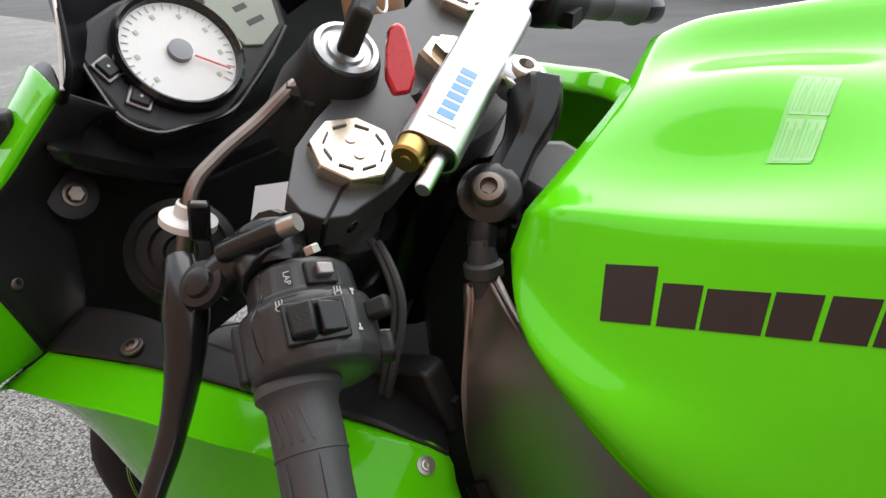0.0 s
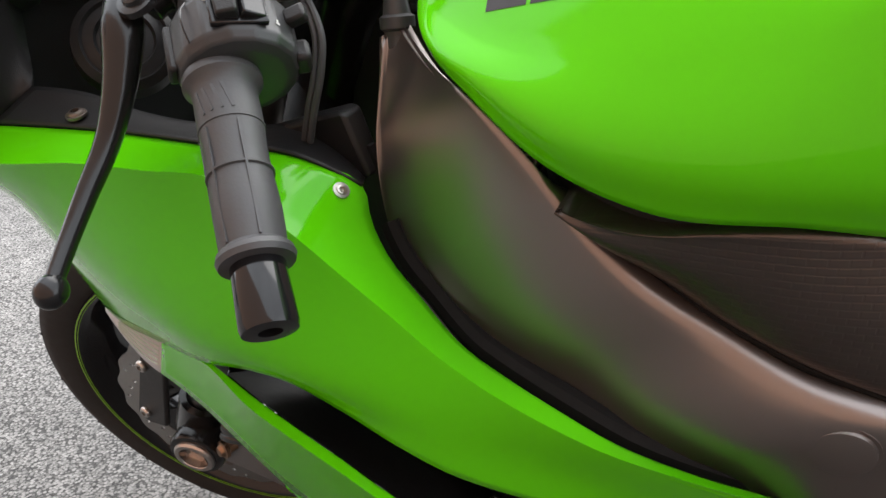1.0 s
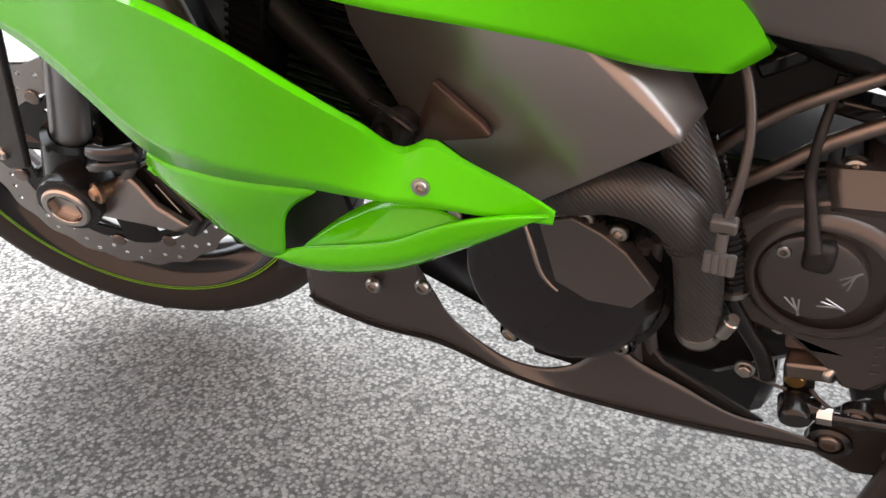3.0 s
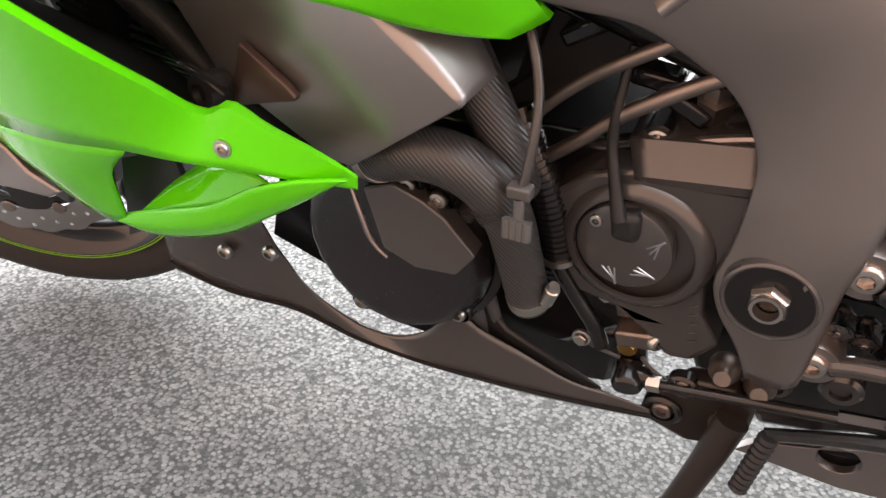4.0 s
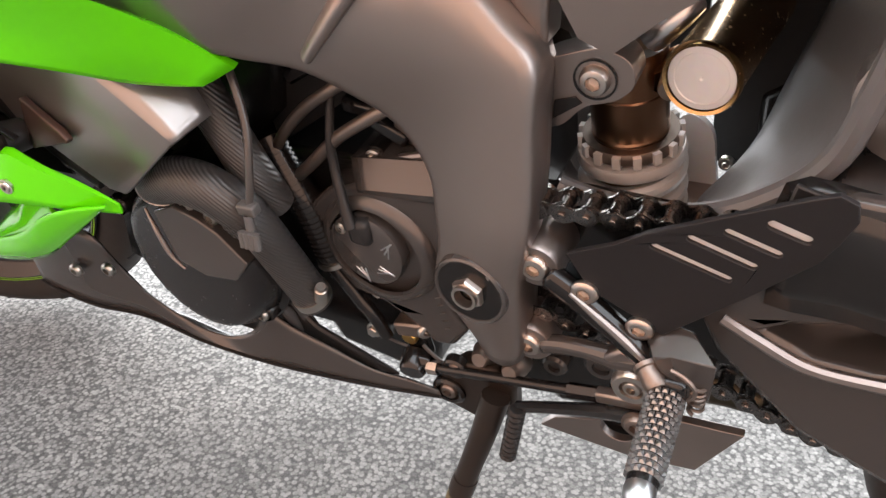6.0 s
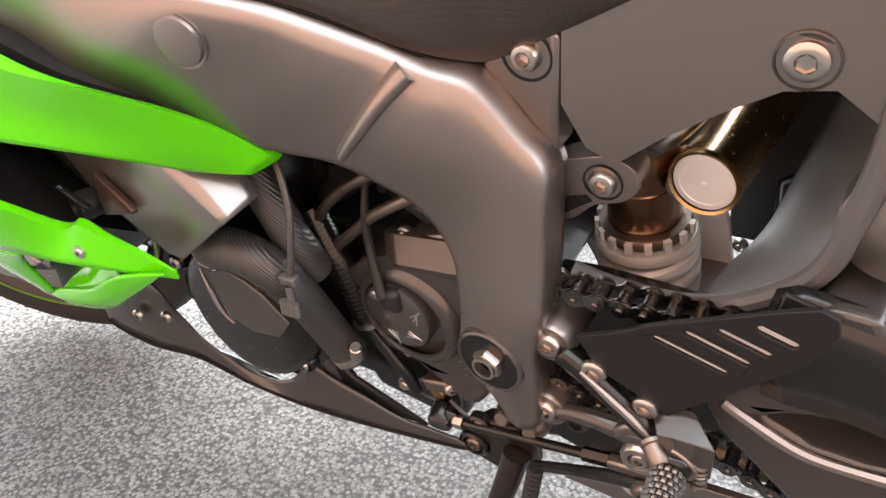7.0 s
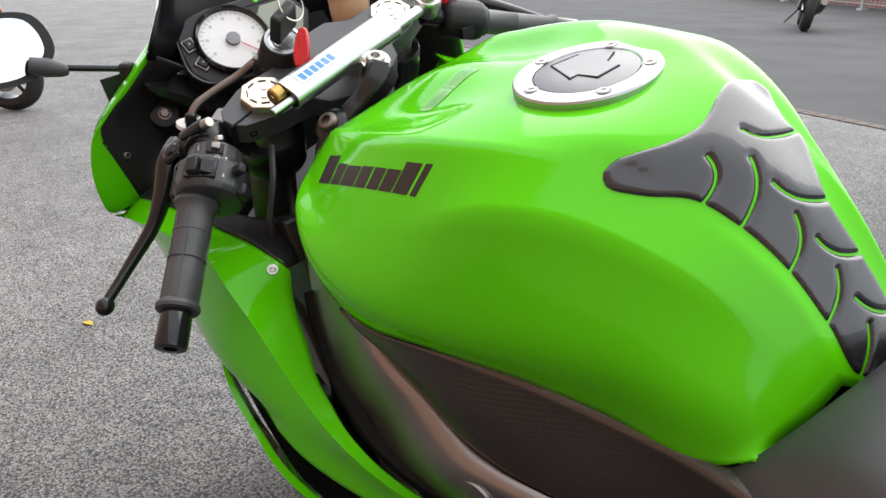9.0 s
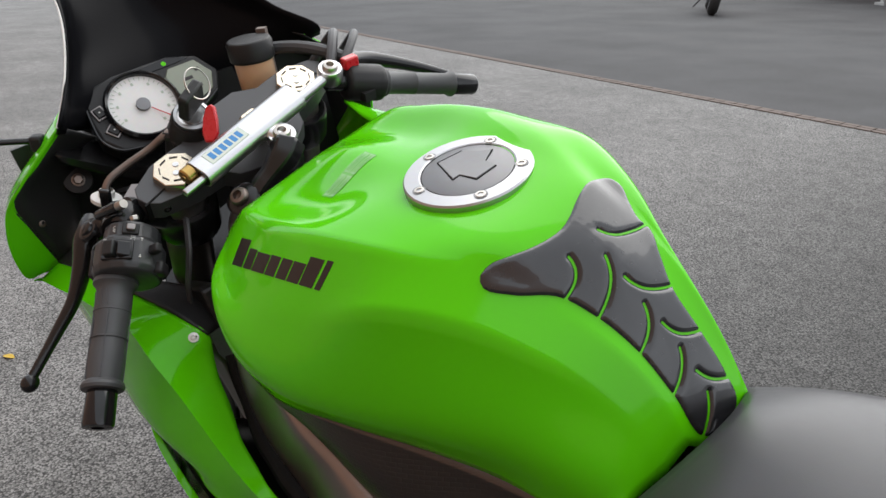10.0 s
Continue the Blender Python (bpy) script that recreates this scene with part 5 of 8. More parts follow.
bevelled(part("top_clamp", flat(CLAMP, -0.034, -0.0095), CLAMPGREY, steering, "satin dark grey top clamp"), 0.0035, 3)
bevelled(part("lower_clamp", flat(CLAMP, -0.215, -0.18), DARKSATIN, steering), 0.004, 2)
for a in (-0.0956, 0.0956):
    cm2 = steer @ pose(a, 0, -0.0085)
    top = part("fork_cap", lathe([(0.0276, -0.014), (0.0280, -0.004), (0.0270, -0.0018), (0.0250, -0.001)], cm2, 40), BRASS, steering, "gold edged fork cap")
    bm = lathe([(0.0254, -0.004), (0.0256, 0.0035), (0.0246, 0.0080), (0, 0.0085)], cm2 @ pose(0, 0, 0, 0, 0, 22), 8)
    bevelled(part("cap_nut", bm, CHAMPAGNE, top, "pale octagonal fork cap"), 0.0008, 2)
    for k in range(8):
        ang = radians(45 * k + 10)
        bm = block((0.0085, 0.0012, 0.0006), cm2 @ pose(0.0165 * math.cos(ang), 0.0165 * math.sin(ang), 0.0088, 0, 0, 45 * k + 100))
        part("mark", bm, INK, top)
    for dx, dy in ((0.004, 0.004), (-0.004, -0.005)):
        part("adjuster", lathe([(0.0034, 0.0084), (0.0032, 0.0094), (0, 0.0094)], cm2 @ pose(dx, dy, 0), 14), ALU, top)
    # split of the clamp and its pinch bolt
    sgn = -1 if a < 0 else 1
    part("clamp_gap", block((0.042, 0.0018, 0.0262), steer @ pose(a + sgn * 0.0305, -0.006, -0.0216, 0, 0, sgn * -6)), TRIMGAP, steering)
    bolt(steer @ Vector((a + sgn * 0.033, -0.0165, -0.023)), SW * sgn * 0.3 - SF, 0.0048, steering, ENGINE)
nut = part("stem_nut", lathe([(0.0, 0.012), (0.010, 0.012), (0.0112, 0.006), (0.0165, 0.006), (0.019, 0.003), (0.019, -0.012)], steer @ pose(0.010, -0.016, 0.0), 6), CHAMPAGNE, steering, "large pale hexagon stem nut")
part("nut_washer", lathe([(0.023, -0.013), (0.023, -0.010), (0.012, -0.0095)], steer @ pose(0.010, -0.016, 0.0), 32), STEEL, nut)
part("stem", lathe([(0.024, -0.22), (0.024, -0.03)], steer @ pose(0, -0.03, 0), 24), ENGINE, steering)

# ignition switch with key
ign_at = Vector((0.292, -0.061, 0.973))
ign_m = basis(ign_at, SU + Vector((0.25, 0, 0.0)), (0, 1, 0))
ignition = part("ignition_switch", lathe([(0.034, -0.075), (0.032, -0.040), (0.026, -0.020), (0.0235, -0.006), (0.022, -0.003), (0.020, -0.004)], ign_m, 32), MATTE, bike, "black ignition lock barrel")
part("lock_face", lathe([(0.0205, -0.006), (0.0200, 0.0005), (0.0165, 0.0015), (0.0155, -0.001), (0.0120, -0.0015), (0.0115, 0.0005), (0.0, 0.0005)], ign_m, 28), PEGMETAL, ignition, "worn steel lock face")
key = bevelled(part("key", block((0.036, 0.013, 0.034), ign_m @ pose(0, 0, 0.026, 0, 0, 30), taper=0.92), MATTE, ignition, "black key head"), 0.003, 2)
part("key_blade", block((0.008, 0.002, 0.016), ign_m @ pose(0, 0, 0.004, 0, 0, 30)), STEEL, key)
bm = bmesh.new()
ring_m = basis(ign_m @ Vector((0.012, 0.006, 0.040)), Vector((0.8, 0.4, 0.2)))
tube([ring_m @ Vector((0.017 * math.cos(2 * math.pi * k / 16), 0.017 * math.sin(2 * math.pi * k / 16), 0)) for k in range(17)], 0.0009, 6, 40, bm)
part("key_ring", bm, STEEL, ignition, "thin steel key ring")
fob_m = basis((0.326, -0.056, 0.966), (0.75, -0.45, 0.45), (0.1, 0.25, 1))
fob = bevelled(part("key_fob", plate([(-0.021, -0.005), (-0.012, -0.0085), (0.006, -0.008), (0.018, -0.005), (0.021, 0.0), (0.018, 0.004), (0.006, 0.007), (-0.010, 0.0085), (-0.020, 0.005)], -0.004, 0.004, m=fob_m @ pose(0, 0, 0, 90, 0, 0)), RED, ignition, "red plastic key fob"), 0.002, 2)
part("fob_cable", tube([(0.330, -0.052, 0.945), (0.332, -0.045, 0.928), (0.330, -0.036, 0.912)], 0.0035), RUBBER, ignition)

# ---- steering damper ----
D0, D1 = Vector((0.379, -0.102, 0.933)), Vector((0.337, 0.094, 0.969))
dd = (D1 - D0).normalized()
bore = Vector((-0.016, 0.0, 0.010))
bore = (bore - dd * bore.dot(dd)).normalized()
# x along the two bores, y along the body, z out of its face
dm = Matrix((bore, dd, bore.cross(dd))).transposed().to_4x4()
dm.translation = D0
damper = bevelled(part("steering_damper", plate(slot(0.0, 0.0, 0.0145, 0.0, 0.0106, 10), 0.0, 0.150, m=dm), ALU, bike, "bright aluminium steering damper", 30), 0.001, 2)
ym = dm @ pose(0, 0, 0, -90, 0, 0)
part("damper_rod", lathe([(0.0, -0.026), (0.0038, -0.026), (0.0044, -0.025), (0.0044, 0.010)], ym, 20), ALU, damper, "polished damper rod")
part("rod_seal", lathe([(0.0044, -0.0004), (0.0088, -0.0008), (0.0094, 0.002)], ym, 24), GLOSSBLACK, damper)
part("damper_rod", lathe([(0.0062, 0.145), (0.0062, 0.200)], ym, 18), ALU, damper)
part("adjuster_knob", lathe([(0.0, -0.013), (0.0028, -0.013), (0.003, -0.0122), (0.0078, -0.0122), (0.0090, -0.0105), (0.0090, -0.001), (0.0, 0.0)], ym @ pose(0.0150, 0, 0), 26), BRASS, damper, "gold adjuster knob")
end_m = basis(D1 + dd * 0.002, SU)
rod_end = part("rod_end", lathe([(0.0, -0.010), (0.0135, -0.010), (0.0150, -0.006), (0.0150, 0.006), (0.0135, 0.009), (0.0, 0.009)], end_m, 28), ALU, damper, "aluminium rod end")
bolt(D1 + dd * 0.002 + SU * 0.009, SU, 0.0095, rod_end, STEEL)
arm_at = Vector((0.376, -0.003, 0.941))
arm_m = basis(arm_at, SU)
dclamp = part("damper_clamp", lathe([(0.0, -0.014), (0.0150, -0.014), (0.0165, -0.010), (0.0165, -0.002), (0.0150, 0.001), (0.0, 0.001)], arm_m, 32), ALU, damper, "aluminium damper clamp")
part("clamp_arm", tube([arm_at - SU * 0.006, D0 + dd * 0.094 - SU * 0.002], 0.0125, 12, flat=0.7), ALU, dclamp)
bolt(arm_at + SU * 0.001, SU, 0.0105, dclamp, STEEL)
part("label_edge", block((0.0165, 0.054, 0.0004), dm @ pose(0.0072, 0.041, -0.0106)), GREYINK, damper)
label = part("damper_label", block((0.0155, 0.0528, 0.0005), dm @ pose(0.0072, 0.041, -0.0107)), STICKER, damper, "pale label with blue print")
for side in (1, -1):
    for k in range(6):
        part("letter_block", block((0.0096, 0.0055, 0.0005), dm @ pose(0.0073, 0.0215 + 0.0078 * k, side * 0.0109)), BLUEINK, label if side < 0 else damper, "blue letter block")
# black bracket from the damper down to the frame
strut = bevelled(part("damper_bracket", tube([(0.382, -0.002, 0.932), (0.387, -0.012, 0.924), (0.389, -0.030, 0.913), (0.388, -0.052, 0.900), (0.386, -0.068, 0.886), (0.384, -0.074, 0.862)], [0.020, 0.018, 0.0125, 0.0135, 0.0165, 0.016], 6, 18), DARKSATIN, bike, "black cast damper bracket"), 0.002, 1)
lathe_b = lathe([(0.0, 0.004), (0.0135, 0.004), (0.0185, 0.001), (0.0195, -0.016)], basis((0.3885, -0.0745, 0.8985), (0.35, -0.5, 0.8)), 28)
part("bracket_foot", lathe_b, DARKSATIN, strut)
bolt((0.3903, -0.0770, 0.9025), (0.35, -0.5, 0.8), 0.0105, strut, DULLSTEEL, washer=0.0)

BOXPLASTIC = basic("dark_grey_box_plastic", (0.031, 0.032, 0.034), 0.36, spec=0.5, var=0.1, bump=0.08, bump_scale=1500)
# ---- left handlebar: clip-on, switch box, lever, grip, bar weight ----
BAR0, BAR1 = Vector((0.324, -0.183, 0.901)), Vector((0.450, -0.304, 0.781))
bd = (BAR1 - BAR0).normalized()
bar_len = (BAR1 - BAR0).length
UPB = Vector((0.10, -0.55, 0.83))
bar_m = basis(BAR0, bd, UPB)
left_bar = part("handlebar", lathe([(0.0110, -0.02), (0.0110, bar_len - 0.03)], bar_m, 20), DARKSATIN, bike, "black left clip-on handlebar")
clip_c = CAP_L - SU * 0.075
part("clip_on", lathe([(0.034, -0.022), (0.036, -0.018), (0.036, 0.018), (0.034, 0.022), (0.027, 0.022)], basis(clip_c, SU), 32), DARKSATIN, left_bar, "black clip-on clamp")
part("clip_arm", tube([clip_c + (BAR0 - clip_c) * 0.2, BAR0 - bd * 0.02], [0.018, 0.014], 12), DARKSATIN, left_bar)
grip_a, grip_b = 0.066, 0.172
gp = [(0.0200, grip_a - 0.006), (0.0215, grip_a - 0.003), (0.0215, grip_a + 0.001), (0.0185, grip_a + 0.004), (0.0172, grip_a + 0.008)]
for k in range(1, 11):
    h = grip_a + 0.008 + k * (grip_b - grip_a - 0.014) / 10
    gp += [(0.0168 + 0.0006 * math.sin(k), h - 0.0007)]
gp += [(0.0170, grip_b - 0.006), (0.0192, grip_b - 0.004), (0.0200, grip_b - 0.001), (0.0190, grip_b + 0.002), (0.011, grip_b + 0.003)]
grip = part("grip", lathe(gp, bar_m, 36), RUBBER, left_bar, "black rubber handlebar grip", 30)
bm = bmesh.new()
for k in range(4):
    ang = radians(-30 + 18 * k)
    block((0.0010, 0.0016, 0.016), bar_m @ pose(0.0172 * math.cos(ang), 0.0172 * math.sin(ang), grip_a + 0.018, 0, 0, math.degrees(ang)) @ pose(0, 0, 0, 14, 0, 0), bm)
for h in (grip_a + 0.030, grip_a + 0.058):
    lathe([(0.0166, h - 0.0012), (0.0177, h - 0.0006), (0.0177, h + 0.0006), (0.0166, h + 0.0012)], bar_m, 30, bm)
for ang in (-40, 20, 75, 140, 220):
    a = radians(ang)
    block((0.0010, 0.0012, 0.066), bar_m @ pose(0.0171 * math.cos(a), 0.0171 * math.sin(a), grip_a + 0.066, 0, 0, ang), bm)
part("grip_ribs", bm, RUBBER, grip)
weight = part("bar_weight", lathe([(0.0130, grip_b + 0.001), (0.0138, grip_b + 0.003), (0.0146, grip_b + 0.034), (0.0138, grip_b + 0.037), (0.0060, grip_b + 0.0375), (0.0055, grip_b + 0.030), (0.0, grip_b + 0.030)], bar_m, 32), GLOSSBLACK, left_bar, "gloss black bar end weight")
# switch box: faceted shell in two halves, a step for the lap button above the main body
box_m = Matrix.Translation(Vector((-0.003, 0.017, 0.006)) + bd * 0.018) @ bar_m
shell = [(0.0, 0.002), (0.024, 0.002), (0.0275, 0.005), (0.0285, 0.020), (0.0330, 0.0235), (0.0345, 0.026), (0.0345, 0.052), (0.0320, 0.0575), (0.0255, 0.0600), (0.011, 0.0605)]
switch_box = part("switch_box", lathe(shell, box_m, 16), BOXPLASTIC, left_bar, "black left switch box", 20)
bevelled(switch_box, 0.0015, 2, 15)


def on_box(h, ang, r=0.0345):
    """A pose on the box: h along the bar, ang round it, x outward."""
    a = radians(ang)
    return box_m @ pose(r * math.cos(a), r * math.sin(a), h, 0, 0, ang)


# the face towards the rider lies about the bar's upper rear
FACE = -34
part("shell_seam", tube([on_box(h, FACE + 50, r).translation for h, r in ((0.006, 0.0276), (0.020, 0.0286), (0.026, 0.0346), (0.052, 0.0346))], 0.0005, 5, 8), GLOSSBLACK, switch_box)
well = bevelled(part("switch_well", block((0.004, 0.030, 0.021), on_box(0.0395, FACE + 2, 0.0335)), GLOSSBLACK, switch_box), 0.001, 2)
bevelled(part("dip_switch", block((0.011, 0.0125, 0.016), on_box(0.0395, FACE + 11, 0.0370) @ pose(0, 0, 0, 0, 0, 8), taper=0.9), MATTE, switch_box, "black rocker switch"), 0.0016, 2)
bevelled(part("rocker_low", block((0.006, 0.0135, 0.0155), on_box(0.0395, FACE - 9, 0.0362) @ pose(0, 0, 0, 0, 0, -12)), GLOSSBLACK, switch_box, "glossy low half of the rocker"), 0.0012, 2)
bevelled(part("button_well", block((0.004, 0.016, 0.012), on_box(0.0135, FACE - 14, 0.0280)), MATTE, switch_box), 0.001, 2)
bevelled(part("lap_button", block((0.007, 0.0085, 0.0065), on_box(0.0135, FACE - 15, 0.0310)), GREY, switch_box, "grey lap button"), 0.001, 2)
bevelled(part("turn_switch", block((0.013, 0.008, 0.010), on_box(0.0345, FACE - 54, 0.0390)), MATTE, switch_box, "black turn signal switch"), 0.002, 2)
bevelled(part("horn_button", block((0.010, 0.016, 0.014), on_box(0.0500, FACE - 78, 0.0350)), MATTE, switch_box), 0.003, 2)
bevelled(part("rear_plate", block((0.006, 0.014, 0.030), on_box(0.040, FACE + 92, 0.0345)), MATTE, switch_box), 0.002, 2)


def lamp_symbol(h, ang):
    bm = bmesh.new()
    arc = [on_box(h + 0.0018 * math.sin(a) * 1.2, ang + math.degrees(0.0020 * math.cos(a) / 0.0345), 0.0348).translation for a in np.linspace(0.0, math.pi, 9)]
    tube(arc + [arc[0]], 0.0003, 4, 22, bm)
    for k in range(3):
        block((0.0004, 0.0004, 0.0024), on_box(h - 0.0020, ang - 2.6 + 2.6 * k, 0.0347), bm)
    part("lamp_symbol", bm, WHITEINK, switch_box, "small white lamp symbol")


lamp_symbol(0.0290, FACE + 27)
lamp_symbol(0.0270, FACE - 20)
for h, d in ((0.0265, 1), (0.0440, -1)):
    bm = block((0.0004, 0.0009, 0.0026), on_box(h, FACE - 34, 0.0347))
    block((0.0004, 0.0024, 0.0012), on_box(h - 0.0014 * d, FACE - 34, 0.0347), bm)
    part("arrow_symbol", bm, WHITEINK, switch_box)
txt = bpy.data.curves.new("lap_text", "FONT")
txt.body, txt.size, txt.extrude, txt.align_x = "LAP", 0.0043, 0.0002, "CENTER"
lap = new("lap_text", txt)
lap.parent = switch_box
lap.matrix_basis = on_box(0.0135, FACE + 22, 0.0286) @ Matrix(((0, 0, 1, 0), (0, -1, 0, 0), (1, 0, 0, 0), (0, 0, 0, 1)))
txt.materials.append(WHITEINK)
hexbolt(on_box(-0.001, FACE - 20, 0.020).translation, -bd + UPB * 0.5, 0.0045, switch_box, STEEL, False)
part("screw_post", lathe([(0.006, 0), (0.006, 0.010), (0.004, 0.0105), (0, 0.010)], basis(on_box(-0.006, 60, 0.016).translation, UPB), 16), ALU, switch_box)
# clutch perch, adjuster and lever
PIV = Vector((0.300, -0.207, 0.899))
perch = bevelled(part("clutch_perch", tube([BAR0 + bd * 0.004 + UPB * 0.006, BAR0 + Vector((-0.012, -0.006, 0.006)), PIV], [0.018, 0.012, 0.011], 12, 10), DARKSATIN, left_bar, "black clutch lever perch"), 0.002, 1)
part("perch_clamp", lathe([(0.0175, -0.012), (0.0185, -0.010), (0.0185, 0.010), (0.0175, 0.012)], basis(BAR0 - bd * 0.010, bd), 24), DARKSATIN, perch)
part("clamp_barrel", lathe([(0.0, -0.019), (0.0055, -0.019), (0.0063, -0.016), (0.0063, 0.016), (0.0055, 0.019), (0.0, 0.019)], basis(BAR0 - bd * 0.008 + UPB * 0.020, Vector((0.75, 0.35, 0.3))), 18), DARKSATIN, perch)
part("clamp_bolt", lathe([(0.0, 0.008), (0.0046, 0.008), (0.0052, 0.004), (0.0052, -0.004)], basis(BAR0 - bd * 0.008 + UPB * 0.020 + Vector((0.018, 0.009, 0.007)), Vector((0.75, 0.35, 0.3))), 16), STEEL, perch)
lever = part("clutch_lever", tube([(0.268, -0.200, 0.902), (0.284, -0.214, 0.893), (0.292, -0.232, 0.868), (0.295, -0.256, 0.838), (0.300, -0.284, 0.817), (0.309, -0.312, 0.799), (0.315, -0.326, 0.791)], [0.0095, 0.0125, 0.0098, 0.0076, 0.0066, 0.0056, 0.0052], 14, 34), DARKSATIN, left_bar, "black clutch lever with ball end")
part("lever_ball", lathe([(0.0090 * math.sin(math.pi * k / 10), -0.0100 * math.cos(math.pi * k / 10)) for k in range(11)], basis((0.317, -0.331, 0.787), (0.1, -0.8, -0.6)), 20), DARKSATIN, lever, "rounded lever tip")
part("lever_pivot", lathe([(0.0, 0.013), (0.006, 0.013), (0.0075, 0.0125), (0.0085, 0.010), (0.0125, 0.0095), (0.0135, 0.006)], basis(PIV, UPB), 24), DARKSATIN, lever, "pivot screw")
adj_m = basis((0.245, -0.172, 0.909), (0.25, 0.35, 0.9))
part("cable_adjuster", lathe([(0.0, -0.004), (0.0150, -0.004), (0.0165, -0.003), (0.0165, 0.001), (0.0140, 0.0025), (0.0090, 0.003), (0.0080, 0.010), (0.0065, 0.011)], adj_m, 36), WHITE, left_bar, "pale cable adjuster wheel")
part("adjuster_screw", lathe([(0.0055, -0.028), (0.0055, 0.0)], adj_m, 16), DULLSTEEL, left_bar)
part("clutch_cable", tube([(0.2500, -0.172, 0.912), (0.2485, -0.168, 0.922), (0.248, -0.160, 0.9286), (0.249, -0.145, 0.9341), (0.2566, -0.110, 0.9451), (0.265, -0.082, 0.957), (0.255, -0.060, 0.950)], 0.0044, 10, 40), DULLSTEEL, left_bar, "dark metal clutch cable end")
for dx in (0.0, -0.005):
    part("cable", tube([(0.3426 + dx, -0.1244, 0.8853), (0.356 + dx, -0.132, 0.877), (0.3654 + dx, -0.1395, 0.8638), (0.367 + dx, -0.148, 0.845), (0.362 + dx, -0.155, 0.8237), (0.354 + dx, -0.158, 0.80)], 0.0024, 8, 30), RUBBER, left_bar, "thin black cable loop")
part("cable_clip", tube([(0.262, -0.090, 0.955), (0.270, -0.082, 0.950), (0.278, -0.074, 0.940)], 0.0062, 8, 8), MATTE, left_bar)
bevelled(part("clutch_switch", block((0.012, 0.007, 0.024), basis((0.262, -0.176, 0.914), (0.2, 0.2, 1))), GLOSSBLACK, left_bar), 0.002, 2)
part("mirror_stub", block((0.028, 0.022, 0.020), basis((0.300, -0.152, 0.912), (0.2, -0.3, 1))), GREY, left_bar)
bevelled(part("lock_bracket", block((0.022, 0.018, 0.030), basis((0.266, -0.080, 0.938), (0.4, 0.0, 1))), MATTE, left_bar, "black bracket beside the ignition lock"), 0.003, 2)

# ---- right handlebar ----
RB0, RB1 = Vector((0.318, 0.128, 0.945)), Vector((0.344, 0.300, 0.882))
rd = (RB1 - RB0).normalized()
rm = basis(RB0, rd, (0, 0.3, 1))
rl = (RB1 - RB0).length
right_bar = part("handlebar", lathe([(0.0110, -0.03), (0.0110, rl)], rm, 18), DARKSATIN, bike, "black right clip-on handlebar")
rclip = CAP_R - SU * 0.070
part("clip_on", lathe([(0.034, -0.022), (0.036, -0.018), (0.036, 0.018), (0.034, 0.022), (0.027, 0.022)], basis(rclip, SU), 28), DARKSATIN, right_bar)
part("grip", lathe([(0.0165, 0.046), (0.0170, 0.050), (0.0142, 0.054), (0.0138, 0.09), (0.0144, 0.091), (0.0138, 0.092), (0.0138, 0.140), (0.0165, 0.146), (0.0165, 0.149), (0.009, 0.150)], rm, 28), RUBBER, right_bar, "black rubber throttle grip")
part("bar_weight", lathe([(0.0125, 0.149), (0.0138, 0.152), (0.0140, 0.182), (0.0125, 0.185), (0.0, 0.184)], rm, 24), GLOSSBLACK, right_bar)
rbox = bevelled(part("switch_box", lathe([(0.0, -0.006), (0.0205, -0.006), (0.0230, 0.0), (0.0230, 0.040), (0.0200, 0.046), (0.0, 0.046)], rm, 14), MATTE, right_bar, "black right switch box"), 0.003, 2, 25)
bevelled(part("kill_switch", block((0.012, 0.020, 0.014), basis(RB0 + rd * 0.006 + Vector((0.004, 0, 0.026)), (0.2, 0, 1))), RED, rbox, "red engine stop switch"), 0.002, 2)
part("start_button", block((0.012, 0.016, 0.012), basis(RB0 + rd * 0.010 + Vector((0.020, 0, -0.014)), (1, 0, -0.2))), MATTE, rbox)
for pts, r in (([(0.300, 0.120, 0.968), (0.270, 0.150, 0.990), (0.235, 0.170, 0.985), (0.200, 0.150, 0.950)], 0.0065), ([(0.310, 0.135, 0.970), (0.285, 0.170, 0.985), (0.240, 0.195, 0.975), (0.20, 0.17, 0.93)], 0.0055), ([(0.300, 0.150, 0.962), (0.250, 0.120, 0.985), (0.215, 0.095, 0.990)], 0.008)):
    part("throttle_cable", tube(pts, r, 10, 26), RUBBER, right_bar)
brake_lever = part("brake_lever", tube([(0.285, 0.150, 0.960), (0.270, 0.185, 0.950), (0.272, 0.240, 0.925), (0.290, 0.300, 0.890)], [0.011, 0.010, 0.008, 0.0065], 12, 24), DARKSATIN, right_bar, "black front brake lever")
# brake fluid reservoir
RC = Vector((0.212, 0.062, 0.962))
res_m = basis(RC, (0.05, 0.05, 1))
reservoir = part("fluid_reservoir", lathe([(0.0, -0.022), (0.0215, -0.022), (0.0235, -0.018), (0.0245, 0.024), (0.0245, 0.026)], res_m, 32), FLUID, bike, "amber brake fluid reservoir with black cap")
bm = lathe([(0.0265, 0.024), (0.0285, 0.026), (0.0290, 0.045), (0.0265, 0.050), (0.010, 0.051), (0, 0.051)], res_m, 24)
bevelled(part("reservoir_cap", bm, MATTE, reservoir, "black screw cap"), 0.001, 1)
part("reservoir_arm", block((0.012, 0.010, 0.07), res_m @ pose(-0.010, -0.028, 0.02)), DULLSTEEL, reservoir)
part("reservoir_hose", tube([(0.212, 0.062, 0.940), (0.225, 0.070, 0.925), (0.255, 0.095, 0.930), (0.28, 0.12, 0.945)], 0.006), RUBBER, reservoir)

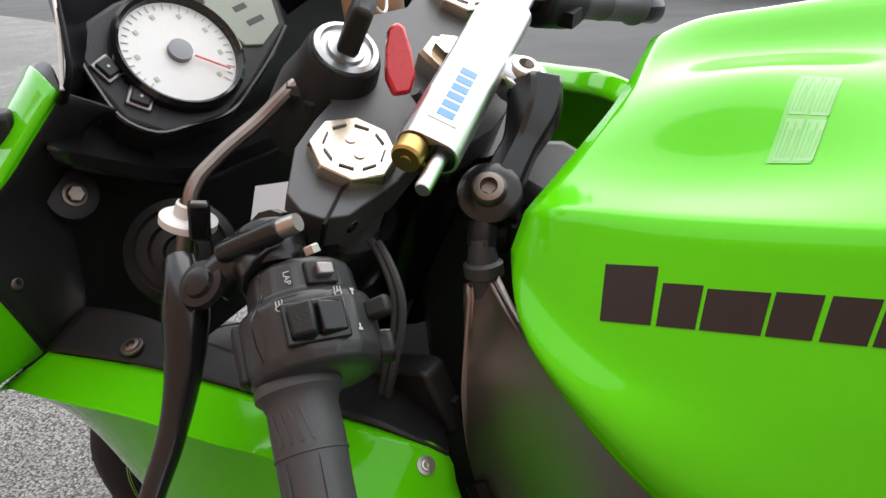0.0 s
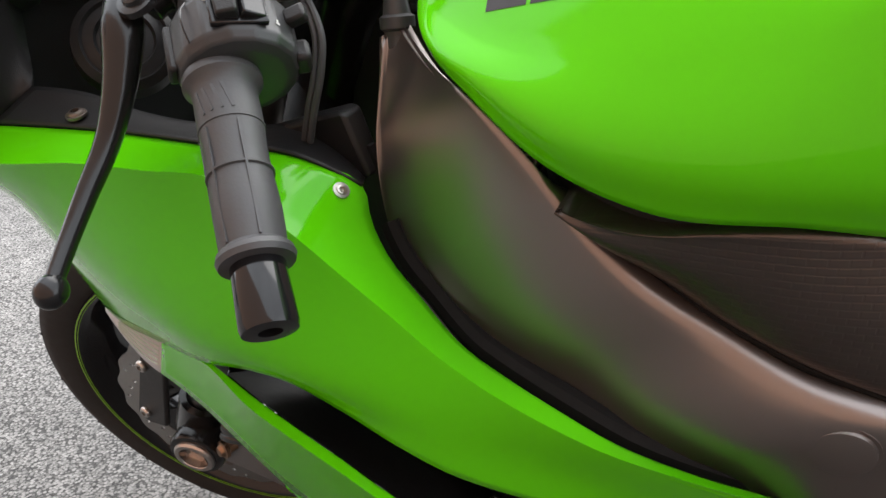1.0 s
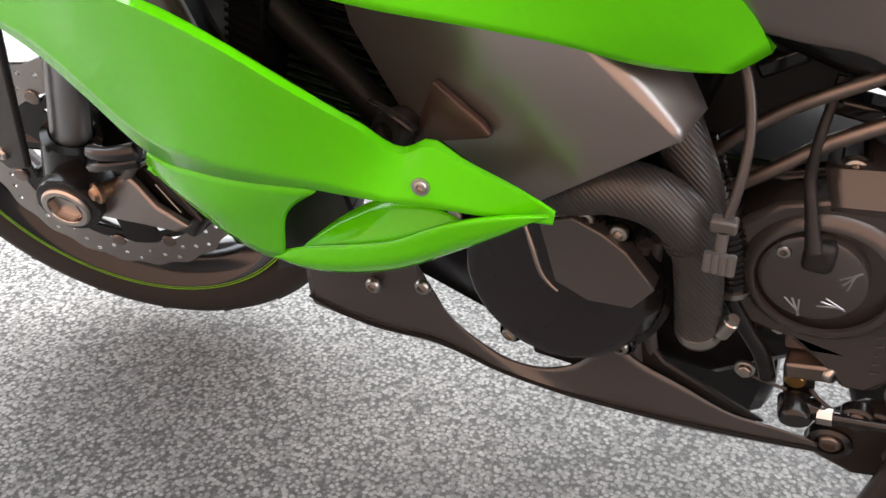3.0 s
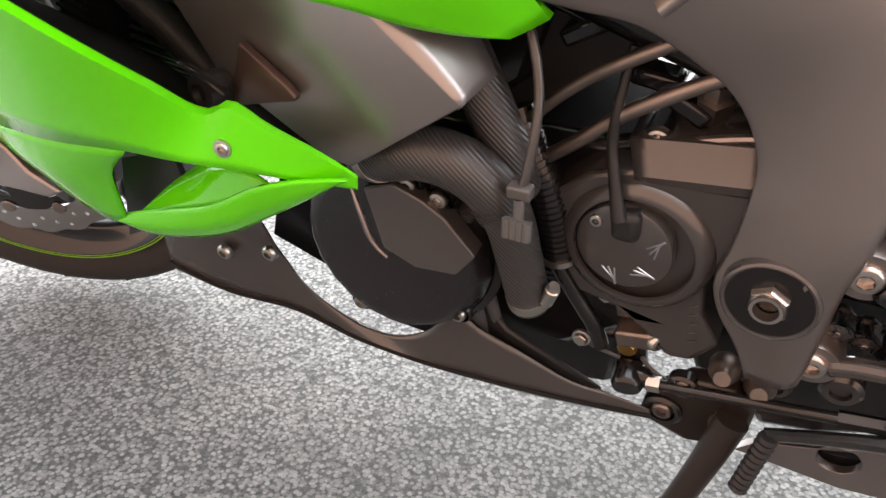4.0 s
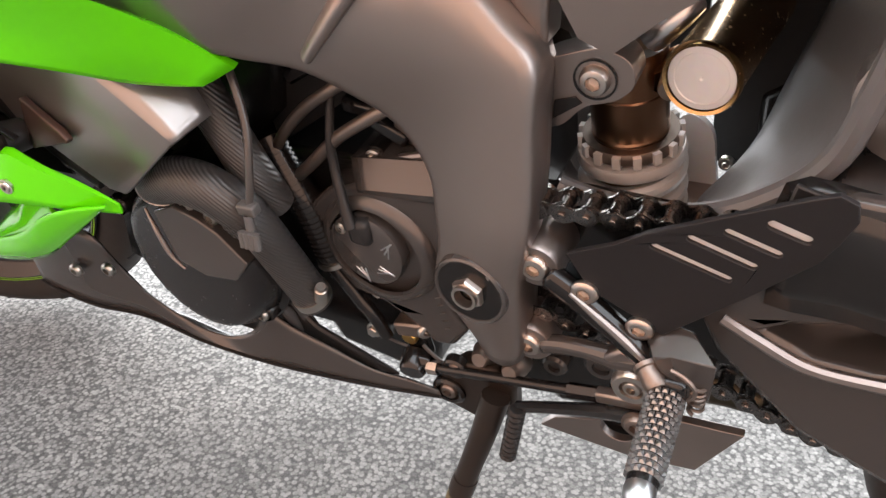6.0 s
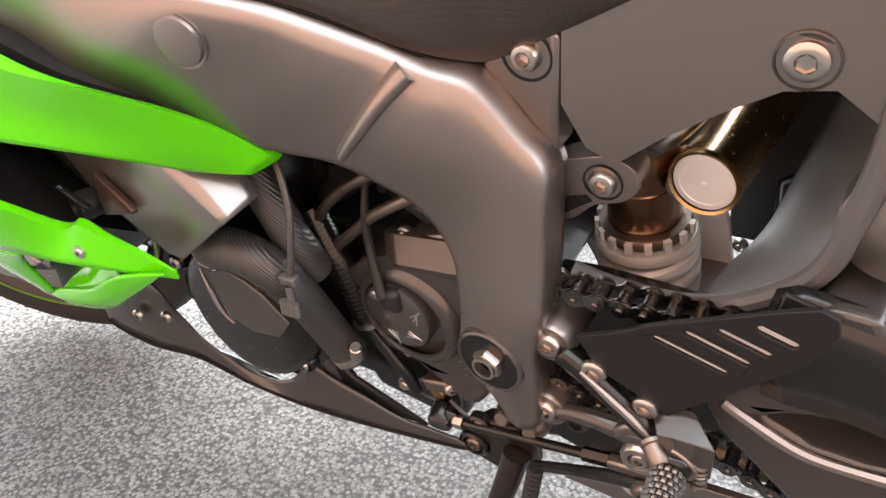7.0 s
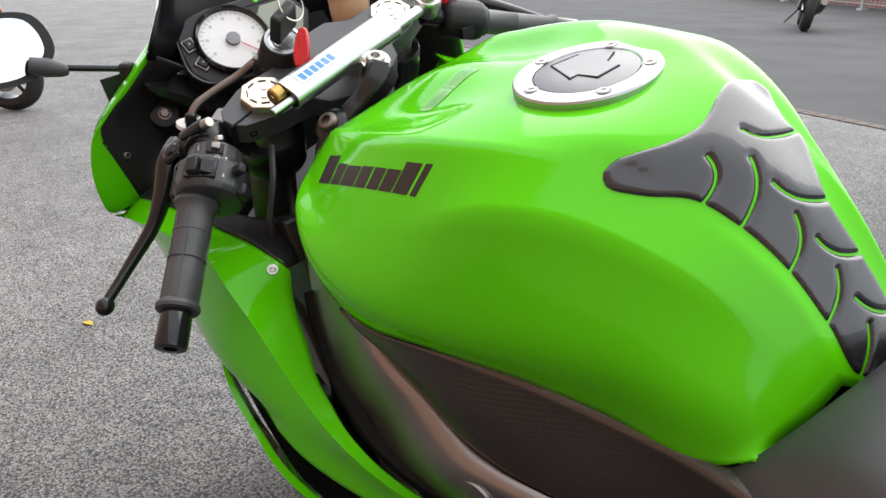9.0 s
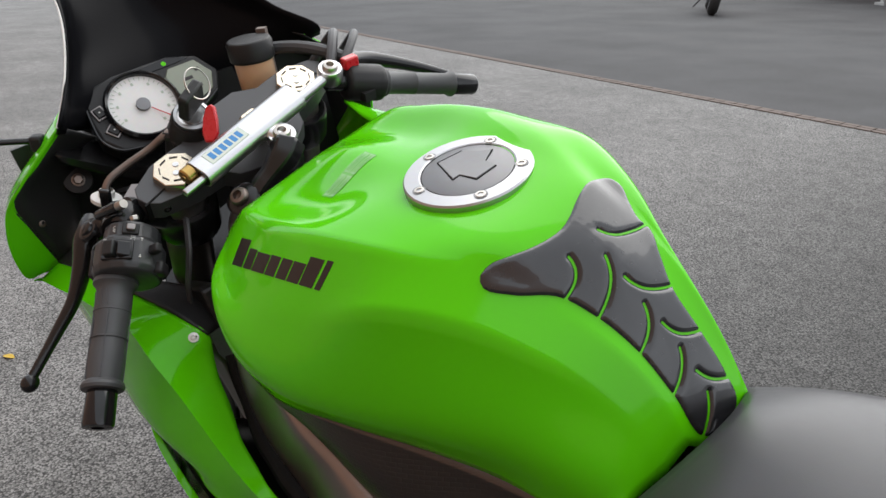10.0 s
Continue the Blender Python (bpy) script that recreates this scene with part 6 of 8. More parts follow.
# ---- instrument cluster ----
GC = Vector((0.133, -0.064, 0.962))
gm = basis(GC, (0.78, -0.02, 0.62), (-0.62, 0, 0.78)) @ pose(0, 0, 0, 0, 0, -90)
# local x to the rider's right, y up the face, z out of it
def face_plate(outline, z0, z1, holes=()):
    bm = plate(outline, z0, z1, holes)
    for v in bm.verts:
        x, h, y = v.co
        v.co = gm @ Vector((x, y, h))
    return bm


POD = [(-0.060, 0.034), (-0.066, 0.006), (-0.066, -0.026), (-0.054, -0.042), (-0.030, -0.049), (0.006, -0.054), (0.034, -0.045), (0.098, -0.016), (0.112, 0.010), (0.096, 0.040), (0.060, 0.052), (-0.013, 0.053), (-0.040, 0.048)]
cluster = bevelled(part("instrument_panel", face_plate(POD, -0.034, -0.003), MATTE, bike, "instrument cluster with white rev counter"), 0.006, 3)
part("bezel", lathe([(0.0475, -0.006), (0.0470, 0.004), (0.0440, 0.007), (0.0415, 0.005), (0.0405, -0.003)], gm, 56), GLOSSBLACK, cluster, "black gauge bezel")
dial = part("dial", lathe([(0.0410, 0.0), (0.0, 0.0)], gm, 56), DIAL, cluster, "white rev counter dial")
for k in range(29):
    a = radians(200 - 262 * k / 28)
    part("tick", block((0.0036 if k % 2 else 0.0050, 0.0007, 0.0004), gm @ pose(0.0370 * math.cos(a), 0.0370 * math.sin(a), 0.0004, 0, 0, math.degrees(a))), GREYINK, dial)
    if k % 4 == 0:
        part("number_bar", block((0.0030, 0.0036, 0.0003), gm @ pose(0.0305 * math.cos(a), 0.0305 * math.sin(a), 0.0004)), GREYINK, dial)
part("needle", block((0.026, 0.0011, 0.0008), gm @ pose(0.0150, -0.0178, 0.0030, 0, 0, -50)), RED, dial, "red needle")
part("needle_hub", lathe([(0.0088, 0.0), (0.0085, 0.0045), (0, 0.005)], gm, 24), LID, dial, "grey needle hub")
lcd = bevelled(part("lcd_display", face_plate([(0.050, -0.016), (0.064, -0.022), (0.092, -0.012), (0.103, 0.010), (0.090, 0.034), (0.052, 0.034), (0.044, 0.024)], -0.004, -0.0012), LCD, cluster, "grey-green digital display"), 0.001, 1)
for x, y, w in ((0.070, 0.012, 0.012), (0.074, -0.002, 0.016), (0.086, 0.020, 0.006)):
    part("digit_bar", block((w, 0.0045, 0.0003), gm @ pose(x, y, -0.0010)), INK, lcd)
for x, y, a in ((-0.0515, 0.011, -80), (-0.0470, -0.0165, -52)):
    well = bevelled(part("button_frame", block((0.0175, 0.0155, 0.004), gm @ pose(x, y, -0.0025, 0, 0, a)), GREY, cluster), 0.001, 2)
    bt = bevelled(part("push_button", block((0.0130, 0.0110, 0.005), gm @ pose(x, y, -0.0005, 0, 0, a)), MATTE, well, "square push button"), 0.0012, 2)
    part("button_mark", block((0.0018, 0.0018, 0.0004), gm @ pose(x, y, 0.0022)), WHITEINK, bt)
part("pod_rim", tube([gm @ Vector((x * 0.985, y * 0.985, -0.004)) for x, y in POD[:8]], 0.0018, 6, 40), GLOSSBLACK, cluster)
part("warning_lamp", lathe([(0.0032, 0), (0.0032, 0.001), (0, 0.0014)], gm @ pose(0.052, 0.043, -0.003), 14), GREEN, cluster, "green warning lamp")
bevelled(part("upper_panel", face_plate([(0.020, 0.047), (0.030, 0.038), (0.066, 0.038), (0.086, 0.040), (0.060, 0.050)], -0.004, -0.0022), GLOSSBLACK, cluster), 0.0006, 1)

# ---- left mirror ----
MB = Vector((0.150, -0.185, 0.968))
MA, MH = Vector((0.100, -0.270, 0.988)), Vector((0.080, -0.338, 1.020))
mirror = part("mirror", tube([MB + Vector((-0.03, 0.0, -0.006)), MA], 0.0038, 12), DARKSATIN, bike, "black stalk mirror")
bevelled(part("mirror_base", block((0.020, 0.018, 0.016), basis(MB + Vector((-0.03, -0.008, -0.006)), MA - MB)), MATTE, mirror), 0.004, 2)
part("stalk_boot", lathe([(0.005, -0.022), (0.008, -0.016), (0.011, 0.0), (0.009, 0.018)], basis(MA, MH - MA), 20), RUBBER, mirror)
mm = basis(MH, (0.93, 0.06, 0.20), (0, 0, 1)) @ pose(0, 0, 0, 0, 0, 90)
shape = rounded([(0.055, -0.014), (0.058, 0.006), (0.040, 0.030), (0.0, 0.040), (-0.060, 0.040), (-0.085, 0.020), (-0.080, -0.022), (-0.040, -0.036), (0.020, -0.034)], 40)
bm = plate(shape, -0.030, 0.0)
for v in bm.verts:
    x, h, y = v.co
    k = 0.75 if h < -0.01 else 1.0
    v.co = mm @ Vector((x * k, y * k, h))
bevelled(part("mirror_housing", bm, MATTE, mirror, "black mirror housing"), 0.006, 3)
bm = plate([(x * 0.87, y * 0.84) for x, y in shape], 0.0005, 0.0015)
for v in bm.verts:
    x, h, y = v.co
    v.co = mm @ Vector((x, y, h))
part("mirror_glass", bm, MIRROR, mirror, "mirror glass showing the sky")

# ---- main frame: spar that bends down to the pivot plate ----
FR_O = [(0.393, -0.095, 0.865), (0.430, -0.122, 0.850), (0.480, -0.148, 0.834), (0.515, -0.158, 0.812), (0.544, -0.162, 0.783), (0.584, -0.163, 0.751), (0.622, -0.157, 0.730), (0.665, -0.155, 0.712), (0.694, -0.152, 0.705), (0.727, -0.139, 0.692), (0.754, -0.122, 0.675), (0.783, -0.107, 0.657), (0.807, -0.096, 0.642), (0.842, -0.090, 0.629), (0.865, -0.090, 0.602), (0.886, -0.090, 0.572), (0.885, -0.095, 0.543), (0.884, -0.104, 0.497), (0.881, -0.112, 0.463), (0.874, -0.114, 0.430), (0.872, -0.112, 0.390), (0.868, -0.112, 0.345)]
FR_I = [(0.386, -0.106, 0.855), (0.390, -0.121, 0.829), (0.393, -0.137, 0.797), (0.404, -0.152, 0.742), (0.423, -0.163, 0.706), (0.460, -0.173, 0.677), (0.498, -0.178, 0.660), (0.555, -0.180, 0.644), (0.625, -0.166, 0.625), (0.676, -0.148, 0.598), (0.705, -0.133, 0.584), (0.743, -0.121, 0.573), (0.767, -0.113, 0.556), (0.789, -0.107, 0.538), (0.803, -0.105, 0.517), (0.811, -0.106, 0.493), (0.811, -0.108, 0.470), (0.807, -0.109, 0.431), (0.802, -0.110, 0.409), (0.807, -0.111, 0.388), (0.825, -0.111, 0.355), (0.835, -0.111, 0.330)]


def blend(a, b, k, push, n=40, front=False):
    """A rail between two rails, pushed outward to the left; front lets the push grow from the front end."""
    return [p.lerp(q, k) + Vector((0, -push * min(1.0, max(-0.15, (i - 3) / 14)) if front else -push, 0)) for i, (p, q) in enumerate(zip(curve(a, n), curve(b, n)))]


FR_FLANGE = [(x, y + 0.006, z - 0.012) if x < 0.53 else (x, y + 0.022, z + 0.002) for x, y, z in FR_O]
FR_UNDER = [(x, y + 0.024, z + 0.001) for x, y, z in FR_I]
frame_rails = [FR_FLANGE, FR_O, blend(FR_O, FR_I, 0.10, 0.0110, front=True), blend(FR_O, FR_I, 0.45, 0.0130, front=True), blend(FR_O, FR_I, 0.93, 0.005, front=True), FR_I, FR_UNDER]
main_frame = thick(outward(part("main_frame", loft(frame_rails, 90, 3), BLACK, bike, "satin black aluminium main frame", 60), (0, -1, 0)), 0.004)
thick(outward(part("main_frame", loft(mirrored([[tuple(p) for p in r] for r in frame_rails]), 50, 2), BLACK, bike, "satin black aluminium main frame", 60), (0, 1, 0)), 0.004)
# black strip that paints the shadow gap between fairing and spar
part("edge_strip", tube([(x, y + 0.020, z - 0.013) for x, y, z in UF_TOP[6:16]], 0.0095, 10, 40), TRIMGAP, side_fairing, "black strip painting the dark gap behind the fairing")
# weld seam across the spar, round plug
weld = [main_frame.ray_cast(Vector((x, -0.4, z)), Vector((0, 1, 0)))[1] for x, z in ((0.803, 0.640), (0.790, 0.627), (0.770, 0.605), (0.752, 0.585))]
part("weld_seam", tube(weld, [0.012, 0.010, 0.009, 0.007], 10, 20, flat=0.6), BLACK, main_frame, "smooth weld bead", 60)
plug_hit = main_frame.ray_cast(Vector((0.687, -0.4, 0.677)), Vector((0, 1, 0)))
part("cable_boot", lathe([(0.008, -0.022), (0.0105, -0.006), (0.0135, -0.004), (0.0135, 0.004), (0.0105, 0.006), (0.0115, 0.03), (0.010, 0.05)], basis((0.392, -0.096, 0.861), (0.12, -0.25, -1)) @ Matrix.Scale(0.86, 4), 20), RUBBER, main_frame, "black rubber cable boot")
part("boot_hose", tube([(0.390, -0.092, 0.874), (0.388, -0.084, 0.884), (0.384, -0.072, 0.890)], 0.0085, 12, 10), MATTE, main_frame)
part("frame_plug", lathe([(0.0, 0.0020), (0.0140, 0.0020), (0.0160, 0.0014), (0.0166, -0.001), (0.0185, -0.0008), (0.0185, -0.004)], basis(plug_hit[1], Vector((0, -1, 0.05)).lerp(plug_hit[2], 0.6)), 32), BLACK, main_frame, "round black frame plug")
# rear corner gusset with bolt
gusset = bevelled(part("gusset", plate([(0.838, 0.633), (0.862, 0.652), (0.884, 0.659), (0.892, 0.655), (0.889, 0.620), (0.884, 0.575), (0.866, 0.600)], -0.078, -0.050), BLACK, main_frame), 0.004, 3)
part("bolt_recess", lathe([(0.0165, 0.0008), (0.0150, 0.0008), (0.0135, -0.003), (0, -0.003)], basis((0.871, -0.078, 0.642), (0, -1, 0)), 26), GLOSSBLACK, gusset)
bolt((0.871, -0.078, 0.642), (0, -1, 0), 0.0095, gusset, WARMSTEEL, height=0.006)
shock_bracket = bevelled(part("shock_bracket", plate(rounded([(0.874, 0.562), (0.896, 0.572), (0.916, 0.576), (0.931, 0.569), (0.934, 0.556), (0.926, 0.546), (0.905, 0.538), (0.886, 0.522), (0.872, 0.520)], 40), -0.072, -0.050), BLACK, main_frame, "black shock mount ear"), 0.005, 3)
part("bolt_recess", lathe([(0.0132, 0.0008), (0.0120, 0.0008), (0.0112, -0.003), (0, -0.003)], basis((0.911, -0.072, 0.557), (0, -1, 0)), 26), GLOSSBLACK, shock_bracket)
bolt((0.911, -0.072, 0.557), (0, -1, 0), 0.0095, shock_bracket, WARMSTEEL, height=0.006)
part("bracket_pocket", plate([(0.884, 0.528), (0.886, 0.541), (0.899, 0.545), (0.903, 0.541)], -0.0735, -0.0700), ENGINE, shock_bracket)
# swingarm pivot
pv_hit = main_frame.ray_cast(Vector((0.836, -0.4, 0.413)), Vector((0, 1, 0)))
pivot_m = basis(pv_hit[1] + Vector((0, -0.0015, 0)), (-0.08, -1, 0.06)) @ Matrix.Scale(0.92, 4)
part("pivot_rim", lathe([(0.0325, -0.010), (0.0312, 0.0005), (0.0296, 0.0018), (0.0280, 0.0012), (0.0272, -0.001)], pivot_m, 40), COVERBLACK, main_frame)
# no hollow here: a flat dark disc gives the shade of the recess
part("pivot_disc", lathe([(0.0276, 0.0002), (0.0, 0.0002)], pivot_m, 40), ENGINE, main_frame, "flat dark disc painting the shade of the pivot recess")
part("pivot_nut", lathe([(0.0138, -0.006), (0.0138, 0.004), (0.0122, 0.0060), (0.0100, 0.0060)], pivot_m, 6), WARMSTEEL, main_frame, "yellowish steel pivot nut")
part("pivot_ring", lathe([(0.0108, 0.002), (0.0105, 0.0095), (0.0082, 0.0095), (0.0078, 0.0015)], pivot_m, 24), WARMSTEEL, main_frame)
# ears for the footrest hanger
for x, z in ((0.881, 0.437), (0.871, 0.357)):
    ear = part("frame_ear", lathe([(0.0185, -0.040), (0.0185, -0.004), (0.0165, 0.0), (0.0, 0.0)], basis((x, -0.112, z), (0, -1, 0)), 30), BLACK, main_frame)
    bolt((x, -0.112, z), (0, -1, 0), 0.0105, ear, WARMSTEEL, height=0.0045)

# ---- side trim between tank and frame ----

TR_A = [(0.534, -0.168, 0.794), (0.556, -0.169, 0.790), (0.583, -0.167, 0.789), (0.616, -0.163, 0.795), (0.655, -0.154, 0.798), (0.722, -0.123, 0.784), (0.768, -0.099, 0.766), (0.830, -0.083, 0.755), (0.868, -0.085, 0.757), (0.910, -0.089, 0.755), (0.955, -0.091, 0.748), (0.998, -0.089, 0.730)]
TR_C = [(0.534, -0.166, 0.791), (0.556, -0.163, 0.772), (0.583, -0.158, 0.757), (0.622, -0.157, 0.737), (0.667, -0.156, 0.721), (0.700, -0.150, 0.711), (0.754, -0.121, 0.683), (0.807, -0.096, 0.650), (0.840, -0.082, 0.640), (0.891, -0.083, 0.661), (0.943, -0.085, 0.686), (0.998, -0.087, 0.710)]
trim_rails = [[(x, y + 0.02, z + 0.004) for x, y, z in TR_A], TR_A, blend(TR_A, TR_C, 0.12, 0.003), blend(TR_A, TR_C, 0.55, 0.006), TR_C, [(x, y + 0.012, z - 0.004) for x, y, z in TR_C]]
trim_cover = thick(outward(part("knee_trim", loft(trim_rails, 60, 4), WEAVE, bike, "black embossed plastic knee trim"), (0, -1, 0)), 0.003)
thick(outward(part("knee_trim", loft(mirrored([[tuple(p) for p in r] for r in trim_rails]), 40, 2), WEAVE, bike, "black embossed plastic knee trim"), (0, 1, 0)), 0.003)
# black strip laid in to show the gap below the trim as dark
part("gap_strip", tube([(x, y + 0.010, z - 0.006) for x, y, z in TR_C[:8]], 0.0075, 8, 40), TRIMGAP, trim_cover, "black strip painting the dark gap under the trim")
# dark panel above the front of the trim, with a bolt hole before it
thick(outward(part("front_panel", loft([[(0.512, -0.140, 0.812), (0.545, -0.152, 0.804), (0.600, -0.160, 0.800), (0.650, -0.150, 0.800)], [(0.516, -0.140, 0.790), (0.546, -0.152, 0.783), (0.600, -0.158, 0.786), (0.650, -0.150, 0.790)]], 16, 3), MATTE, trim_cover), (0, -1, 0)), 0.003)
hole_at = Vector((0.511, -0.150, 0.8095))
part("bolt_recess", lathe([(0.0100, 0.002), (0.0085, 0.0025), (0.0080, -0.002), (0, -0.002)], basis(hole_at, (-0.15, -1, 0.25)), 24), TRIMGAP, main_frame)
bolt(hole_at, (-0.15, -1, 0.25), 0.0050, main_frame, DULLSTEEL)

# ---- seat, tail, subframe ----
ST_A = [(0.846, -0.076, 0.755), (0.910, -0.096, 0.756), (0.960, -0.106, 0.756), (1.050, -0.119, 0.768), (1.250, -0.128, 0.802)]
ST_B = [(0.860, -0.068, 0.770), (0.912, -0.086, 0.778), (0.960, -0.100, 0.784), (1.050, -0.114, 0.800), (1.250, -0.123, 0.832)]
ST_C = [(0.878, -0.042, 0.794), (0.918, -0.055, 0.808), (0.965, -0.066, 0.815), (1.050, -0.075, 0.825), (1.250, -0.080, 0.850)]
ST_D = [(0.893, 0.012, 0.815), (0.931, 0.012, 0.829), (0.975, 0.012, 0.832), (1.050, 0.012, 0.837), (1.250, 0.012, 0.857)]
ST_R = [[(x, 0.024 - y, z) for x, y, z in r] for r in (ST_C, ST_B, ST_A)]
seat = thick(outward(part("seat", loft([ST_A, ST_B, ST_C, ST_D, *ST_R], 40, 6), LEATHER, bike, "black vinyl rider seat", 60), (0, 0, 1)), 0.012)
# the shaded gap between seat and trim, drawn as a black strip
part("seat_gap", tube([(x, y + 0.004, z - 0.004) for x, y, z in ST_A], 0.0045, 8, 40), TRIMGAP, seat, "black strip painting the dark gap under the seat edge")
TL_A = [(0.949, -0.093, 0.742), (1.000, -0.100, 0.752), (1.080, -0.108, 0.766), (1.250, -0.110, 0.805)]
TL_B = [(0.951, -0.094, 0.731), (1.003, -0.098, 0.716), (1.080, -0.104, 0.726), (1.250, -0.108, 0.765)]
tail = thick(outward(part("tail_fairing", loft([[(x, y + 0.03, z + 0.004) for x, y, z in TL_A], TL_A, TL_B, [(x, y + 0.02, z - 0.004) for x, y, z in TL_B]], 24, 3), GREEN, bike, "lime green tail fairing", 40), (0, -1, 0)), 0.003)
thick(outward(part("tail_fairing", loft(mirrored([TL_A, TL_B]), 16, 2), GREEN, bike, "lime green tail fairing", 40), (0, 1, 0)), 0.003)
part("seat_base", block((0.36, 0.14, 0.05), pose(1.09, 0.01, 0.745, 0, -8, 0)), MATTE, bike)
SUB = [(0.893, 0.664), (0.889, 0.612), (0.903, 0.584), (0.921, 0.575), (0.948, 0.597), (0.980, 0.618), (1.008, 0.634), (1.032, 0.637), (1.060, 0.615), (1.120, 0.590), (1.135, 0.602), (1.075, 0.640), (1.048, 0.664), (1.120, 0.690), (1.250, 0.720), (1.250, 0.765), (1.100, 0.735), (0.997, 0.711), (0.943, 0.687)]
bm = plate(SUB, -0.076, -0.050)
bmesh.ops.triangulate(bm, faces=bm.faces[:])
bmesh.ops.subdivide_edges(bm, edges=bm.edges[:], cuts=3, use_grid_fill=True)
for v in bm.verts:
    if v.co.y < -0.07:
        v.co.y += 0.30 * (v.co.z - 0.655) ** 2 + 0.06 * max(0.0, v.co.x - 0.96) ** 2 + 0.035 * (v.co.z - 0.640)
subframe = part("subframe", bm, BLACK, bike, "black cast rear subframe", 40)
bevelled(part("subframe", plate(SUB, 0.050, 0.076), BLACK, bike, "black cast rear subframe"), 0.005, 2)
boss = part("subframe_boss", lathe([(0.0160, -0.004), (0.0155, 0.0006), (0.0145, 0.0010), (0.0138, -0.001), (0, -0.001)], basis((1.017, -0.076, 0.651), (0, -1, 0)), 40), COVERBLACK, subframe)
bolt((1.017, -0.0765, 0.651), (0, -1, 0), 0.0108, boss, WARMSTEEL, height=0.0030)

# ---- footrest hanger, heel guard, footrest ----
hanger = new("footrest_hanger")
hanger.parent = bike
hanger["label"] = "black cast footrest hanger"
UPPER = [(0.890, -0.111, 0.433), (0.906, -0.112, 0.423), (0.925, -0.114, 0.409), (0.945, -0.116, 0.393), (0.962, -0.118, 0.376)]
bevelled(part("upper_arm", tube(UPPER, [0.0095, 0.0100, 0.0098, 0.0098, 0.0085], 8, 20), ENGINE, hanger), 0.002, 1)
# ridge in lighter grey that stands for the highlight on the arm's edge
part("arm_ridge", tube([(x + 0.002, y - 0.0085, z + 0.0055) for x, y, z in UPPER[1:]], [0.0015, 0.0032, 0.0034, 0.0012], 8, 20), GREY, hanger, "lighter grey ridge painting the highlight along the arm")
bevelled(part("lower_arm", tube([(0.880, -0.108, 0.356), (0.896, -0.109, 0.362), (0.914, -0.111, 0.366), (0.936, -0.113, 0.368), (0.955, -0.115, 0.372)], [0.0080, 0.0078, 0.0076, 0.0095, 0.0095], 8, 16), COVERBLACK, hanger), 0.002, 1)
bevelled(part("arm_web", plate([(0.928, 0.372), (0.941, 0.386), (0.960, 0.376), (0.960, 0.360), (0.942, 0.362)], -0.121, -0.108), BLACK, hanger, "brown-black web between the arms"), 0.003, 2)
# folded bracket that holds the footrest: a top that slopes out and a front that drops from it
bm = bmesh.new()
top = [bm.verts.new(p) for p in ((0.955, -0.110, 0.398), (0.966, -0.110, 0.413), (0.985, -0.110, 0.409), (1.004, -0.130, 0.403), (0.976, -0.133, 0.407), (0.964, -0.126, 0.392))]
low = [bm.verts.new(p) for p in ((0.955, -0.110, 0.372), (0.966, -0.108, 0.366), (0.985, -0.108, 0.366), (1.002, -0.128, 0.366), (0.986, -0.131, 0.362), (0.964, -0.126, 0.366))]
bm.faces.new(top)
bm.faces.new(list(reversed(low)))
for i in range(6):
    j = (i + 1) % 6
    bm.faces.new((top[i], low[i], low[j], top[j]))
bevelled(part("peg_bracket", bm, COVERBLACK, hanger, "folded footrest bracket", 20), 0.0012, 2)
GUARD = [(0.905, 0.459), (0.935, 0.474), (0.955, 0.488), (1.033, 0.528), (1.046, 0.5335), (1.055, 0.529), (1.057, 0.519), (1.051, 0.503), (1.044, 0.489), (1.004, 0.444), (0.967, 0.405), (0.948, 0.417), (0.920, 0.432)]
holes = [slot(0.959, 0.479, 1.001, 0.465, 0.0024), slot(0.979, 0.490, 1.013, 0.478, 0.0024), slot(0.998, 0.499, 1.024, 0.490, 0.0024), slot(1.019, 0.509, 1.036, 0.503, 0.0030)]
GUARDBACK = basic("pale_aluminium_plate", (0.74, 0.75, 0.77), 0.40, 0.3, var=0.05)
GUARDBLACK = basic("matte_anodised_black", (0.013, 0.0125, 0.014), 0.52, spec=0.30, var=0.1, bump=0.06, bump_scale=900)
heel_guard = bevelled(part("heel_guard", plate(GUARD, -0.1165, -0.1125, holes), GUARDBLACK, bike, "grey-black slotted heel guard"), 0.0008, 2)
# pale strips added in the slots for the highlights on their edges
for x0, z0, x1, z1 in ((0.959, 0.479, 1.001, 0.465), (0.979, 0.490, 1.013, 0.478), (0.998, 0.499, 1.024, 0.490), (1.019, 0.509, 1.036, 0.503)):
    part("slot_glint", plate(slot(x0, z0, x1, z1, 0.0034), -0.1138, -0.1128), GUARDBACK, heel_guard, "pale strip painting the bright edge of a slot")
for x, z in ((0.917, 0.430), (0.953, 0.408)):
    bolt((x, -0.1175, z), (0, -1, 0), 0.0095, heel_guard, WARMSTEEL, height=0.0035)
PEG0, PEG1 = Vector((0.976, -0.134, 0.370)), Vector((0.979, -0.214, 0.372))
pd = (PEG1 - PEG0).normalized()
pm = basis(PEG0, pd, (0, 0, 1))
pl = (PEG1 - PEG0).length
peg = part("footrest", lathe([(0.0, 0.0), (0.0112, 0.0), (0.0116, 0.004), (0.0100, pl - 0.012), (0.0094, pl - 0.008)], pm, 24), ENGINE, bike, "knurled aluminium footrest")
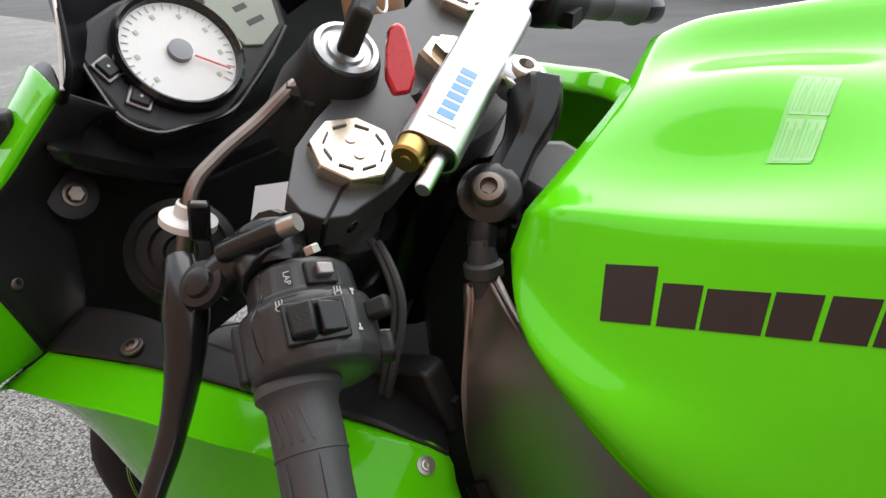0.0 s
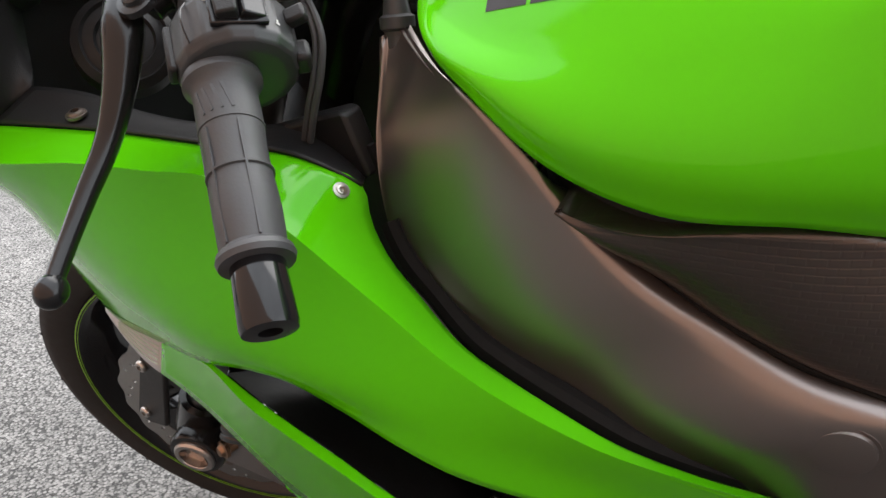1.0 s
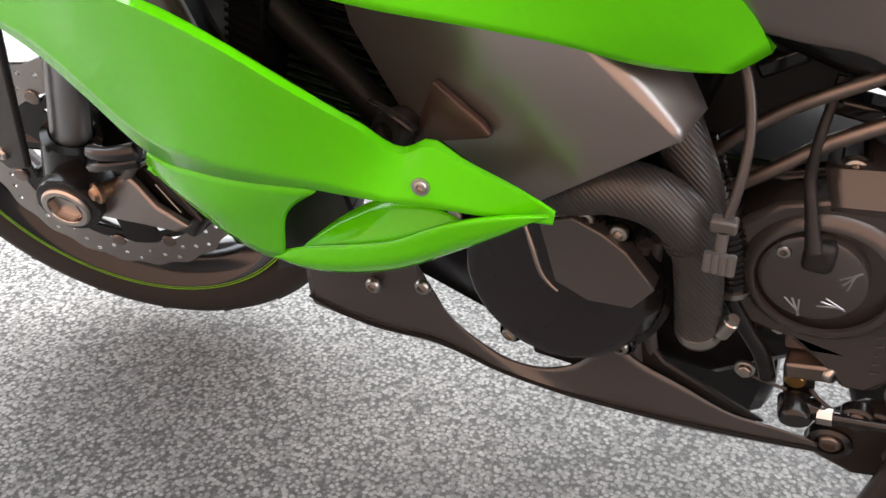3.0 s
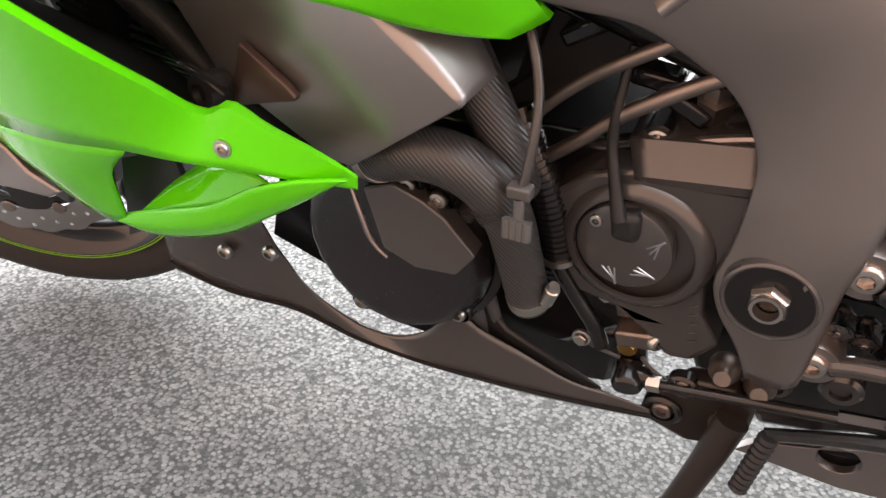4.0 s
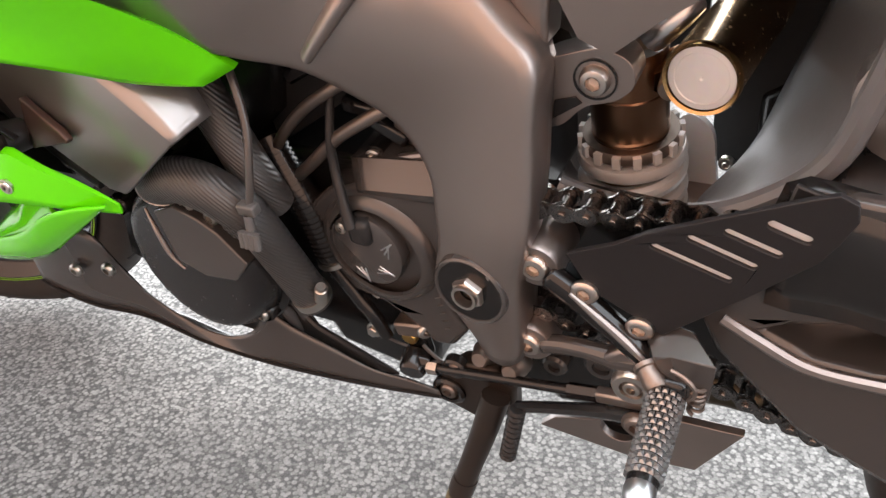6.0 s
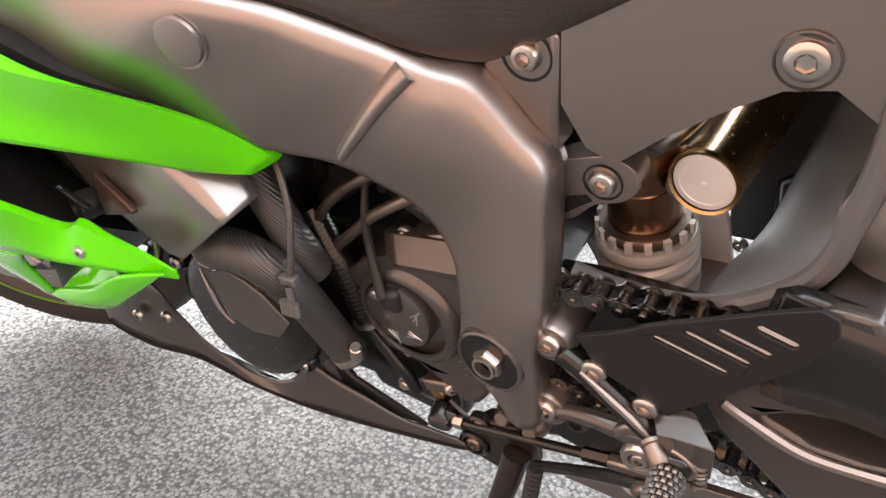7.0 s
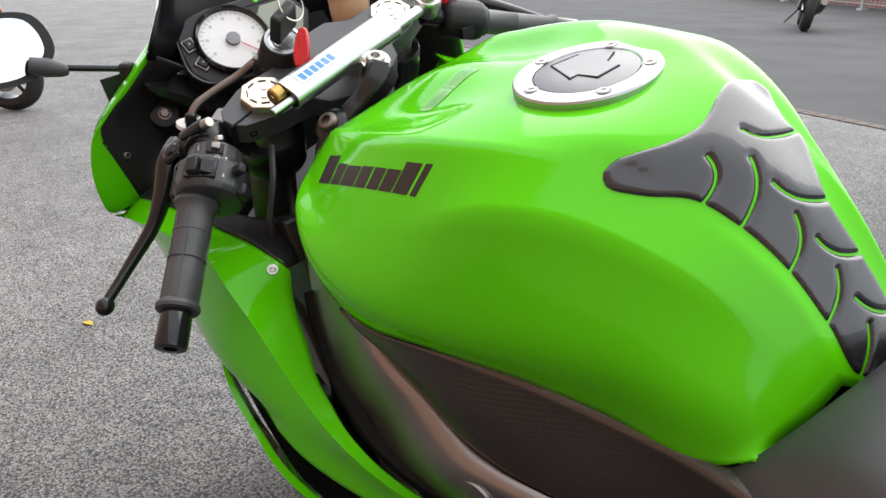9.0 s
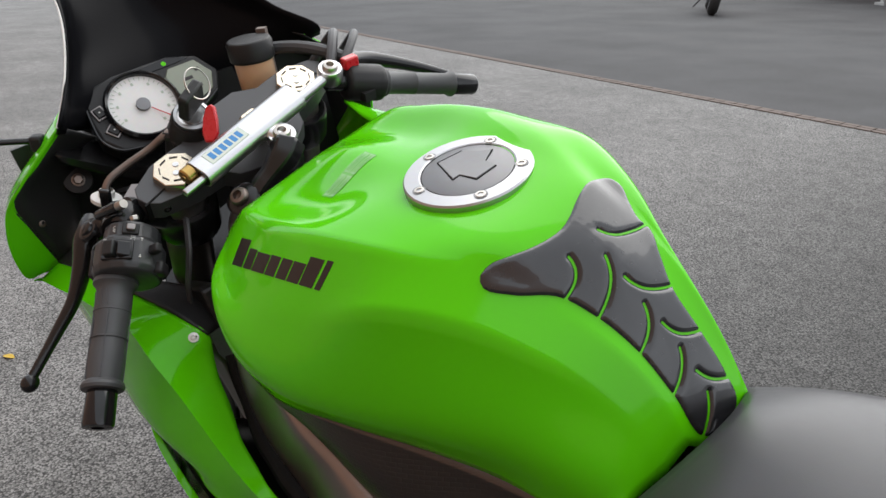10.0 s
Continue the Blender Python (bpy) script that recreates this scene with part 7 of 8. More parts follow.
part("peg_tip", lathe([(0.0094, pl - 0.009), (0.0098, pl - 0.005), (0.0086, pl + 0.002), (0.0060, pl + 0.0065), (0.0, pl + 0.008)], pm, 20), PEGMETAL, peg, "worn bright rounded tip")
bm = bmesh.new()
for i in range(13):
    for k in range(15):
        a = 2 * math.pi * (k + 0.5 * (i % 2)) / 15
        h = 0.006 + i * (pl - 0.021) / 12
        r = 0.0113 - 0.0016 * h / pl
        block((0.0042, 0.0040, 0.0020), pm @ pose(r * math.cos(a), r * math.sin(a), h, 0, 0, math.degrees(a)) @ pose(0.0009, 0, 0, 0, 90, 0), bm, 0.35)
part("peg_knurl", bm, PEGMETAL, peg, "rows of small pyramids")
bevelled(part("peg_fork", block((0.027, 0.024, 0.018), pm @ pose(0, 0, -0.006)), DARKSATIN, peg), 0.004, 2)
part("peg_spring", tube([Vector((0.994, -0.128, 0.384 - 0.030 * k / 40)) + Vector((0.0045 * math.cos(k * 0.9), 0.0045 * math.sin(k * 0.9), 0)) for k in range(41)], 0.0014, 6, 120), DULLSTEEL, peg, "small steel spring")
part("peg_clip", tube([(0.978, -0.138, 0.400), (0.988, -0.139, 0.396), (0.994, -0.139, 0.386), (0.990, -0.139, 0.376)], 0.0016, 6, 16), DULLSTEEL, peg, "bent wire clip")
part("peg_pin", lathe([(0.0, 0.010), (0.0065, 0.010), (0.0080, 0.007), (0.0080, -0.004), (0.0095, -0.005), (0.0095, -0.008), (0, -0.009)], basis((0.965, -0.130, 0.380), (0.55, -0.75, -0.25)), 20), DULLSTEEL, peg, "steel pivot pin")
eye = part("hanger_eye", lathe([(0.0150, -0.012), (0.0150, 0.002), (0.0130, 0.005), (0.0085, 0.005), (0.0075, 0.001), (0.0, 0.001)], basis((0.951, -0.122, 0.354), (0, -1, 0.05)), 26), WARMSTEEL, hanger, "warm steel eye of the shift pivot")
bolt((0.951, -0.1235, 0.354), (0, -1, 0.05), 0.0070, eye, WARMSTEEL)
# ---- rear shock with remote reservoir ----
SH0, SH1 = Vector((0.911, -0.006, 0.548)), Vector((0.917, 0.0, 0.395))
sd = (SH1 - SH0).normalized()
sm = basis(SH0, sd)
shock = part("rear_shock", lathe([(0.026, 0.0), (0.0265, 0.030), (0.0255, 0.031), (0.0265, 0.032), (0.0265, 0.062)] + [(0.0258 + 0.0008 * (k % 2), 0.062 + 0.002 * k) for k in range(8)] + [(0.026, 0.08), (0.024, 0.16)], sm, 40), COPPER, bike, "bronze rear shock body")
cog = [(0.0265, 0.066), (0.033, 0.066), (0.0342, 0.069), (0.0342, 0.074), (0.0265, 0.074)]
ring = part("preload_ring", lathe(cog, sm, 40), DULLSTEEL, shock, "silver castellated preload ring")
bm = bmesh.new()
for k in range(16):
    a = 2 * math.pi * k / 16
    block((0.005, 0.0055, 0.009), sm @ pose(0.0342 * math.cos(a), 0.0342 * math.sin(a), 0.071, 0, 0, math.degrees(a)), bm)
part("ring_teeth", bm, SPRING, ring)
part("lock_ring", lathe([(0.0265, 0.078), (0.037, 0.078), (0.0385, 0.082), (0.0378, 0.087), (0.030, 0.088)], sm, 40), SPRING, shock)
coil = [sm @ Vector((0.0328 * math.cos(2 * math.pi * k / 16), 0.0328 * math.sin(2 * math.pi * k / 16), 0.095 + 0.0165 * k / 16)) for k in range(16 * 5)]
part("coil_spring", tube(coil, 0.0066, 10, 200), SPRING, shock, "silver coil spring")
RS0, RS1 = Vector((0.964, -0.042, 0.546)), Vector((0.978, 0.075, 0.542))
rsd = (RS1 - RS0).normalized()
rsm = basis(RS0, rsd)
rescan = part("shock_reservoir", lathe([(0.0205, 0.000), (0.0225, -0.001), (0.0235, 0.001), (0.0235, 0.004), (0.0225, 0.006), (0.0225, 0.12), (0, 0.122)], rsm, 44), GOLD, shock, "gold shock reservoir")
part("reservoir_lid", lathe([(0.0205, 0.003), (0.0200, 0.0015), (0.0165, 0.0012), (0.0160, 0.0018), (0.0015, 0.0015), (0.0, 0.0035)], rsm, 44), GUARDBACK, rescan, "brushed reservoir end cap")
part("reservoir_valve", lathe([(0.0, -0.004), (0.0075, -0.004), (0.0085, -0.002), (0.0085, 0.020), (0, 0.020)], basis((0.945, -0.028, 0.531), (-0.1, 1, 0.15)), 20), STEEL, shock, "small steel adjuster")
part("valve_nut", lathe([(0.0130, 0.004), (0.0130, 0.026), (0, 0.026)], basis((0.945, -0.028, 0.531), (-0.1, 1, 0.15)), 6), COPPER, shock)
part("shock_neck", lathe([(0.0150, -0.04), (0.017, 0.0), (0.026, 0.004)], sm, 24), STEEL, shock)
part("banjo", tube([(0.930, -0.02, 0.560), (0.942, -0.02, 0.572), (0.950, -0.01, 0.580)], 0.010), ALU, shock)

# near-black panel added to close the bright view beside the shock reservoir
part("closing_panel", block((0.30, 0.008, 0.40), pose(1.105, 0.092, 0.600)), TRIMGAP, subframe, "black inner closing panel")
# a further plate added to darken the gap behind the shock body
part("closing_plate", plate([(0.895, 0.470), (0.895, 0.640), (0.945, 0.640), (0.945, 0.470)], 0.084, 0.090), MATTE, subframe, "black plate added to close the view behind the shock")
# ---- swingarm and rear wheel ----
SA_RIM = [(0.885, -0.072, 0.476), (0.930, -0.070, 0.466), (0.975, -0.070, 0.470), (1.015, -0.072, 0.494), (1.040, -0.076, 0.525), (1.052, -0.078, 0.570), (1.060, -0.078, 0.640)]
ARMBLACK = basic("grained_black_casting", (0.105, 0.108, 0.114), 0.40, 0.0, spec=0.8, bump=0.10, bump_scale=700)
SHEET = [SA_RIM[2:], [(0.966, -0.014, 0.440), (0.992, -0.015, 0.462), (1.028, -0.018, 0.510), (1.050, -0.020, 0.560), (1.068, -0.022, 0.640)], [(0.990, 0.055, 0.440), (1.005, 0.055, 0.500), (1.020, 0.055, 0.550), (1.034, 0.050, 0.600), (1.050, 0.050, 0.660)]]
swingarm = thick(outward(part("swingarm", loft(SHEET, 40, 8), ARMBLACK, bike, "black cast swingarm"), (0, -0.3, 1)), 0.006)
part("back_plate", plate(rounded([(0.930, 0.380), (0.930, 0.455), (0.945, 0.470), (0.958, 0.462), (0.966, 0.430), (0.965, 0.380)], 30), 0.042, 0.048), GUARDBACK, swingarm, "grey inner plate")
seat_plate = bevelled(part("spring_seat", block((0.090, 0.100, 0.010), pose(0.925, 0.0, 0.405)), DULLSTEEL, swingarm), 0.003, 2)
bolt((0.962, -0.035, 0.411), (0, 0, 1), 0.008, seat_plate, STEEL)
bolt((0.974, 0.041, 0.432), (0, -1, 0), 0.006, seat_plate, STEEL)
part("swingarm_rim", tube(SA_RIM, 0.0075, 10, 40), ARMBLACK, swingarm)
ARM_ROOT = [(0.865, 0.460), (0.900, 0.462), (0.975, 0.458), (1.000, 0.470), (1.000, 0.400), (0.930, 0.404), (0.872, 0.412)]
bevelled(part("arm", plate(ARM_ROOT, -0.074, -0.045), ENGINE, swingarm, "black front end of the swingarm"), 0.006, 3)
ARM = [(0.986, 0.466), (1.015, 0.486), (1.050, 0.520), (1.075, 0.518), (1.100, 0.470), (1.420, 0.372), (1.420, 0.262), (1.200, 0.268), (1.112, 0.292), (1.055, 0.322), (0.998, 0.384), (0.986, 0.412)]
ARM_HOLE = [(1.022, 0.411), (1.040, 0.422), (1.075, 0.432), (1.130, 0.425), (1.130, 0.402), (1.088, 0.396), (1.056, 0.396)]
beam = bevelled(part("arm", plate(ARM, -0.100, -0.050, [ARM_HOLE]), COVERBLACK, swingarm, "black swingarm beam"), 0.007, 3)
part("weld_seam", tube([(1.000, -0.100, 0.416), (1.022, -0.1035, 0.407), (1.050, -0.1035, 0.393), (1.090, -0.1030, 0.391), (1.130, -0.1030, 0.397)], [0.004, 0.0045, 0.004, 0.0045, 0.004], 8, 26), BLACK, beam, "weld bead along the opening")
part("adjuster_plate", plate([(1.030, 0.396), (1.045, 0.418), (1.064, 0.418), (1.086, 0.396), (1.060, 0.390)], -0.062, -0.056), ALU, swingarm, "bright inner plate")
bevelled(part("arm", plate(ARM, 0.085, 0.115), ENGINE, swingarm), 0.006, 2)
CHG = [(1.021, -0.092, 0.480), (1.024, -0.090, 0.522), (1.060, -0.090, 0.520), (1.110, -0.090, 0.505), (1.300, -0.090, 0.450)]
CHG2 = [(1.021, -0.104, 0.478), (1.030, -0.106, 0.500), (1.062, -0.106, 0.500), (1.110, -0.106, 0.486), (1.300, -0.106, 0.430)]
CHG3 = [(1.021, -0.104, 0.440), (1.030, -0.106, 0.440), (1.062, -0.106, 0.440), (1.110, -0.106, 0.430), (1.300, -0.106, 0.385)]
thick(outward(part("chain_guard", loft([CHG, CHG2, CHG3], 20, 3), DARKSATIN, swingarm, "black plastic chain guard"), (0, -1, 0.3)), 0.003)
bevelled(part("guard_tab", plate([(1.018, 0.478), (1.026, 0.524), (1.062, 0.512), (1.060, 0.492)], -0.100, -0.096), MATTE, swingarm), 0.001, 1)
rear_tyre_m = basis((1.405, 0.0, 0.308), (0, 1, 0), (0, 0, 1))
rear_wheel = part("rear_wheel", lathe([(0.222, -0.070), (0.24, -0.086), (0.265, -0.090), (0.292, -0.078), (0.305, -0.045), (0.3085, 0.0), (0.305, 0.045), (0.292, 0.078), (0.265, 0.090), (0.24, 0.086), (0.222, 0.070)], rear_tyre_m, 72), TYRE, bike, "black rear tyre on black rim", 50)
part("rim", lathe([(0.222, -0.070), (0.222, -0.076), (0.214, -0.074), (0.200, -0.040), (0.195, 0.0), (0.200, 0.040), (0.214, 0.074), (0.222, 0.070)], rear_tyre_m, 60), GLOSSBLACK, rear_wheel)
part("hub", lathe([(0, -0.09), (0.05, -0.09), (0.06, -0.02), (0.06, 0.02), (0.05, 0.07), (0, 0.07)], rear_tyre_m, 24), GLOSSBLACK, rear_wheel)
for k in range(3):
    a = radians(30 + 120 * k)
    part("spoke", tube([rear_tyre_m @ Vector((0.04 * math.cos(a), 0.04 * math.sin(a), 0)), rear_tyre_m @ Vector((0.2 * math.cos(a), 0.2 * math.sin(a), 0))], 0.02, 8), GLOSSBLACK, rear_wheel)
# knuckle at the seat-side end of the swingarm brace
part("shock_linkage", lathe([(0.030, -0.02), (0.034, 0.0), (0.030, 0.02), (0.018, 0.024), (0, 0.024)], basis((1.075, -0.060, 0.560), (-0.2, -1, 0.1)), 24), BLACK, swingarm)
link = part("rear_hook", tube([(1.068, -0.07, 0.630), (1.082, -0.075, 0.616), (1.088, -0.075, 0.596), (1.080, -0.072, 0.580)], [0.013, 0.015, 0.014, 0.012], 12, 16), ALU, swingarm, "bright alloy bracket")

# ---- chain: links along both runs ----
chain = new("drive_chain")
chain.parent = bike
chain["label"] = "oily drive chain"
def figure(r, waist):
    """The outline of a link plate: two round ends and a narrower middle."""
    half = 0.00795
    right = [(half + r * math.cos(a), r * math.sin(a)) for a in np.linspace(-2.1, 2.1, 11)]
    left = [(-x, -z) for x, z in right]
    return right + [(0.0, r * waist)] + left + [(0.0, -r * waist)]
def chain_link(y0, y1, pins):
    bm = plate(figure(0.0070, 0.55), -y1, -y0)
    plate(figure(0.0070, 0.55), y0, y1, bm=bm)
    for x in (-0.00795, 0.00795):
        if pins:
            lathe([(0.0, -0.0132), (0.0022, -0.0132), (0.0027, -0.0126), (0.0027, 0.0126), (0.0, 0.0132)], pose(x, 0, 0, -90, 0, 0), 10, bm)
        else:
            lathe([(0.0052, -0.0062), (0.0052, 0.0062)], pose(x, 0, 0, -90, 0, 0), 12, bm)
    return bm


link_meshes = {}
for run in ([(0.815, -0.090, 0.474), (0.883, -0.090, 0.476), (0.965, -0.090, 0.479), (1.130, -0.082, 0.462), (1.400, -0.080, 0.405)], [(0.815, -0.090, 0.393), (0.875, -0.090, 0.380), (0.905, -0.090, 0.371), (0.948, -0.089, 0.361), (1.003, -0.088, 0.342), (1.058, -0.086, 0.318), (1.090, -0.084, 0.306), (1.400, -0.080, 0.210)]):
    n = int(sum((Vector(b) - Vector(a)).length for a, b in zip(run, run[1:])) / 0.0159)
    pts = curve(run, n)
    for p, q in zip(pts, pts[1:]):
        ang = math.degrees(math.atan2(q.z - p.z, q.x - p.x))
        mm4 = Matrix.Translation((p + q) / 2) @ pose(0, 0, 0, 0, -ang, 0)
        outer = pts.index(p) % 2
        if outer not in link_meshes:
            link_meshes[outer] = part("link", chain_link(0.0088, 0.0108, True) if outer else chain_link(0.0064, 0.0084, False), CHAINMETAL, chain)
            link_meshes[outer].matrix_basis = mm4
        else:
            again(link_meshes[outer], "link", mm4)

# ---- engine: dark castings, covers, hoses ----
engine = new("engine")
engine.parent = bike
engine["label"] = "black painted four cylinder engine"
bevelled(part("crankcase", plate([(0.50, 0.42), (0.56, 0.47), (0.72, 0.47), (0.80, 0.50), (0.832, 0.495), (0.832, 0.37), (0.80, 0.335), (0.76, 0.310), (0.70, 0.262), (0.56, 0.262), (0.50, 0.31)], -0.075, 0.150), ENGINE, engine, "black crankcase"), 0.008, 2)
bevelled(part("cylinder_head", plate([(0.48, 0.46), (0.60, 0.45), (0.66, 0.50), (0.70, 0.62), (0.62, 0.66), (0.50, 0.62)], -0.070, 0.150), ENGINE, engine, "black cylinder block"), 0.006, 2)
bevelled(part("air_box", block((0.34, 0.16, 0.14), pose(0.60, 0.0, 0.715)), MATTE, bike, "black air box under the tank"), 0.02, 3)
bevelled(part("throttle_rail", block((0.16, 0.20, 0.08), pose(0.745, 0.0, 0.585, 0, 20, 0)), ENGINE, engine), 0.012, 2)
bevelled(part("under_tank", block((0.26, 0.12, 0.10), pose(0.68, 0.0, 0.79)), MATTE, bike), 0.02, 2)
part("steering_head", lathe([(0.045, -0.16), (0.045, 0.02), (0.04, 0.03), (0, 0.03)], steer @ pose(0, -0.035, -0.06), 28), ENGINE, main_frame, "black steering head")
part("head_gusset", block((0.16, 0.10, 0.16), pose(0.44, 0.0, 0.78)), MATTE, main_frame)
bevelled(part("intake_casting", plate([(0.640, 0.462), (0.700, 0.500), (0.790, 0.560), (0.800, 0.630), (0.640, 0.640)], -0.060, 0.10), MATTE, engine, "black intake castings"), 0.006, 2)
# generator cover, a round casting with a flat wedge
GCM = basis((0.578, -0.128, 0.384), (-0.05, -1, 0.1), (0, 0, 1))
gen = part("generator_cover", lathe([(0.080, -0.050), (0.0785, -0.004), (0.0735, 0.008), (0.0690, 0.016), (0.060, 0.0190), (0.0, 0.0190)], GCM, 22), COVERGLOSS, engine, "black round generator cover", 25)
bevelled(gen, 0.003, 2, 15)
# its raised wedge: a facet that tips up, a long edge beside it
wedge = [(0.574, -0.152, 0.448), (0.597, -0.150, 0.456), (0.618, -0.150, 0.447), (0.634, -0.150, 0.436), (0.655, -0.151, 0.410), (0.642, -0.157, 0.394), (0.612, -0.160, 0.394), (0.588, -0.160, 0.405)]
bm = bmesh.new()
front = [bm.verts.new(p) for p in wedge]
back = [bm.verts.new((x, y + 0.014, z)) for x, y, z in wedge]
bm.faces.new(front)
for i in range(len(wedge)):
    j = (i + 1) % len(wedge)
    bm.faces.new((front[i], front[j], back[j], back[i]))
# lighter paint than the cover's, for the wall reflected in this facet
bevelled(part("cover_wedge", bm, COVERBLACK, gen, "facet of the cover coloured lighter for its reflection", 20), 0.0015, 2)
part("cover_edge", tube([(0.562, -0.149, 0.446), (0.570, -0.154, 0.428), (0.580, -0.158, 0.405), (0.590, -0.159, 0.396)], [0.0012, 0.0022, 0.0024, 0.0012], 8, 14), BLACK, gen)
part("gasket_rim", lathe([(0.0845, -0.052), (0.0855, -0.030), (0.0845, -0.012), (0.0790, -0.008)], GCM, 44), ENGINE, gen, "black flange behind the cover", 30)
for x, y, z in ((0.604, -0.142, 0.452), (0.627, -0.142, 0.446), (0.631, -0.138, 0.334), (0.500, -0.134, 0.422), (0.538, -0.134, 0.308)):
    part("bolt_boss", lathe([(0.011, -0.03), (0.011, -0.003), (0.009, 0.0)], basis((x, y, z), (0, -1, 0)), 18), ENGINE, gen)
    bolt((x, y, z), (0, -1, 0), 0.0068, gen, STEEL, washer=0.0)
# sprocket cover with round cap
spc = bevelled(part("sprocket_cover", plate([(0.690, 0.440), (0.715, 0.462), (0.740, 0.471), (0.815, 0.478), (0.815, 0.430), (0.804, 0.410), (0.798, 0.390), (0.800, 0.366), (0.815, 0.340), (0.800, 0.318), (0.780, 0.315), (0.765, 0.332), (0.742, 0.350), (0.712, 0.356), (0.690, 0.378)], -0.104, -0.055), SATINCOVER, engine, "satin graphite sprocket cover"), 0.006, 3)
shelf_top = [(0.736, -0.092, 0.4865), (0.776, -0.093, 0.492), (0.816, -0.094, 0.497)]
shelf_low = [(0.744, -0.1052, 0.469), (0.780, -0.1062, 0.4735), (0.818, -0.1068, 0.478)]
thick(outward(part("cover_shelf", loft([[(x, y + 0.040, z + 0.001) for x, y, z in shelf_top], shelf_top, shelf_low, [(x, y + 0.003, z - 0.010) for x, y, z in shelf_low]], 8, 3, creases=(1, 2)), SATINCOVER, spc, "satin sloping ledge of the cover", 25), (0, -1, 1)), 0.004)
bossm = basis((0.750, -0.101, 0.413), (-0.03, -1, 0.05))
part("cover_boss", lathe([(0.053, -0.02), (0.052, 0.000), (0.0490, 0.007), (0.0440, 0.0105), (0.0405, 0.0108), (0.0395, 0.008)], bossm, 48), SATINCOVER, spc, "rounded boss of the cover", 60)
capm = basis((0.744, -0.108, 0.416), (-0.06, -1, 0.05), (0, 0, 1))
rcap = part("round_cap", lathe([(0.0325, -0.008), (0.0330, 0.000), (0.0320, 0.0045), (0.0290, 0.0060), (0, 0.0062)], capm, 40), COVERBLACK, spc, "black round cap with bright scratches")
for a, r in ((168, 0.024), (225, 0.022), (290, 0.023), (5, 0.026)):
    q = radians(a)
    bm = bmesh.new()
    for d, w in ((-2.2, 0.5), (0.0, 0.8), (2.4, 0.4)):
        m = capm @ pose(r * math.cos(q) + d * 0.001 * math.sin(q), r * math.sin(q) - d * 0.001 * math.cos(q), 0.0062, 0, 0, a + 38 + d * 9)
        block((0.015, 0.0010 + 0.0007 * w, 0.0005), m, bm, 0.6)
    part("scratch", bm, ALU, rcap, "bright scratch")
bevelled(part("cap_clip", block((0.024, 0.020, 0.016), capm @ pose(0.0205, -0.001, 0.005), taper=0.9), MATTE, rcap, "rubber cable boot"), 0.005, 3)
bolt(capm @ Vector((0.017, 0.019, 0.005)), (-0.06, -1, 0.05), 0.005, rcap, STEEL)
for k in range(5):
    part("letter_block", block((0.0011, 0.0004, 0.0055), pose(0.7935 + 0.0008 * k, -0.1045, 0.373 - 0.0085 * k, 0, 62, 0)), DULLSTEEL, spc, "small cast letters as bars")
for x, y, z in ((0.752, -0.086, 0.484), (0.717, -0.100, 0.305), (0.660, -0.106, 0.270), (0.733, -0.098, 0.357)):
    hexbolt((x, y, z), (0, -1, 0.1), 0.0055, engine, STEEL)
part("cover_lug", lathe([(0.010, -0.03), (0.010, 0.0), (0, 0.0)], basis((0.752, -0.084, 0.484), (0, -1, 0)), 18), ENGINE, spc)
part("cover_rail", tube([(0.760, -0.086, 0.482), (0.775, -0.087, 0.489), (0.815, -0.088, 0.500)], [0.004, 0.003, 0.003], 8, 10), BLACK, spc)
# radiator hose: elbow, clamps, lower part
H1 = [(0.570, -0.134, 0.462), (0.598, -0.148, 0.478), (0.625, -0.153, 0.489), (0.648, -0.153, 0.487), (0.665, -0.150, 0.474), (0.675, -0.145, 0.452), (0.6795, -0.136, 0.412), (0.681, -0.127, 0.375), (0.683, -0.122, 0.353)]
hose = part("coolant_hose", tube(H1, [0.0170, 0.0172, 0.0176, 0.0176, 0.0168, 0.0160, 0.0158, 0.0158, 0.0158], 28, 72), HOSE, engine, "black ribbed rubber coolant hose", 60)
for (a, b), r, k0, k1 in ((H1[7:9], 0.0166, 0.50, 0.85), (H1[0:2], 0.0184, 0.30, 0.62)):
    part("hose_clamp", tube([Vector(a).lerp(Vector(b), k0), Vector(a).lerp(Vector(b), k1)], r, 30), STEEL, hose, "steel hose clamp")
part("clamp_screw", lathe([(0, 0.016), (0.0055, 0.016), (0.006, 0.011), (0.0075, 0.010), (0.0075, -0.012), (0, -0.012)], basis((0.701, -0.131, 0.374), (0.35, -0.1, 1)) @ Matrix.Scale(0.72, 4), 14), STEEL, hose)
for a, b in ((0.35, 0.43), (0.52, 0.60), (0.70, 0.77)):
    part("hose_fold", tube([Vector(H1[4]).lerp(Vector(H1[5]), a), Vector(H1[4]).lerp(Vector(H1[5]), b)], 0.0176, 26), HOSE, hose, "crease of the bend")
part("coolant_hose", tube([(0.630, -0.112, 0.556), (0.645, -0.116, 0.528), (0.657, -0.120, 0.506), (0.667, -0.122, 0.482), (0.672, -0.116, 0.450)], 0.0155, 22, 30), HOSE, engine, "second coolant hose behind the cover", 60)
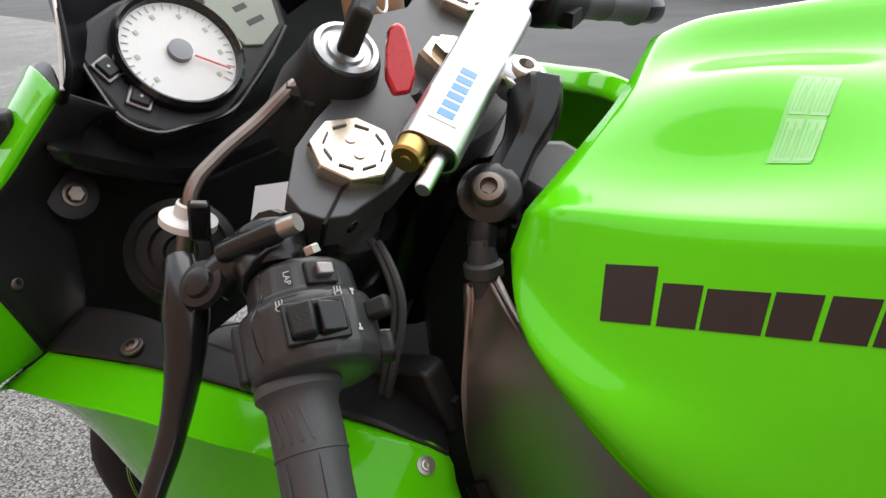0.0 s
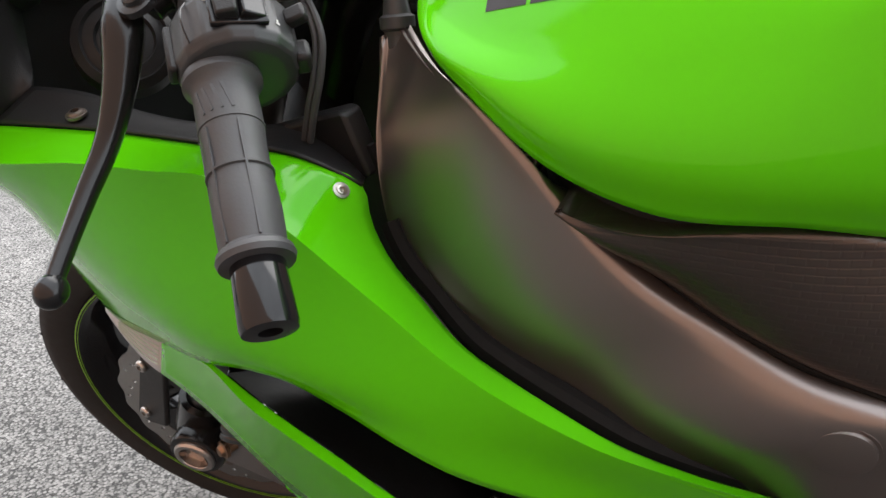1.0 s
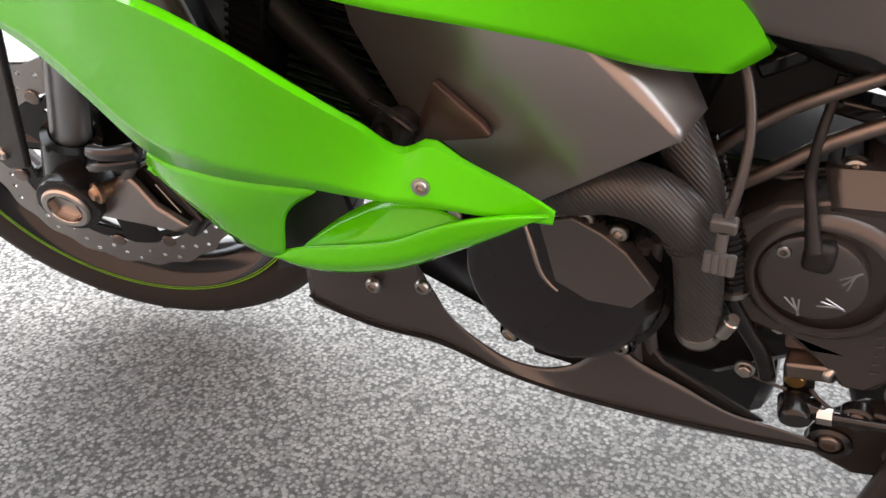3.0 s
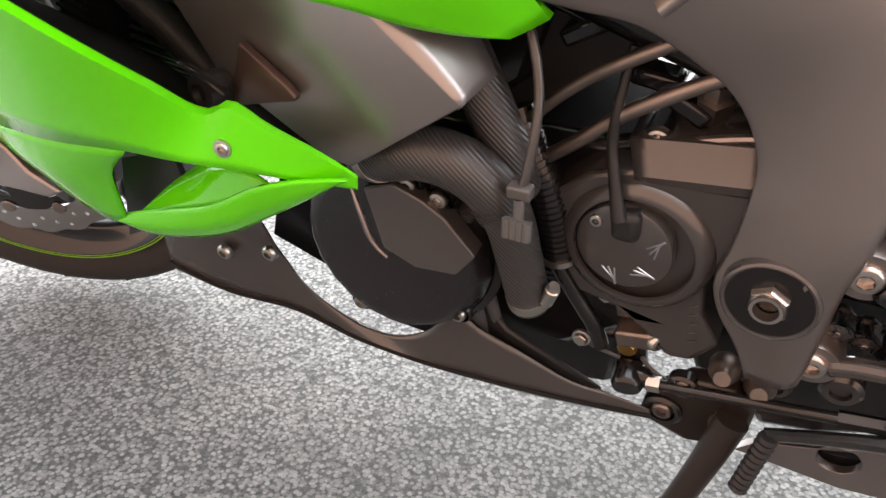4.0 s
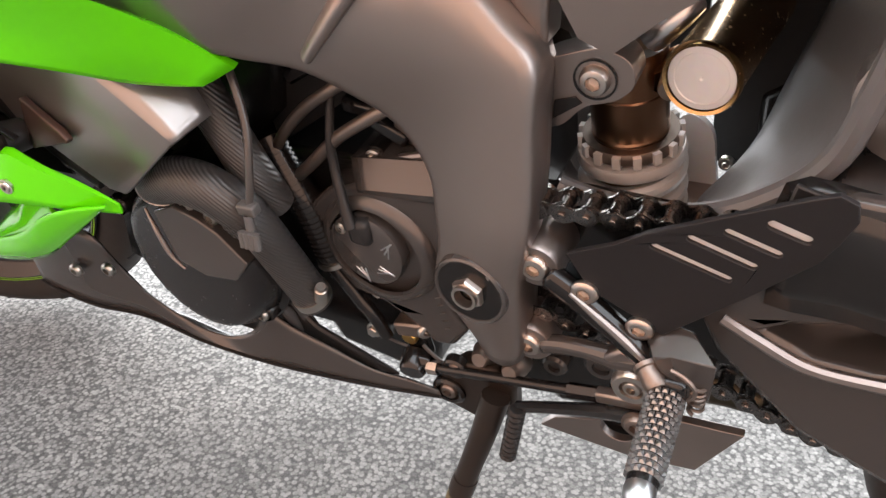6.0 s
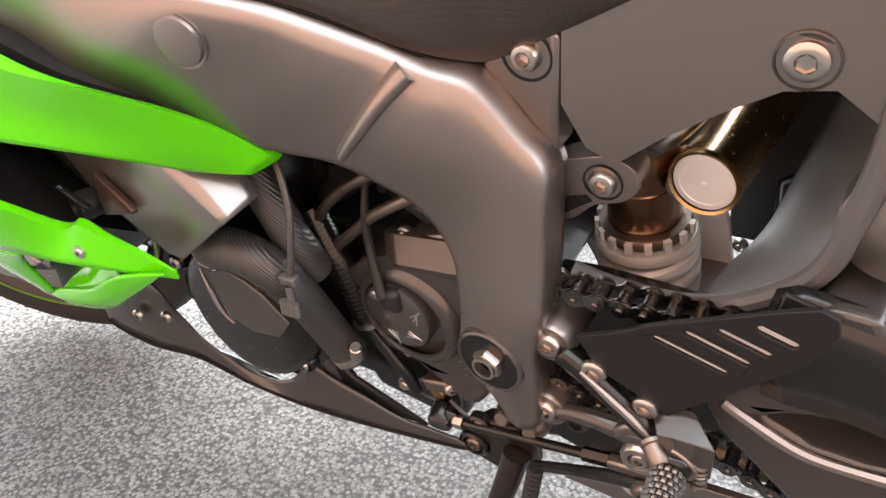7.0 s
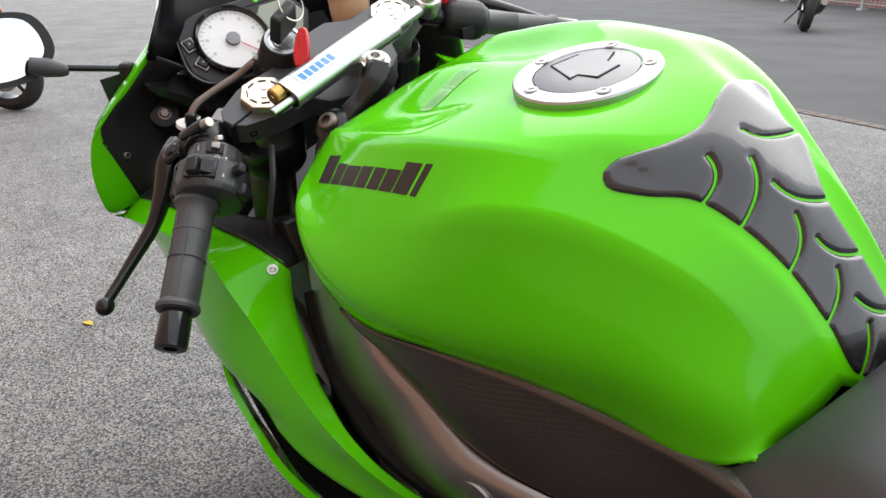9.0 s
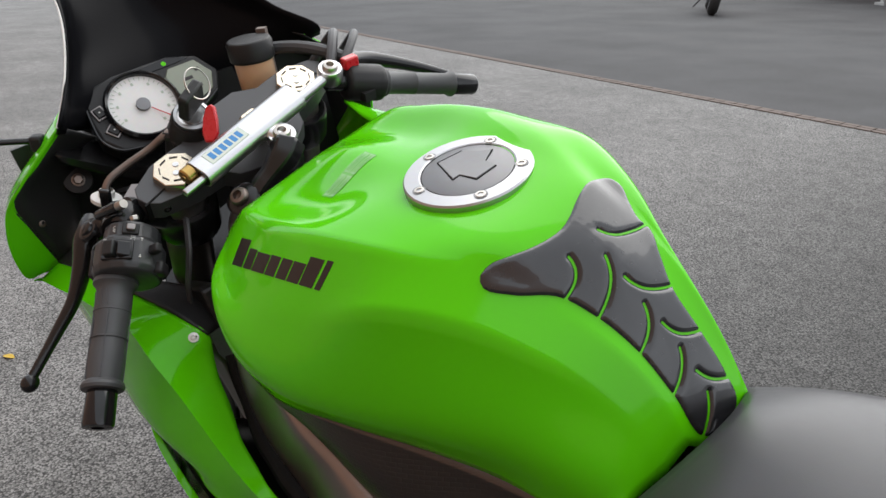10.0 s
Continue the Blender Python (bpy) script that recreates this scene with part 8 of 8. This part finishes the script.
# pipes and cables beside the engine
CLIPHOSE = basic("grey_clear_hose", (0.045, 0.040, 0.038), 0.3, spec=0.6, var=0.15)
for pts, r, mat, lab in (
    ([(0.676, -0.118, 0.578), (0.687, -0.128, 0.560), (0.6945, -0.138, 0.535), (0.6955, -0.150, 0.507), (0.692, -0.158, 0.482)], 0.0029, CLIPHOSE, "drain hose with clip"),
    ([(0.780, -0.096, 0.566), (0.739, -0.100, 0.545), (0.713, -0.098, 0.528), (0.686, -0.096, 0.504), (0.665, -0.094, 0.479), (0.638, -0.090, 0.433)], 0.0044, DULLSTEEL, "thin brown-black pipe"),
    ([(0.800, -0.094, 0.545), (0.757, -0.098, 0.522), (0.733, -0.098, 0.506), (0.705, -0.098, 0.481), (0.680, -0.096, 0.460), (0.650, -0.092, 0.438)], 0.0048, DULLSTEEL, "thin brown-black pipe"),
    ([(0.733, -0.088, 0.545), (0.730, -0.095, 0.522), (0.729, -0.100, 0.508), (0.729, -0.104, 0.487), (0.734, -0.111, 0.467), (0.741, -0.119, 0.443)], [0.0030, 0.0030, 0.0034, 0.0036, 0.0040, 0.0052], MATTE, "wiring sleeve"),
    ([(0.640, -0.128, 0.430), (0.634, -0.124, 0.385), (0.634, -0.118, 0.340), (0.638, -0.110, 0.290)], 0.0058, RUBBER, "black breather hose"),
    ([(0.626, -0.124, 0.420), (0.627, -0.122, 0.385), (0.626, -0.116, 0.340), (0.630, -0.108, 0.285)], 0.0058, RUBBER, "black breather hose"),
    ([(0.648, -0.122, 0.430), (0.645, -0.118, 0.380), (0.646, -0.112, 0.335), (0.650, -0.104, 0.288)], 0.0050, RUBBER, "black breather hose"),
    ([(0.660, -0.090, 0.492), (0.671, -0.095, 0.468), (0.683, -0.098, 0.445), (0.692, -0.100, 0.415), (0.697, -0.100, 0.383)], 0.0125, ENGINE, "black corrugated hose"),
    ([(0.697, -0.103, 0.378), (0.712, -0.104, 0.352), (0.726, -0.105, 0.330), (0.733, -0.104, 0.308)], 0.0062, ENGINE, "black bracket arm"),
    ([(0.640, -0.080, 0.452), (0.663, -0.084, 0.435), (0.680, -0.086, 0.397), (0.690, -0.088, 0.355)], 0.0100, ENGINE, "black corrugated hose"),
):
    part("hose", tube(pts, r, 14, 30), mat, engine, lab)
CLIPGREY = basic("grey_clip_plastic", (0.075, 0.073, 0.072), 0.4, var=0.15)
cl = bevelled(part("hose_clip", block((0.0150, 0.009, 0.0085), pose(0.6915, -0.159, 0.4815)), CLIPGREY, engine, "grey hose clip"), 0.0015, 2)
bm = lathe([(0.0034, -0.024), (0.0034, 0.0)], basis((0.692, -0.162, 0.478), (-0.03, 0.25, 1)), 12)
for k in range(4):
    lathe([(0.0, -0.0065), (0.0030, -0.0060), (0.0030, 0.0060), (0.0, 0.0065)], basis((0.6870 + 0.0042 * k, -0.170, 0.4615), (-0.03, 0.25, 1)), 10, bm)
part("clip_body", bm, CLIPGREY, cl)
run = curve([(0.660, -0.090, 0.492), (0.671, -0.095, 0.468), (0.683, -0.098, 0.445), (0.692, -0.100, 0.415), (0.697, -0.100, 0.383)], 27)
for a, b in zip(run[2:-3], run[3:-2]):
    part("corrugation", tube([a.lerp(b, 0.2), a.lerp(b, 0.65)], 0.0138, 18), ENGINE, engine)
part("hose_clamp", tube([run[-2], run[-1]], 0.0142, 20), STEEL, engine, "steel hose clamp")
run = curve([(0.640, -0.080, 0.452), (0.663, -0.084, 0.435), (0.680, -0.086, 0.397), (0.690, -0.088, 0.355)], 24)
for a, b in zip(run[1:], run[2:]):
    part("corrugation", tube([a.lerp(b, 0.2), a.lerp(b, 0.65)], 0.0112, 16), ENGINE, engine)
part("spark_cap", lathe([(0.0, 0.010), (0.0065, 0.010), (0.0085, 0.006), (0.0085, -0.002), (0.012, -0.003), (0.0125, -0.03)], basis((0.780, -0.074, 0.517), (0.1, -0.5, 1)), 6), DULLSTEEL, engine, "hexagon sensor")
bevelled(part("rear_block", plate([(0.748, 0.480), (0.757, 0.505), (0.790, 0.520), (0.812, 0.512), (0.815, 0.488)], -0.070, -0.02), GLOSSBLACK, engine), 0.010, 3)
for x, z, ang in ((0.690, 0.560, 20), (0.700, 0.545, -30), (0.765, 0.505, 30), (0.745, 0.520, 10)):
    bevelled(part("inner_casting", block((0.030, 0.02, 0.012), pose(x, -0.072, z, 0, ang, 0)), GLOSSBLACK, engine), 0.003, 2)
# gear linkage, switch and stand bracket
sensor_m = pose(0.758, -0.096, 0.322, 0, -12, 0)
neutral = bevelled(part("gear_sensor", block((0.030, 0.018, 0.015), sensor_m), DULLSTEEL, engine, "dull steel gear linkage clamp"), 0.0025, 2)
bolt(sensor_m @ Vector((0.015, -0.006, 0.0)), (0.8, -0.6, 0.1), 0.007, neutral, STEEL)
bevelled(part("gear_plate", plate([(0.738, 0.340), (0.752, 0.349), (0.778, 0.347), (0.778, 0.335), (0.740, 0.328)], -0.090, -0.085), DULLSTEEL, neutral), 0.001, 1)
part("clamp_bolt", lathe([(0, 0.003), (0.0065, 0.003), (0.0075, 0.0015), (0.0075, -0.010)], basis((0.752, -0.098, 0.306), (0, -1, -0.1)), 16), BRASS, neutral)
bevelled(part("linkage_arm", plate([(0.742, 0.314), (0.764, 0.316), (0.768, 0.282), (0.760, 0.272), (0.748, 0.274)], -0.096, -0.086), DARKSATIN, neutral), 0.002, 2)
part("sensor_wire", tube([(0.720, -0.096, 0.296), (0.735, -0.100, 0.297), (0.748, -0.100, 0.295)], 0.0014, 6, 12), RUBBER, neutral)
part("sensor_wire", tube([(0.764, -0.098, 0.300), (0.782, -0.100, 0.286), (0.800, -0.100, 0.284)], 0.0018, 6, 12), RUBBER, neutral)
rod = part("shift_rod", tube([(0.776, -0.108, 0.286), (0.900, -0.1075, 0.309)], 0.0044, 12), DARKSATIN, bike, "thin black gear shift rod")
part("rod_end", tube([(0.898, -0.1075, 0.3086), (0.934, -0.107, 0.315)], 0.0062, 6), DARKSATIN, rod)
for p, r in (((0.757, -0.106, 0.284), 0.0125), ((0.940, -0.107, 0.318), 0.0105)):
    part("rod_joint", lathe([(0, 0.011), (r * 0.85, 0.011), (r, 0.007), (r, -0.008), (0, -0.008)], basis(p, (0.15, -1, -0.25)), 20), ENGINE, rod, "black rubber joint boot")
part("rod_boot", lathe([(0.0105, -0.012), (0.0115, 0.0), (0.0085, 0.010), (0.0060, 0.014)], basis((0.760, -0.104, 0.2845), (1, 0, 0.18)), 18), ENGINE, rod)
part("rod_nut", lathe([(0.0064, -0.005), (0.0064, 0.005)], basis((0.777, -0.108, 0.2862), (1, 0, 0.18)), 6), WARMSTEEL, rod)
part("rod_nut", lathe([(0.0066, -0.005), (0.0066, 0.005)], basis((0.934, -0.1072, 0.3155), (1, 0, 0.18)), 6), WARMSTEEL, rod)
pedal = part("shift_pedal", tube([(0.966, -0.118, 0.318), (0.935, -0.118, 0.311), (0.895, -0.118, 0.297), (0.858, -0.120, 0.284)], [0.0085, 0.0066, 0.0056, 0.0054], 8, 18, flat=0.8), DARKSATIN, bike, "black gear shift pedal")
bevelled(part("pedal_fork", block((0.050, 0.010, 0.010), pose(0.948, -0.116, 0.329, 0, -8, 0)), DULLSTEEL, pedal), 0.002, 2)
bolt((0.956, -0.126, 0.316), (0, -1, 0.1), 0.0095, pedal, DULLSTEEL, washer=0.0115)
toe = [(0.0062 + 0.0012 * (k % 2), 0.0030 * k) for k in range(20)]
part("toe_peg", lathe([(0, 0)] + toe + [(0.0055, 0.059), (0, 0.0595)], basis((0.861, -0.124, 0.288), (-0.16, -0.18, -0.94)), 20), MATTE, pedal, "ribbed black rubber toe peg")
stand = part("side_stand", tube([(0.836, -0.112, 0.278), (0.828, -0.123, 0.246), (0.811, -0.143, 0.190), (0.772, -0.186, 0.058)], [0.0125, 0.0105, 0.0098, 0.0098], 14, 20), RUST, bike, "worn brown-black side stand")
part("stand_sleeve", tube([(0.8045, -0.150, 0.168), (0.778, -0.180, 0.078)], 0.0112, 16), YELLOWED, stand, "yellowed rubber sleeve")
part("stand_collar", tube([(0.8105, -0.1435, 0.188), (0.806, -0.1485, 0.173)], 0.0118, 16), RUST, stand)
bevelled(part("stand_foot", block((0.055, 0.040, 0.008), basis((0.770, -0.188, 0.0500), (0, 0.2334, 0.9724), (1, 0, 0))), RUST, stand), 0.002, 1)
bevelled(part("stand_bracket", plate([(0.768, 0.238), (0.778, 0.272), (0.800, 0.296), (0.832, 0.300), (0.850, 0.282), (0.848, 0.250), (0.832, 0.232), (0.806, 0.224)], -0.104, -0.086), RUST, stand, "brown-black stand bracket"), 0.004, 2)
for x, z, r in ((0.786, 0.256, 0.0105), (0.797, 0.291, 0.0075)):
    part("bracket_eye", lathe([(r * 1.5, -0.006), (r * 1.5, 0.002), (r * 1.25, 0.004), (r, 0.003)], basis((x, -0.105, z), (0, -1, 0)), 22), DARKSATIN, stand)
    bolt((x, -0.105, z), (0, -1, 0), r * 0.8, stand, DULLSTEEL)
hexbolt((0.832, -0.106, 0.262), (0, -1, 0), 0.009, stand, DULLSTEEL)
for x, z in ((0.822, 0.308), (0.848, 0.302)):
    part("spring_adjuster", lathe([(0.0, 0.012), (0.006, 0.012), (0.008, 0.008), (0.006, 0.006), (0.009, 0.002), (0.0115, -0.002), (0.0115, -0.012)], basis((x, -0.096, z), (0, -1, 0.4)), 18), DULLSTEEL, stand)
# exhaust underside and silencer end
under = bevelled(part("exhaust_shield", plate([(0.846, 0.166), (0.862, 0.186), (0.900, 0.200), (0.966, 0.233), (1.025, 0.238), (0.991, 0.169), (0.930, 0.160)], -0.054, -0.046, [round_hole(0.922, 0.196, 0.0165, 22)]), BLACK, bike, "brown-black exhaust underside plate"), 0.002, 2)
part("hole_backing", plate([(0.900, 0.165), (0.900, 0.184), (0.945, 0.190), (0.945, 0.165)], -0.042, -0.030), GLOSSBLACK, under)
OLIVE = basic("heat_tinted_steel", (0.085, 0.070, 0.048), 0.35, 1.0, var=0.3, scale=30)
part("exhaust_pipe", tube([(0.950, -0.020, 0.262), (1.000, -0.020, 0.262), (1.035, -0.018, 0.256), (1.060, -0.010, 0.252)], [0.024, 0.026, 0.022, 0.006], 24, 20, flat=0.8), OLIVE, under, "olive heat-tinted exhaust pipe", 60)
part("header_pipe", tube([(0.42, 0.02, 0.50), (0.44, 0.02, 0.35), (0.52, 0.03, 0.275), (0.66, 0.05, 0.250)], [0.045, 0.042, 0.035, 0.030], 18, 30), OLIVE, under)

# ---- radiator with core, behind the fairing slit ----
rad_m = pose(0.335, 0, 0.505, 0, 20, 0)
radiator = bevelled(part("radiator", block((0.030, 0.30, 0.26), rad_m), ENGINE, bike, "black radiator with fine fins"), 0.004, 2)
first = None
for k in range(34):
    m = rad_m @ pose(-0.0, -0.1505, -0.12 + k * 0.0073)
    if first is None:
        first = part("fin", block((0.028, 0.002, 0.0022)), ENGINE, radiator)
        first.matrix_basis = m
    else:
        again(first, "fin", m)
DUCT_A = [(0.176, -0.132, 0.644), (0.198, -0.131, 0.596), (0.229, -0.130, 0.529), (0.258, -0.130, 0.466)]
DUCT_B = [(0.250, -0.128, 0.644), (0.262, -0.128, 0.597), (0.286, -0.128, 0.511), (0.302, -0.128, 0.455)]
STRUTBROWN = basic("brown_grey_duct_plastic", (0.135, 0.105, 0.090), 0.45, spec=0.5, var=0.12, bump=0.05, bump_scale=800)
thick(outward(part("radiator_strut", loft([DUCT_A, DUCT_B], 16, 4), STRUTBROWN, bike, "grey-brown plastic air duct strut"), (0, -1, 0)), 0.010)
CORE_A = [(0.285, -0.112, 0.650), (0.280, -0.112, 0.590), (0.300, -0.112, 0.520), (0.340, -0.112, 0.440)]
CORE_B = [(0.500, -0.100, 0.650), (0.510, -0.100, 0.590), (0.530, -0.100, 0.500), (0.540, -0.100, 0.410)]
core = thick(outward(part("cooling_core", loft([CORE_A, CORE_B], 16, 6), ENGINE, bike, "black finned cooling core"), (0, -1, 0)), 0.004)
first = None
for k in range(26):
    q = curve(CORE_A, 26)[k]
    r = curve(CORE_B, 26)[k]
    mfin = Matrix.Translation(q.lerp(r, 0.5) + Vector((0, -0.003, 0))) @ pose(0, 0, 0, 0, 12, 4)
    if first is None:
        first = part("fin", block((0.20, 0.003, 0.0018)), MATTE, core)
        first.matrix_basis = mfin
    else:
        again(first, "fin", mfin)
part("frame_tube", tube([(0.345, -0.126, 0.610), (0.366, -0.128, 0.580), (0.389, -0.130, 0.556), (0.417, -0.130, 0.531), (0.450, -0.130, 0.495), (0.500, -0.128, 0.450)], 0.0125, 16, 24), MATTE, bike, "dark round fairing stay")
part("fairing_hook", lathe([(0.012, -0.02), (0.0135, -0.002), (0.0125, 0.004), (0.007, 0.005), (0.0055, 0.001), (0, 0.001)], basis((0.487, -0.180, 0.520), (-0.2, -1, 0.2)), 26), MATTE, bike, "black rubber fairing mount")
part("lower_casting", block((0.16, 0.02, 0.16), pose(0.53, -0.092, 0.37, 0, 20, 0)), ENGINE, engine)
bevelled(part("oil_pan", plate([(0.600, 0.262), (0.700, 0.262), (0.738, 0.270), (0.742, 0.232), (0.738, 0.198), (0.690, 0.186), (0.620, 0.200)], -0.050, 0.060), ENGINE, engine, "black oil pan"), 0.010, 2)
bevelled(part("lower_mount", plate([(0.788, 0.262), (0.800, 0.330), (0.836, 0.352), (0.985, 0.352), (1.016, 0.292), (0.972, 0.232), (0.900, 0.196), (0.858, 0.186), (0.850, 0.200), (0.838, 0.204), (0.822, 0.196), (0.806, 0.210)], -0.036, 0.020), ENGINE, bike, "dark shock linkage and lower mount"), 0.006, 2)
for x, z, r in ((0.905, 0.268, 0.016), (0.948, 0.300, 0.013), (0.862, 0.252, 0.012), (0.838, 0.310, 0.015)):
    part("linkage_pivot", lathe([(r, -0.012), (r, 0.004), (r * 0.8, 0.007), (r * 0.5, 0.007), (r * 0.45, 0.003), (0, 0.003)], basis((x, -0.042, z), (0, -1, 0)), 22), COVERBLACK, engine, "linkage pivot")
part("inner_fender", loft([[(0.20, -0.10, 0.66), (0.20, -0.10, 0.45), (0.30, -0.10, 0.33)], [(0.20, 0.10, 0.66), (0.20, 0.10, 0.45), (0.30, 0.10, 0.33)]], 12, 6), MATTE, bike, "black inner closing panel")
